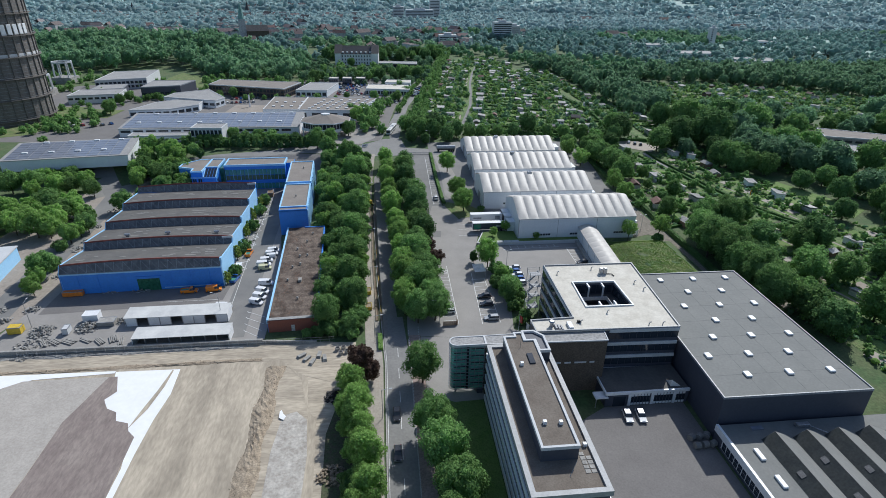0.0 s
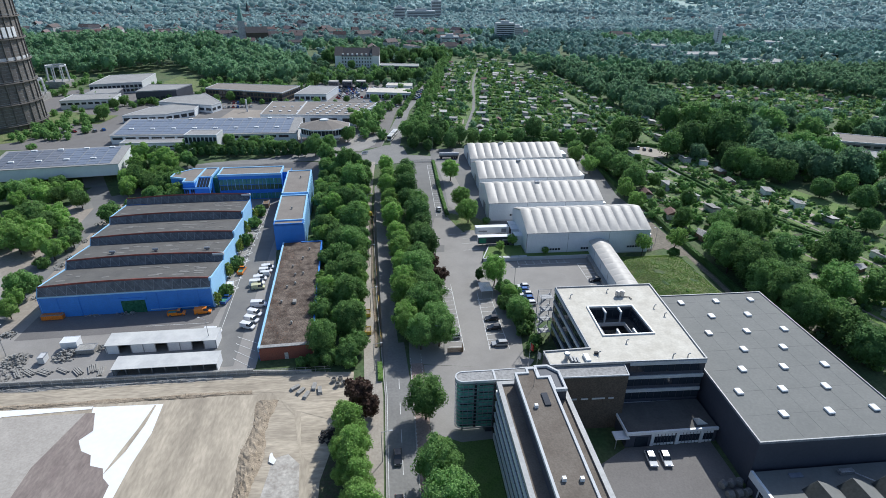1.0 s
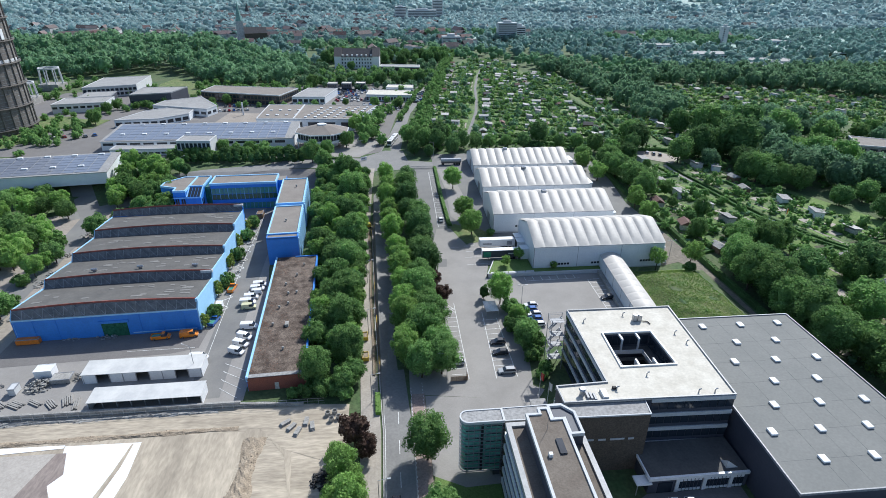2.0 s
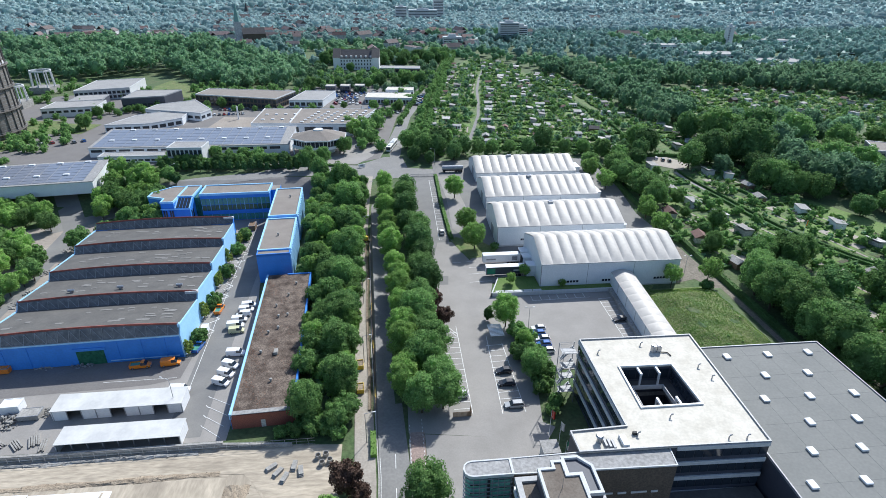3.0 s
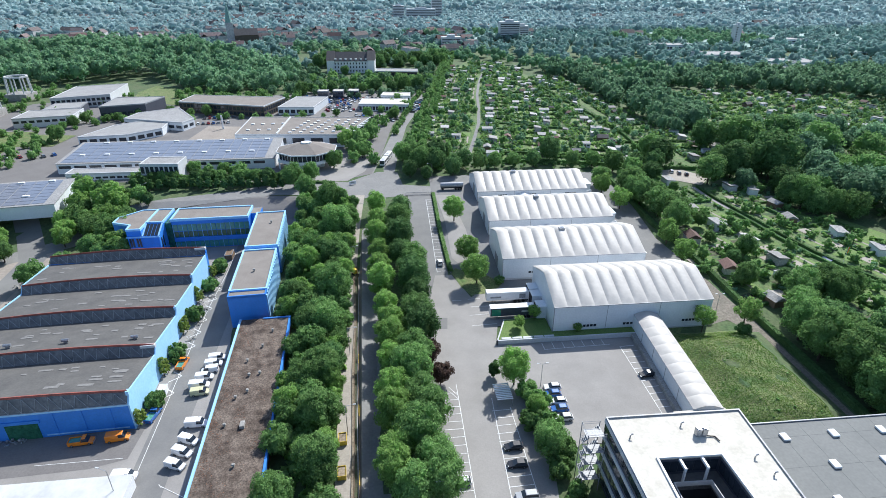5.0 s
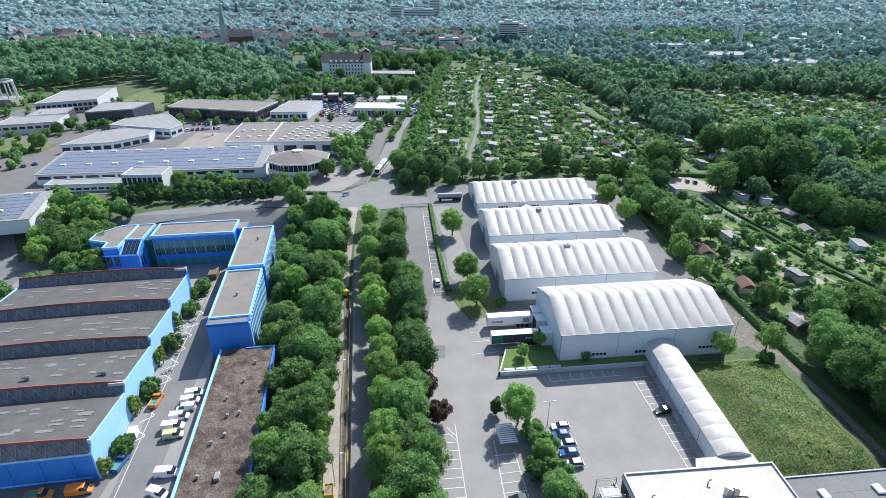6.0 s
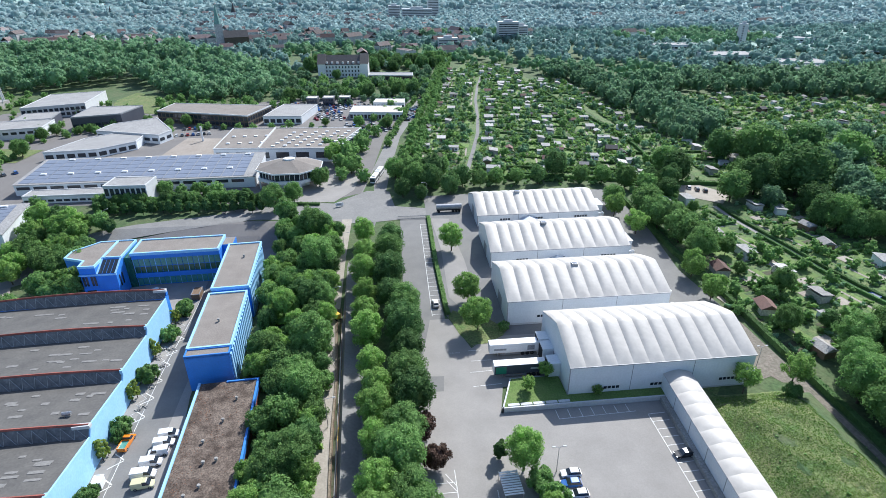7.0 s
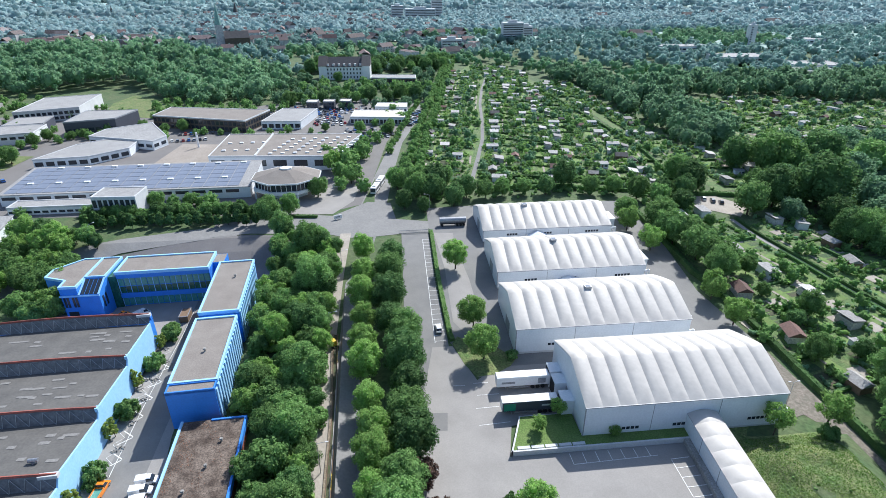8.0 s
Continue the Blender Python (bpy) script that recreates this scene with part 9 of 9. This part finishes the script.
trailer("white box trailer backed onto a loading dock", 34.6, 211.8, M["white"], ((1.2, 4.6, 2.0, 2.6, M["seam"]), (10.4, 12.4, 1.7, 3.2, M["seam"])))
trailer("dark-sided trailer with a green panel at a dock", 34.3, 203.4, M["dwall"], ((0.4, 3.2, 1.4, 3.5, PAINT["green"]), (9.5, 12.8, 2.3, 2.8, M["lconcrete"])))


def docks():
    e = thing("loading_docks", "three white loading dock shelters on the hall", "loading dock", (50.9, 0, 0))
    for y in (202.0, 208.2, 212.6):
        part("dock_box", boxes((-2.9, 0.1, y - 1.9, y + 1.9, 0.6, 5.6), bevel=0.06), M["panel"], e)
        part("dock_seal", boxes((-3.0, -2.85, y - 1.6, y + 1.6, 1.2, 5.2)), M["black"], e)


docks()


def tanker():
    e = thing("tank_trailer", "silver tank trailer parked by the fence", "trailer", (29.0, 303.4, lie(30, 303) + 0.12))
    bm = bmesh.new()
    tube(bm, (0, 0, 2.2), (10.5, 0, 2.2), 1.2, n=18)
    part("tank", bm, M["steel"], e)
    part("chassis", boxes((0.3, 10.2, -0.5, 0.5, 0.7, 1.1)), M["black"], e)
    for wx in (7.0, 8.3, 9.6, 1.0):
        for wy in (-1, 1):
            part("wheel", tube(bmesh.new(), (wx, wy - 0.15, 0.5), (wx, wy + 0.15, 0.5), 0.5, n=12), M["black"], e)


tanker()


def bus():
    e = thing("articulated_bus", "white articulated city bus on the street", "bus", (4.6, 349.5, lie(4, 349) + 0.12), -14)
    for y0, y1 in ((-9, -0.6), (0.4, 9)):
        part("bus_body", boxes((-1.27, 1.27, y0, y1, 0.35, 3.1), bevel=0.12), M["white"], e)
        part("window_band", boxes((-1.29, 1.29, y0 + 0.3, y1 - 0.3, 1.5, 2.6)), M["glass"], e)
        part("roof_unit", boxes((-0.8, 0.8, y0 + 2, y1 - 2, 3.1, 3.4), bevel=0.08), M["lconcrete"], e)
        for wy in (y0 + 2, y1 - 2):
            for wx in (-1.15, 1.15):
                part("wheel", tube(bmesh.new(), (wx - 0.15, wy, 0.5), (wx + 0.15, wy, 0.5), 0.5, n=12), M["black"], e)
    part("bellows", boxes((-1.15, 1.15, -0.7, 0.5, 0.5, 2.95)), M["black"], e)
    part("windscreen", boxes((-1.15, 1.15, -9.06, -8.95, 1.1, 2.8)), M["glass"], e)


bus()


# ---- street furniture ----
def lamp_post(h=8.5, arm=1.8, double=False):
    e = thing("street_lamp", "slim grey street lamp with a curved arm", "street lamp")
    part("pole", tube(bmesh.new(), (0, 0, 0), (0, 0, h), 0.10, 0.06, 8), M["steel"], e)
    for s in ((-1, 1) if double else (1,)):
        part("arm", tube(bmesh.new(), (0, 0, h - 0.05), (s * arm, 0, h + 0.35), 0.05, 0.04, 6), M["steel"], e)
        part("lamp_head", boxes((s * arm - 0.1, s * arm + 0.5 * s + 0.1, -0.14, 0.14, h + 0.28, h + 0.42), bevel=0.03) if s > 0 else boxes((-arm - 0.6, -arm + 0.1, -0.14, 0.14, h + 0.28, h + 0.42), bevel=0.03), M["lconcrete"], e)
    return e


LAMP, LAMP2 = lamp_post(), lamp_post(7.0, 0.9, True)
for x, y, t in ((-2.6, 100, 0), (-4.6, 131, 0), (-6.0, 160, 0), (-7.0, 190, 0), (-8.2, 236, 0), (-7.0, 270, 0), (14.5, 137.5, 180), (-50.6, 146.5, 160), (26.2, 316, 180), (-104, 146, 90), (-100, 300, 40)):
    put(LAMP, x, y, 1.0, t, "street lamps")
put(LAMP2, 41.9, 171.8, 1.0, 0, "", "double-headed lamp post in the car park"), put(LAMP2, 104, 199, 1.0, 0, "", "double-headed lamp post by the lane")


def bike_shelter():
    e = thing("bicycle_shelter", "small open shelter with a pale slatted roof", "shelter", (29.4, 165.0, 0.1), 2)
    for i in range(10):
        part("roof_slat", boxes((0, 3.9, 0.6 * i, 0.6 * i + 0.34, 2.5, 2.58)), M["white"], e)
    for x, y in ((0.1, 0.1), (3.8, 0.1), (0.1, 5.7), (3.8, 5.7)):
        part("post", boxes((x - 0.05, x + 0.05, y - 0.05, y + 0.05, 0, 2.5)), M["steel"], e)
    for x in (0.0, 1.9, 3.8):
        part("rafter", boxes((x, x + 0.1, 0, 6, 2.38, 2.5)), M["steel"], e)


bike_shelter()


def gatehouse():
    e = thing("gatehouse", "small grey gatehouse with windows by the entrance", "gatehouse", (34.6, 122.6, 0.1))
    part("wall", boxes((-1.6, 1.6, -1.6, 1.6, 0, 3.4)), M["lconcrete"], e)
    part("roof", boxes((-1.9, 1.9, -1.9, 1.9, 3.4, 3.7)), M["pgreyroof"], e)
    part("window", boxes((-1.3, 1.3, -1.66, -1.58, 1.0, 2.6)), M["glass"], e)
    part("side_window", boxes((1.58, 1.66, -1.3, 1.3, 1.0, 2.6)), M["glass"], e)


gatehouse()
for x, y, c in ((36.4, 129, "red"), (37.4, 125.2, "white"), (37.0, 119.8, "green")):
    e = thing("flagpole", "tall flagpole with a hanging flag", "flagpole", (x, y, 0))
    part("pole", tube(bmesh.new(), (0, 0, 0), (0, 0, 8), 0.07, 0.04, 8), M["white"], e)
    bm = bmesh.new()
    rows = [[bm.verts.new((0.06 + 0.18 * i, 0.10 * math.sin(1.4 * i), z - 0.14 * i)) for i in range(6)] for z in (7.8, 5.6)]
    for i in range(5):
        bm.faces.new((rows[1][i], rows[1][i + 1], rows[0][i + 1], rows[0][i]))
    part("flag", bm, PAINT[c], e)

low = thing("slatted_fence", "dark timber slatted fence round a bin store", "fence", (15.4, 137.0, 0.1))
for i in range(22):
    part("slat", boxes((0.2 * i, 0.2 * i + 0.16, -0.04, 0.04, 0, 1.5)), M["wood"], low)
for i in range(10):
    part("slat", boxes((4.36, 4.44, 0.2 * i, 0.2 * i + 0.16, 0, 1.5)), M["wood"], low)
gate = thing("sliding_gate", "low steel sliding gate across the service road", "gate", (12.8, 297.6, lie(18, 297)))
part("gate_rail", boxes((0, 12.4, -0.05, 0.05, 1.3, 1.45)), M["seam"], gate)
part("gate_rail", boxes((0, 12.4, -0.05, 0.05, 0.2, 0.35)), M["seam"], gate)
for i in range(31):
    part("gate_bar", boxes((0.4 * i, 0.4 * i + 0.06, -0.03, 0.03, 0.3, 1.35)), M["seam"], gate)
for x, y, w, t in ((-11.4, 314.2, 3.4, 20), (-14, 352, 5.0, 10)):
    e = thing("company_sign", "plain white roadside sign panel", "sign", (x, y, lie(x, y)), t)
    part("panel", boxes((-w / 2, w / 2, -0.12, 0.12, 0.4, 2.0), bevel=0.03), M["white"], e)
    for s in (-1, 1):
        part("foot", boxes((s * w * 0.35 - 0.08, s * w * 0.35 + 0.08, -0.1, 0.1, -0.1, 0.4)), M["steel"], e)
    part("sign_bar", boxes((-w * 0.3, w * 0.25, -0.135, -0.118, 1.0, 1.5)), M["seam"], e)
pylon = thing("pylon_sign", "tall slim white pylon sign", "sign", (-98.5, 428, BZ))
part("panel", boxes((-0.5, 0.5, -0.25, 0.25, 0, 9), bevel=0.06), M["white"], pylon)

# pipe trench along the footway, with yellow boards
trench = thing("pipe_trench", "open narrow pipe trench shored with boards", "trench")
for k in range(26):
    y0, y1 = 141 + 4 * k, 145.1 + 4 * k
    if y0 > 236:
        break
    (xa, z0), (xb, z1) = [(-3.5 - 1.8 * smooth(140, 195, y) - 1.8 * smooth(200, 240, y), lie(-5, y) + 0.1) for y in (y0, y1)]
    # ground is uncut: the dark soil strip stands in for the trench's shaded depth
    for nm, off, wd, hi, m in (("trench_floor", 0.1, 0.55, 0.06, "soil"), ("earth_berm", -0.72, 0.28, 0.35, "rubble"), ("board", -0.42, 0.05, 0.5, "wood"), ("board", 0.66, 0.06, 0.6, "yellow" if k % 5 == 1 else "wood")):
        bm = bmesh.new()
        lo = [bm.verts.new(p) for p in ((xa + off - wd, y0, z0), (xa + off + wd, y0, z0), (xb + off + wd, y1, z1), (xb + off - wd, y1, z1))]
        up = [bm.verts.new((v.co.x, v.co.y, v.co.z + hi)) for v in lo]
        bm.faces.new(lo[::-1]), bm.faces.new(up)
        for i in range(4):
            bm.faces.new((lo[i], lo[(i + 1) % 4], up[(i + 1) % 4], up[i]))
        part(nm, bm, M[m], trench)
for y in (148.5, 158.0):
    e = thing("skip_container", "yellow open rubble container on the footway", "container", (-6.6 if y < 150 else -7.0, y, 0.15), 4)
    part("tub", ring(bmesh.new(), [(-0.9, -1.4), (0.9, -1.4), (0.9, 1.4), (-0.9, 1.4)], 0.08, 0.1, 1.3), M["yellow"], e)
    part("load", boxes((-0.82, 0.82, -1.3, 1.3, 0.15, 1.05), bevel=0.1), M["rubble"], e)
e = thing("mini_excavator", "small yellow excavator beside the trench", "excavator", (-7.2, 232, lie(-7, 232) + 0.15), 30)
part("tracks", boxes((-0.9, -0.5, -1.2, 1.2, 0, 0.5), (0.5, 0.9, -1.2, 1.2, 0, 0.5), bevel=0.1), M["black"], e)
part("cab", boxes((-0.7, 0.6, -0.8, 0.8, 0.6, 2.2), bevel=0.1), M["yellow"], e)
part("boom", tube(tube(bmesh.new(), (0, 0.8, 1.2), (0, 2.4, 2.6), 0.14), (0, 2.4, 2.6), (0, 3.4, 0.8), 0.11), M["yellow"], e)
part("bucket", boxes((-0.3, 0.3, 3.2, 3.7, 0.4, 0.9), bevel=0.08), M["black"], e)


# ---- building site and yard clutter ----
def pile(name, label, x, y, r, h, seed, material, blocks, size, category="heap"):
    """A low heap of broken pieces."""
    rs = np.random.RandomState(seed)
    V, Q, k = [], [], 0
    for i in range(blocks):
        a, d = rs.uniform(0, 6.28), rs.uniform(0, 1) ** 0.6
        c = np.array([r * d * math.cos(a), r * d * math.sin(a), h * (1 - d) * rs.uniform(0.3, 1.0)])
        v, q = ball(rs, 1, 0.5)
        V.append(v * rs.uniform(0.4, 1.0, 3) * size + c), Q.append(q + k)
        k += len(v)
    e = mesh_np(name, np.concatenate(V), np.concatenate(Q), M[material])
    e.location = (x, y, lie(x, y) + 0.05)
    return tagged(e, label, category, kind="stuff")


pile("scrap_heap", "tangled heap of grey scrap metal", -100, 143.5, 3.6, 2.2, 1, "concrete", 130, 0.55)
pile("scrap_heap", "heap of grey concrete rubble", -88, 144.8, 3.4, 2.2, 2, "concrete", 130, 0.55)
pile("scrap_heap", "heap of stacked material in shade", -90, 168.0, 4.0, 1.4, 3, "concrete", 90, 0.5), pile("scrap_heap", "heap of stacked metal frames", -80.5, 167.6, 4.0, 1.2, 4, "steel", 90, 0.5)
pile("stone_heap", "row of loose stones along the wall", -98, 135.6, 6.0, 1.0, 5, "concrete", 160, 0.5), pile("scrap_heap", "heap of scrap before the shelter", -79.4, 147.6, 2.2, 1.2, 6, "concrete", 70, 0.4)


def bank(name, label, path, width, height, seed, material, stones, size):
    """A long low ridge of loose soil strewn with stones."""
    rs = np.random.RandomState(seed)
    V, Q, k, cols = [], [], 0, 9
    pts = []
    for (x0, y0), (x1, y1) in zip(path, path[1:]):
        n = max(2, int(math.hypot(x1 - x0, y1 - y0) / 0.9))
        pts += [(x0 + (x1 - x0) * i / n, y0 + (y1 - y0) * i / n, (y0 - y1), (x1 - x0)) for i in range(n)]
    for i, (x, y, nx, ny) in enumerate(pts):
        l = math.hypot(nx, ny)
        for j in range(cols):
            u = 2 * j / (cols - 1) - 1
            w = width * (0.5 + 0.12 * math.sin(0.31 * i + seed)) * u
            X, Y = x + nx / l * w + rs.uniform(-0.2, 0.2), y + ny / l * w + rs.uniform(-0.2, 0.2)
            z = height * (1 - abs(u) ** 1.6) * rs.uniform(0.55, 1.1) * (0.8 + 0.3 * math.sin(0.17 * i))
            V.append((X, Y, lie(X, Y) + 0.08 + z))
    V = [np.array(V)]
    Q = [np.array([(i * cols + j, (i + 1) * cols + j, (i + 1) * cols + j + 1, i * cols + j + 1) for i in range(len(pts) - 1) for j in range(cols - 1)])]
    k = len(V[0])
    for i in range(stones):
        c = V[0][rs.randint(0, len(pts) * cols)]
        v, q = ball(rs, 1, 0.5)
        V.append(v * rs.uniform(0.4, 1.0, 3) * size * rs.uniform(0.4, 1.2) + c), Q.append(q + k)
        k += len(v)
    return tagged(mesh_np(name, np.concatenate(V), np.concatenate(Q), M[material]), label, "heap", kind="stuff")


bank("spoil_bank", "rubble-strewn brown spoil bank beside the field", [(-31.2, 58), (-31.0, 90), (-30.6, 122.5)], 4.4, 0.8, 30, "rubble", 170, 0.24)
bank("spoil_bank", "low dirt ridge at the field edge", [(-130, 124.8), (-80, 124.6), (-50, 125.0), (-34, 125.2)], 1.6, 0.35, 31, "rubble", 90, 0.22)
bank("spoil_bank", "long rutted dirt ridge along the site road", [(-130, 131.0), (-70, 131.2), (-40, 131.4)], 1.3, 0.4, 32, "concrete", 120, 0.3)
pile("spoil_heap", "low dirt mound under the trees", -13.2, 84, 3.2, 1.0, 60, "rubble", 120, 0.5), pile("brush_heap", "dark heap of brushwood under the trees", -14.4, 108.5, 2.6, 1.8, 61, "black", 120, 0.45)
for i in range(9):
    y = 252 - 4.8 * i
    pile("stone_heap", "stored stones along the shed wall", -54.6 - 0.02 * (y - 172), y - 2, 1.3, 0.7, 70 + i, "concrete", 22, 0.4)
for i in range(10):
    pile("stone_heap", "stored blocks west of the shed", -112 - 0.6 * i + 3 * math.sin(4 * i), 178 + 7 * i, 2.6, 1.0, 90 + i, "concrete", 36, 0.55)
for i in range(4):
    pile("scrap_heap", "pallets and scrap beside the rear street", -124 + 5 * i, 150 + 6 * (i % 2), 2.4, 1.3, 110 + i, "concrete", 50, 0.55)
for x, y, s, m, lb in ((-107.0, 144.0, (3.6, 2.4, 2.2), "yellow", "yellow-topped waste container in the yard"), (-92.6, 142.6, (1.6, 2.6, 2.0), "lconcrete", "grey site trailer box in the yard"), (-88.2, 148.6, (4.2, 3.0, 2.6), "white", "white storage container in the yard"), (-83.2, 146.4, (4.6, 3.0, 1.4), "concrete", "grey open storage bin in the yard"), (-100.8, 164.4, (6.0, 2.4, 1.7), "orange", "orange open skip container by the shed"), (-52.4, 178.4, (1.8, 2.2, 2.0), "white", "white box container by the shed"), (-55.2, 257.0, (2.6, 5.0, 2.2), "wood", "loaded open skip by the blue building")):
    e = thing("waste_container", lb, "container", (x, y, lie(x, y) + 0.12), 3)
    sx, sy, sz = s
    part("tub", boxes((-sx / 2, sx / 2, -sy / 2, sy / 2, 0.1, sz), bevel=0.08), M[m], e)
    part("rim", ring(bmesh.new(), [(-sx / 2, -sy / 2), (sx / 2, -sy / 2), (sx / 2, sy / 2), (-sx / 2, sy / 2)], 0.12, sz - 0.15, sz + 0.06, 0.06), M["seam"] if m != "white" else M["white"], e)
    for k in (-1, 1):
        part("skid", boxes((k * sx * 0.3 - 0.1, k * sx * 0.3 + 0.1, -sy / 2, sy / 2, 0, 0.12)), M["black"], e)
for i in range(7):
    e = thing("timber_stack", "stack of pale beams in the yard", "stack", (-97 + 3.6 * i + 0.7 * math.sin(5 * i), 137.0 + 0.9 * math.sin(3 * i), 0.12), 38 + 26 * math.sin(7 * i))
    for j in range(3 + i % 3):
        part("beam", boxes((0.45 * j, 0.45 * j + 0.3, -1.8 + 0.3 * (j % 2), 1.8 + 0.4 * (j % 3), 0, 0.35 + 0.1 * (j % 2))), M["concrete"], e)
for i, (x, y) in enumerate(((-14.9, 127.6), (-13.3, 128.0), (-13.9, 125.6), (-12.3, 126.2))):
    e = thing("concrete_pipe", "short concrete manhole pipe ring", "pipe", (x, y, 0.08), group="stacked pipe rings")
    bm = bmesh.new()
    n = 18
    ring(bm, [(0.62 * math.cos(2 * math.pi * k / n), 0.62 * math.sin(2 * math.pi * k / n)) for k in range(n)], 0.12, 0, 1.0)
    part("pipe_ring", bm, M["concrete"], e)
for i in range(5):
    e = thing("slab_stack", "stack of broken concrete slabs", "stack", (-24.5 + 1.6 * i, 125.5 - 1.5 * (i % 3), 0.1), 40 + 15 * i)
    for j in range(3):
        part("slab", boxes((-1.4 + 0.2 * j, 1.2 + 0.1 * j, -0.5, 0.5, 0.22 * j, 0.22 * j + 0.18), bevel=0.03), M["concrete"], e)
for i in range(6):
    e = thing("round_bale", "pale cable drum stored by the hall wall", "drum", (66.2 + 1.9 * (i % 3), 84.5 + 2.2 * (i // 3), 0.1), 10 * i)
    part("drum", tube(bmesh.new(), (0, 0, 0.75), (1.3, 0, 0.75), 0.75, n=14), M["patch"], e)
# mesh fence along the site road
fence = thing("site_fence", "light mesh site fence on posts", "fence", (0, 0, 0))
for i in range(34):
    x = -100 + 2.5 * i
    part("post", boxes((x - 0.04, x + 0.04, 131.6, 131.7, 0, 1.9)), M["steel"], fence)
for z in (0.3, 1.1, 1.85):
    part("rail", boxes((-100, -16, 131.63, 131.67, z, z + 0.05)), M["steel"], fence)
# garden odds and ends
pool = thing("paddling_pool", "small blue garden pool", "pool", (163, 228, lie(163, 228) + 0.1))
part("pool_wall", ring(bmesh.new(), [(1.8 * math.cos(a * 0.3927), 1.8 * math.sin(a * 0.3927)) for a in range(16)], 0.1, 0, 0.8), PAINT["blue"], pool)
part("pool_water", prism(bmesh.new(), [(1.7 * math.cos(a * 0.3927), 1.7 * math.sin(a * 0.3927)) for a in range(16)], 0, 0.6), M["solar"], pool)
flag = thing("garden_flag", "striped flag on a garden pole", "flagpole", (168, 226, lie(168, 226)))
part("pole", tube(bmesh.new(), (0, 0, 0), (0, 0, 6.5), 0.06), M["white"], flag)
part("flag", boxes((0.05, 0.6, -0.03, 0.03, 4.0, 6.4)), PAINT["orange"], flag)
sheet("garden_meadow", [(176, 232), (205, 205), (218, 214), (196, 262), (180, 268)], "lawn", 0.15, "bright sunlit grass beside the gardens", "lawn", 12)

# hatched marks and stored scrap along the shed's east side
for i in range(9):
    y = 176 + 6.6 * i
    x = -50.9 - 0.03 * (y - 172)
    sheet("ground_mark", [(x - 1.6, y), (x + 1.0, y + 2.0), (x + 1.0, y + 2.3), (x - 1.6, y + 0.3)], "mark", 0.135, "white hatched mark on the yard asphalt", "road mark")
    sheet("ground_mark", [(x - 1.6, y + 4.2), (x + 1.0, y + 2.3), (x + 1.0, y + 2.6), (x - 1.6, y + 4.5)], "mark", 0.138, "white hatched mark on the yard asphalt", "road mark")
for i in range(6):
    pile("scrap_heap", "stones and scrap along the shed wall", -52.2 - 0.03 * (10 * i), 193 + 8.2 * i, 1.3, 0.8, 130 + i, "concrete", 22, 0.4)
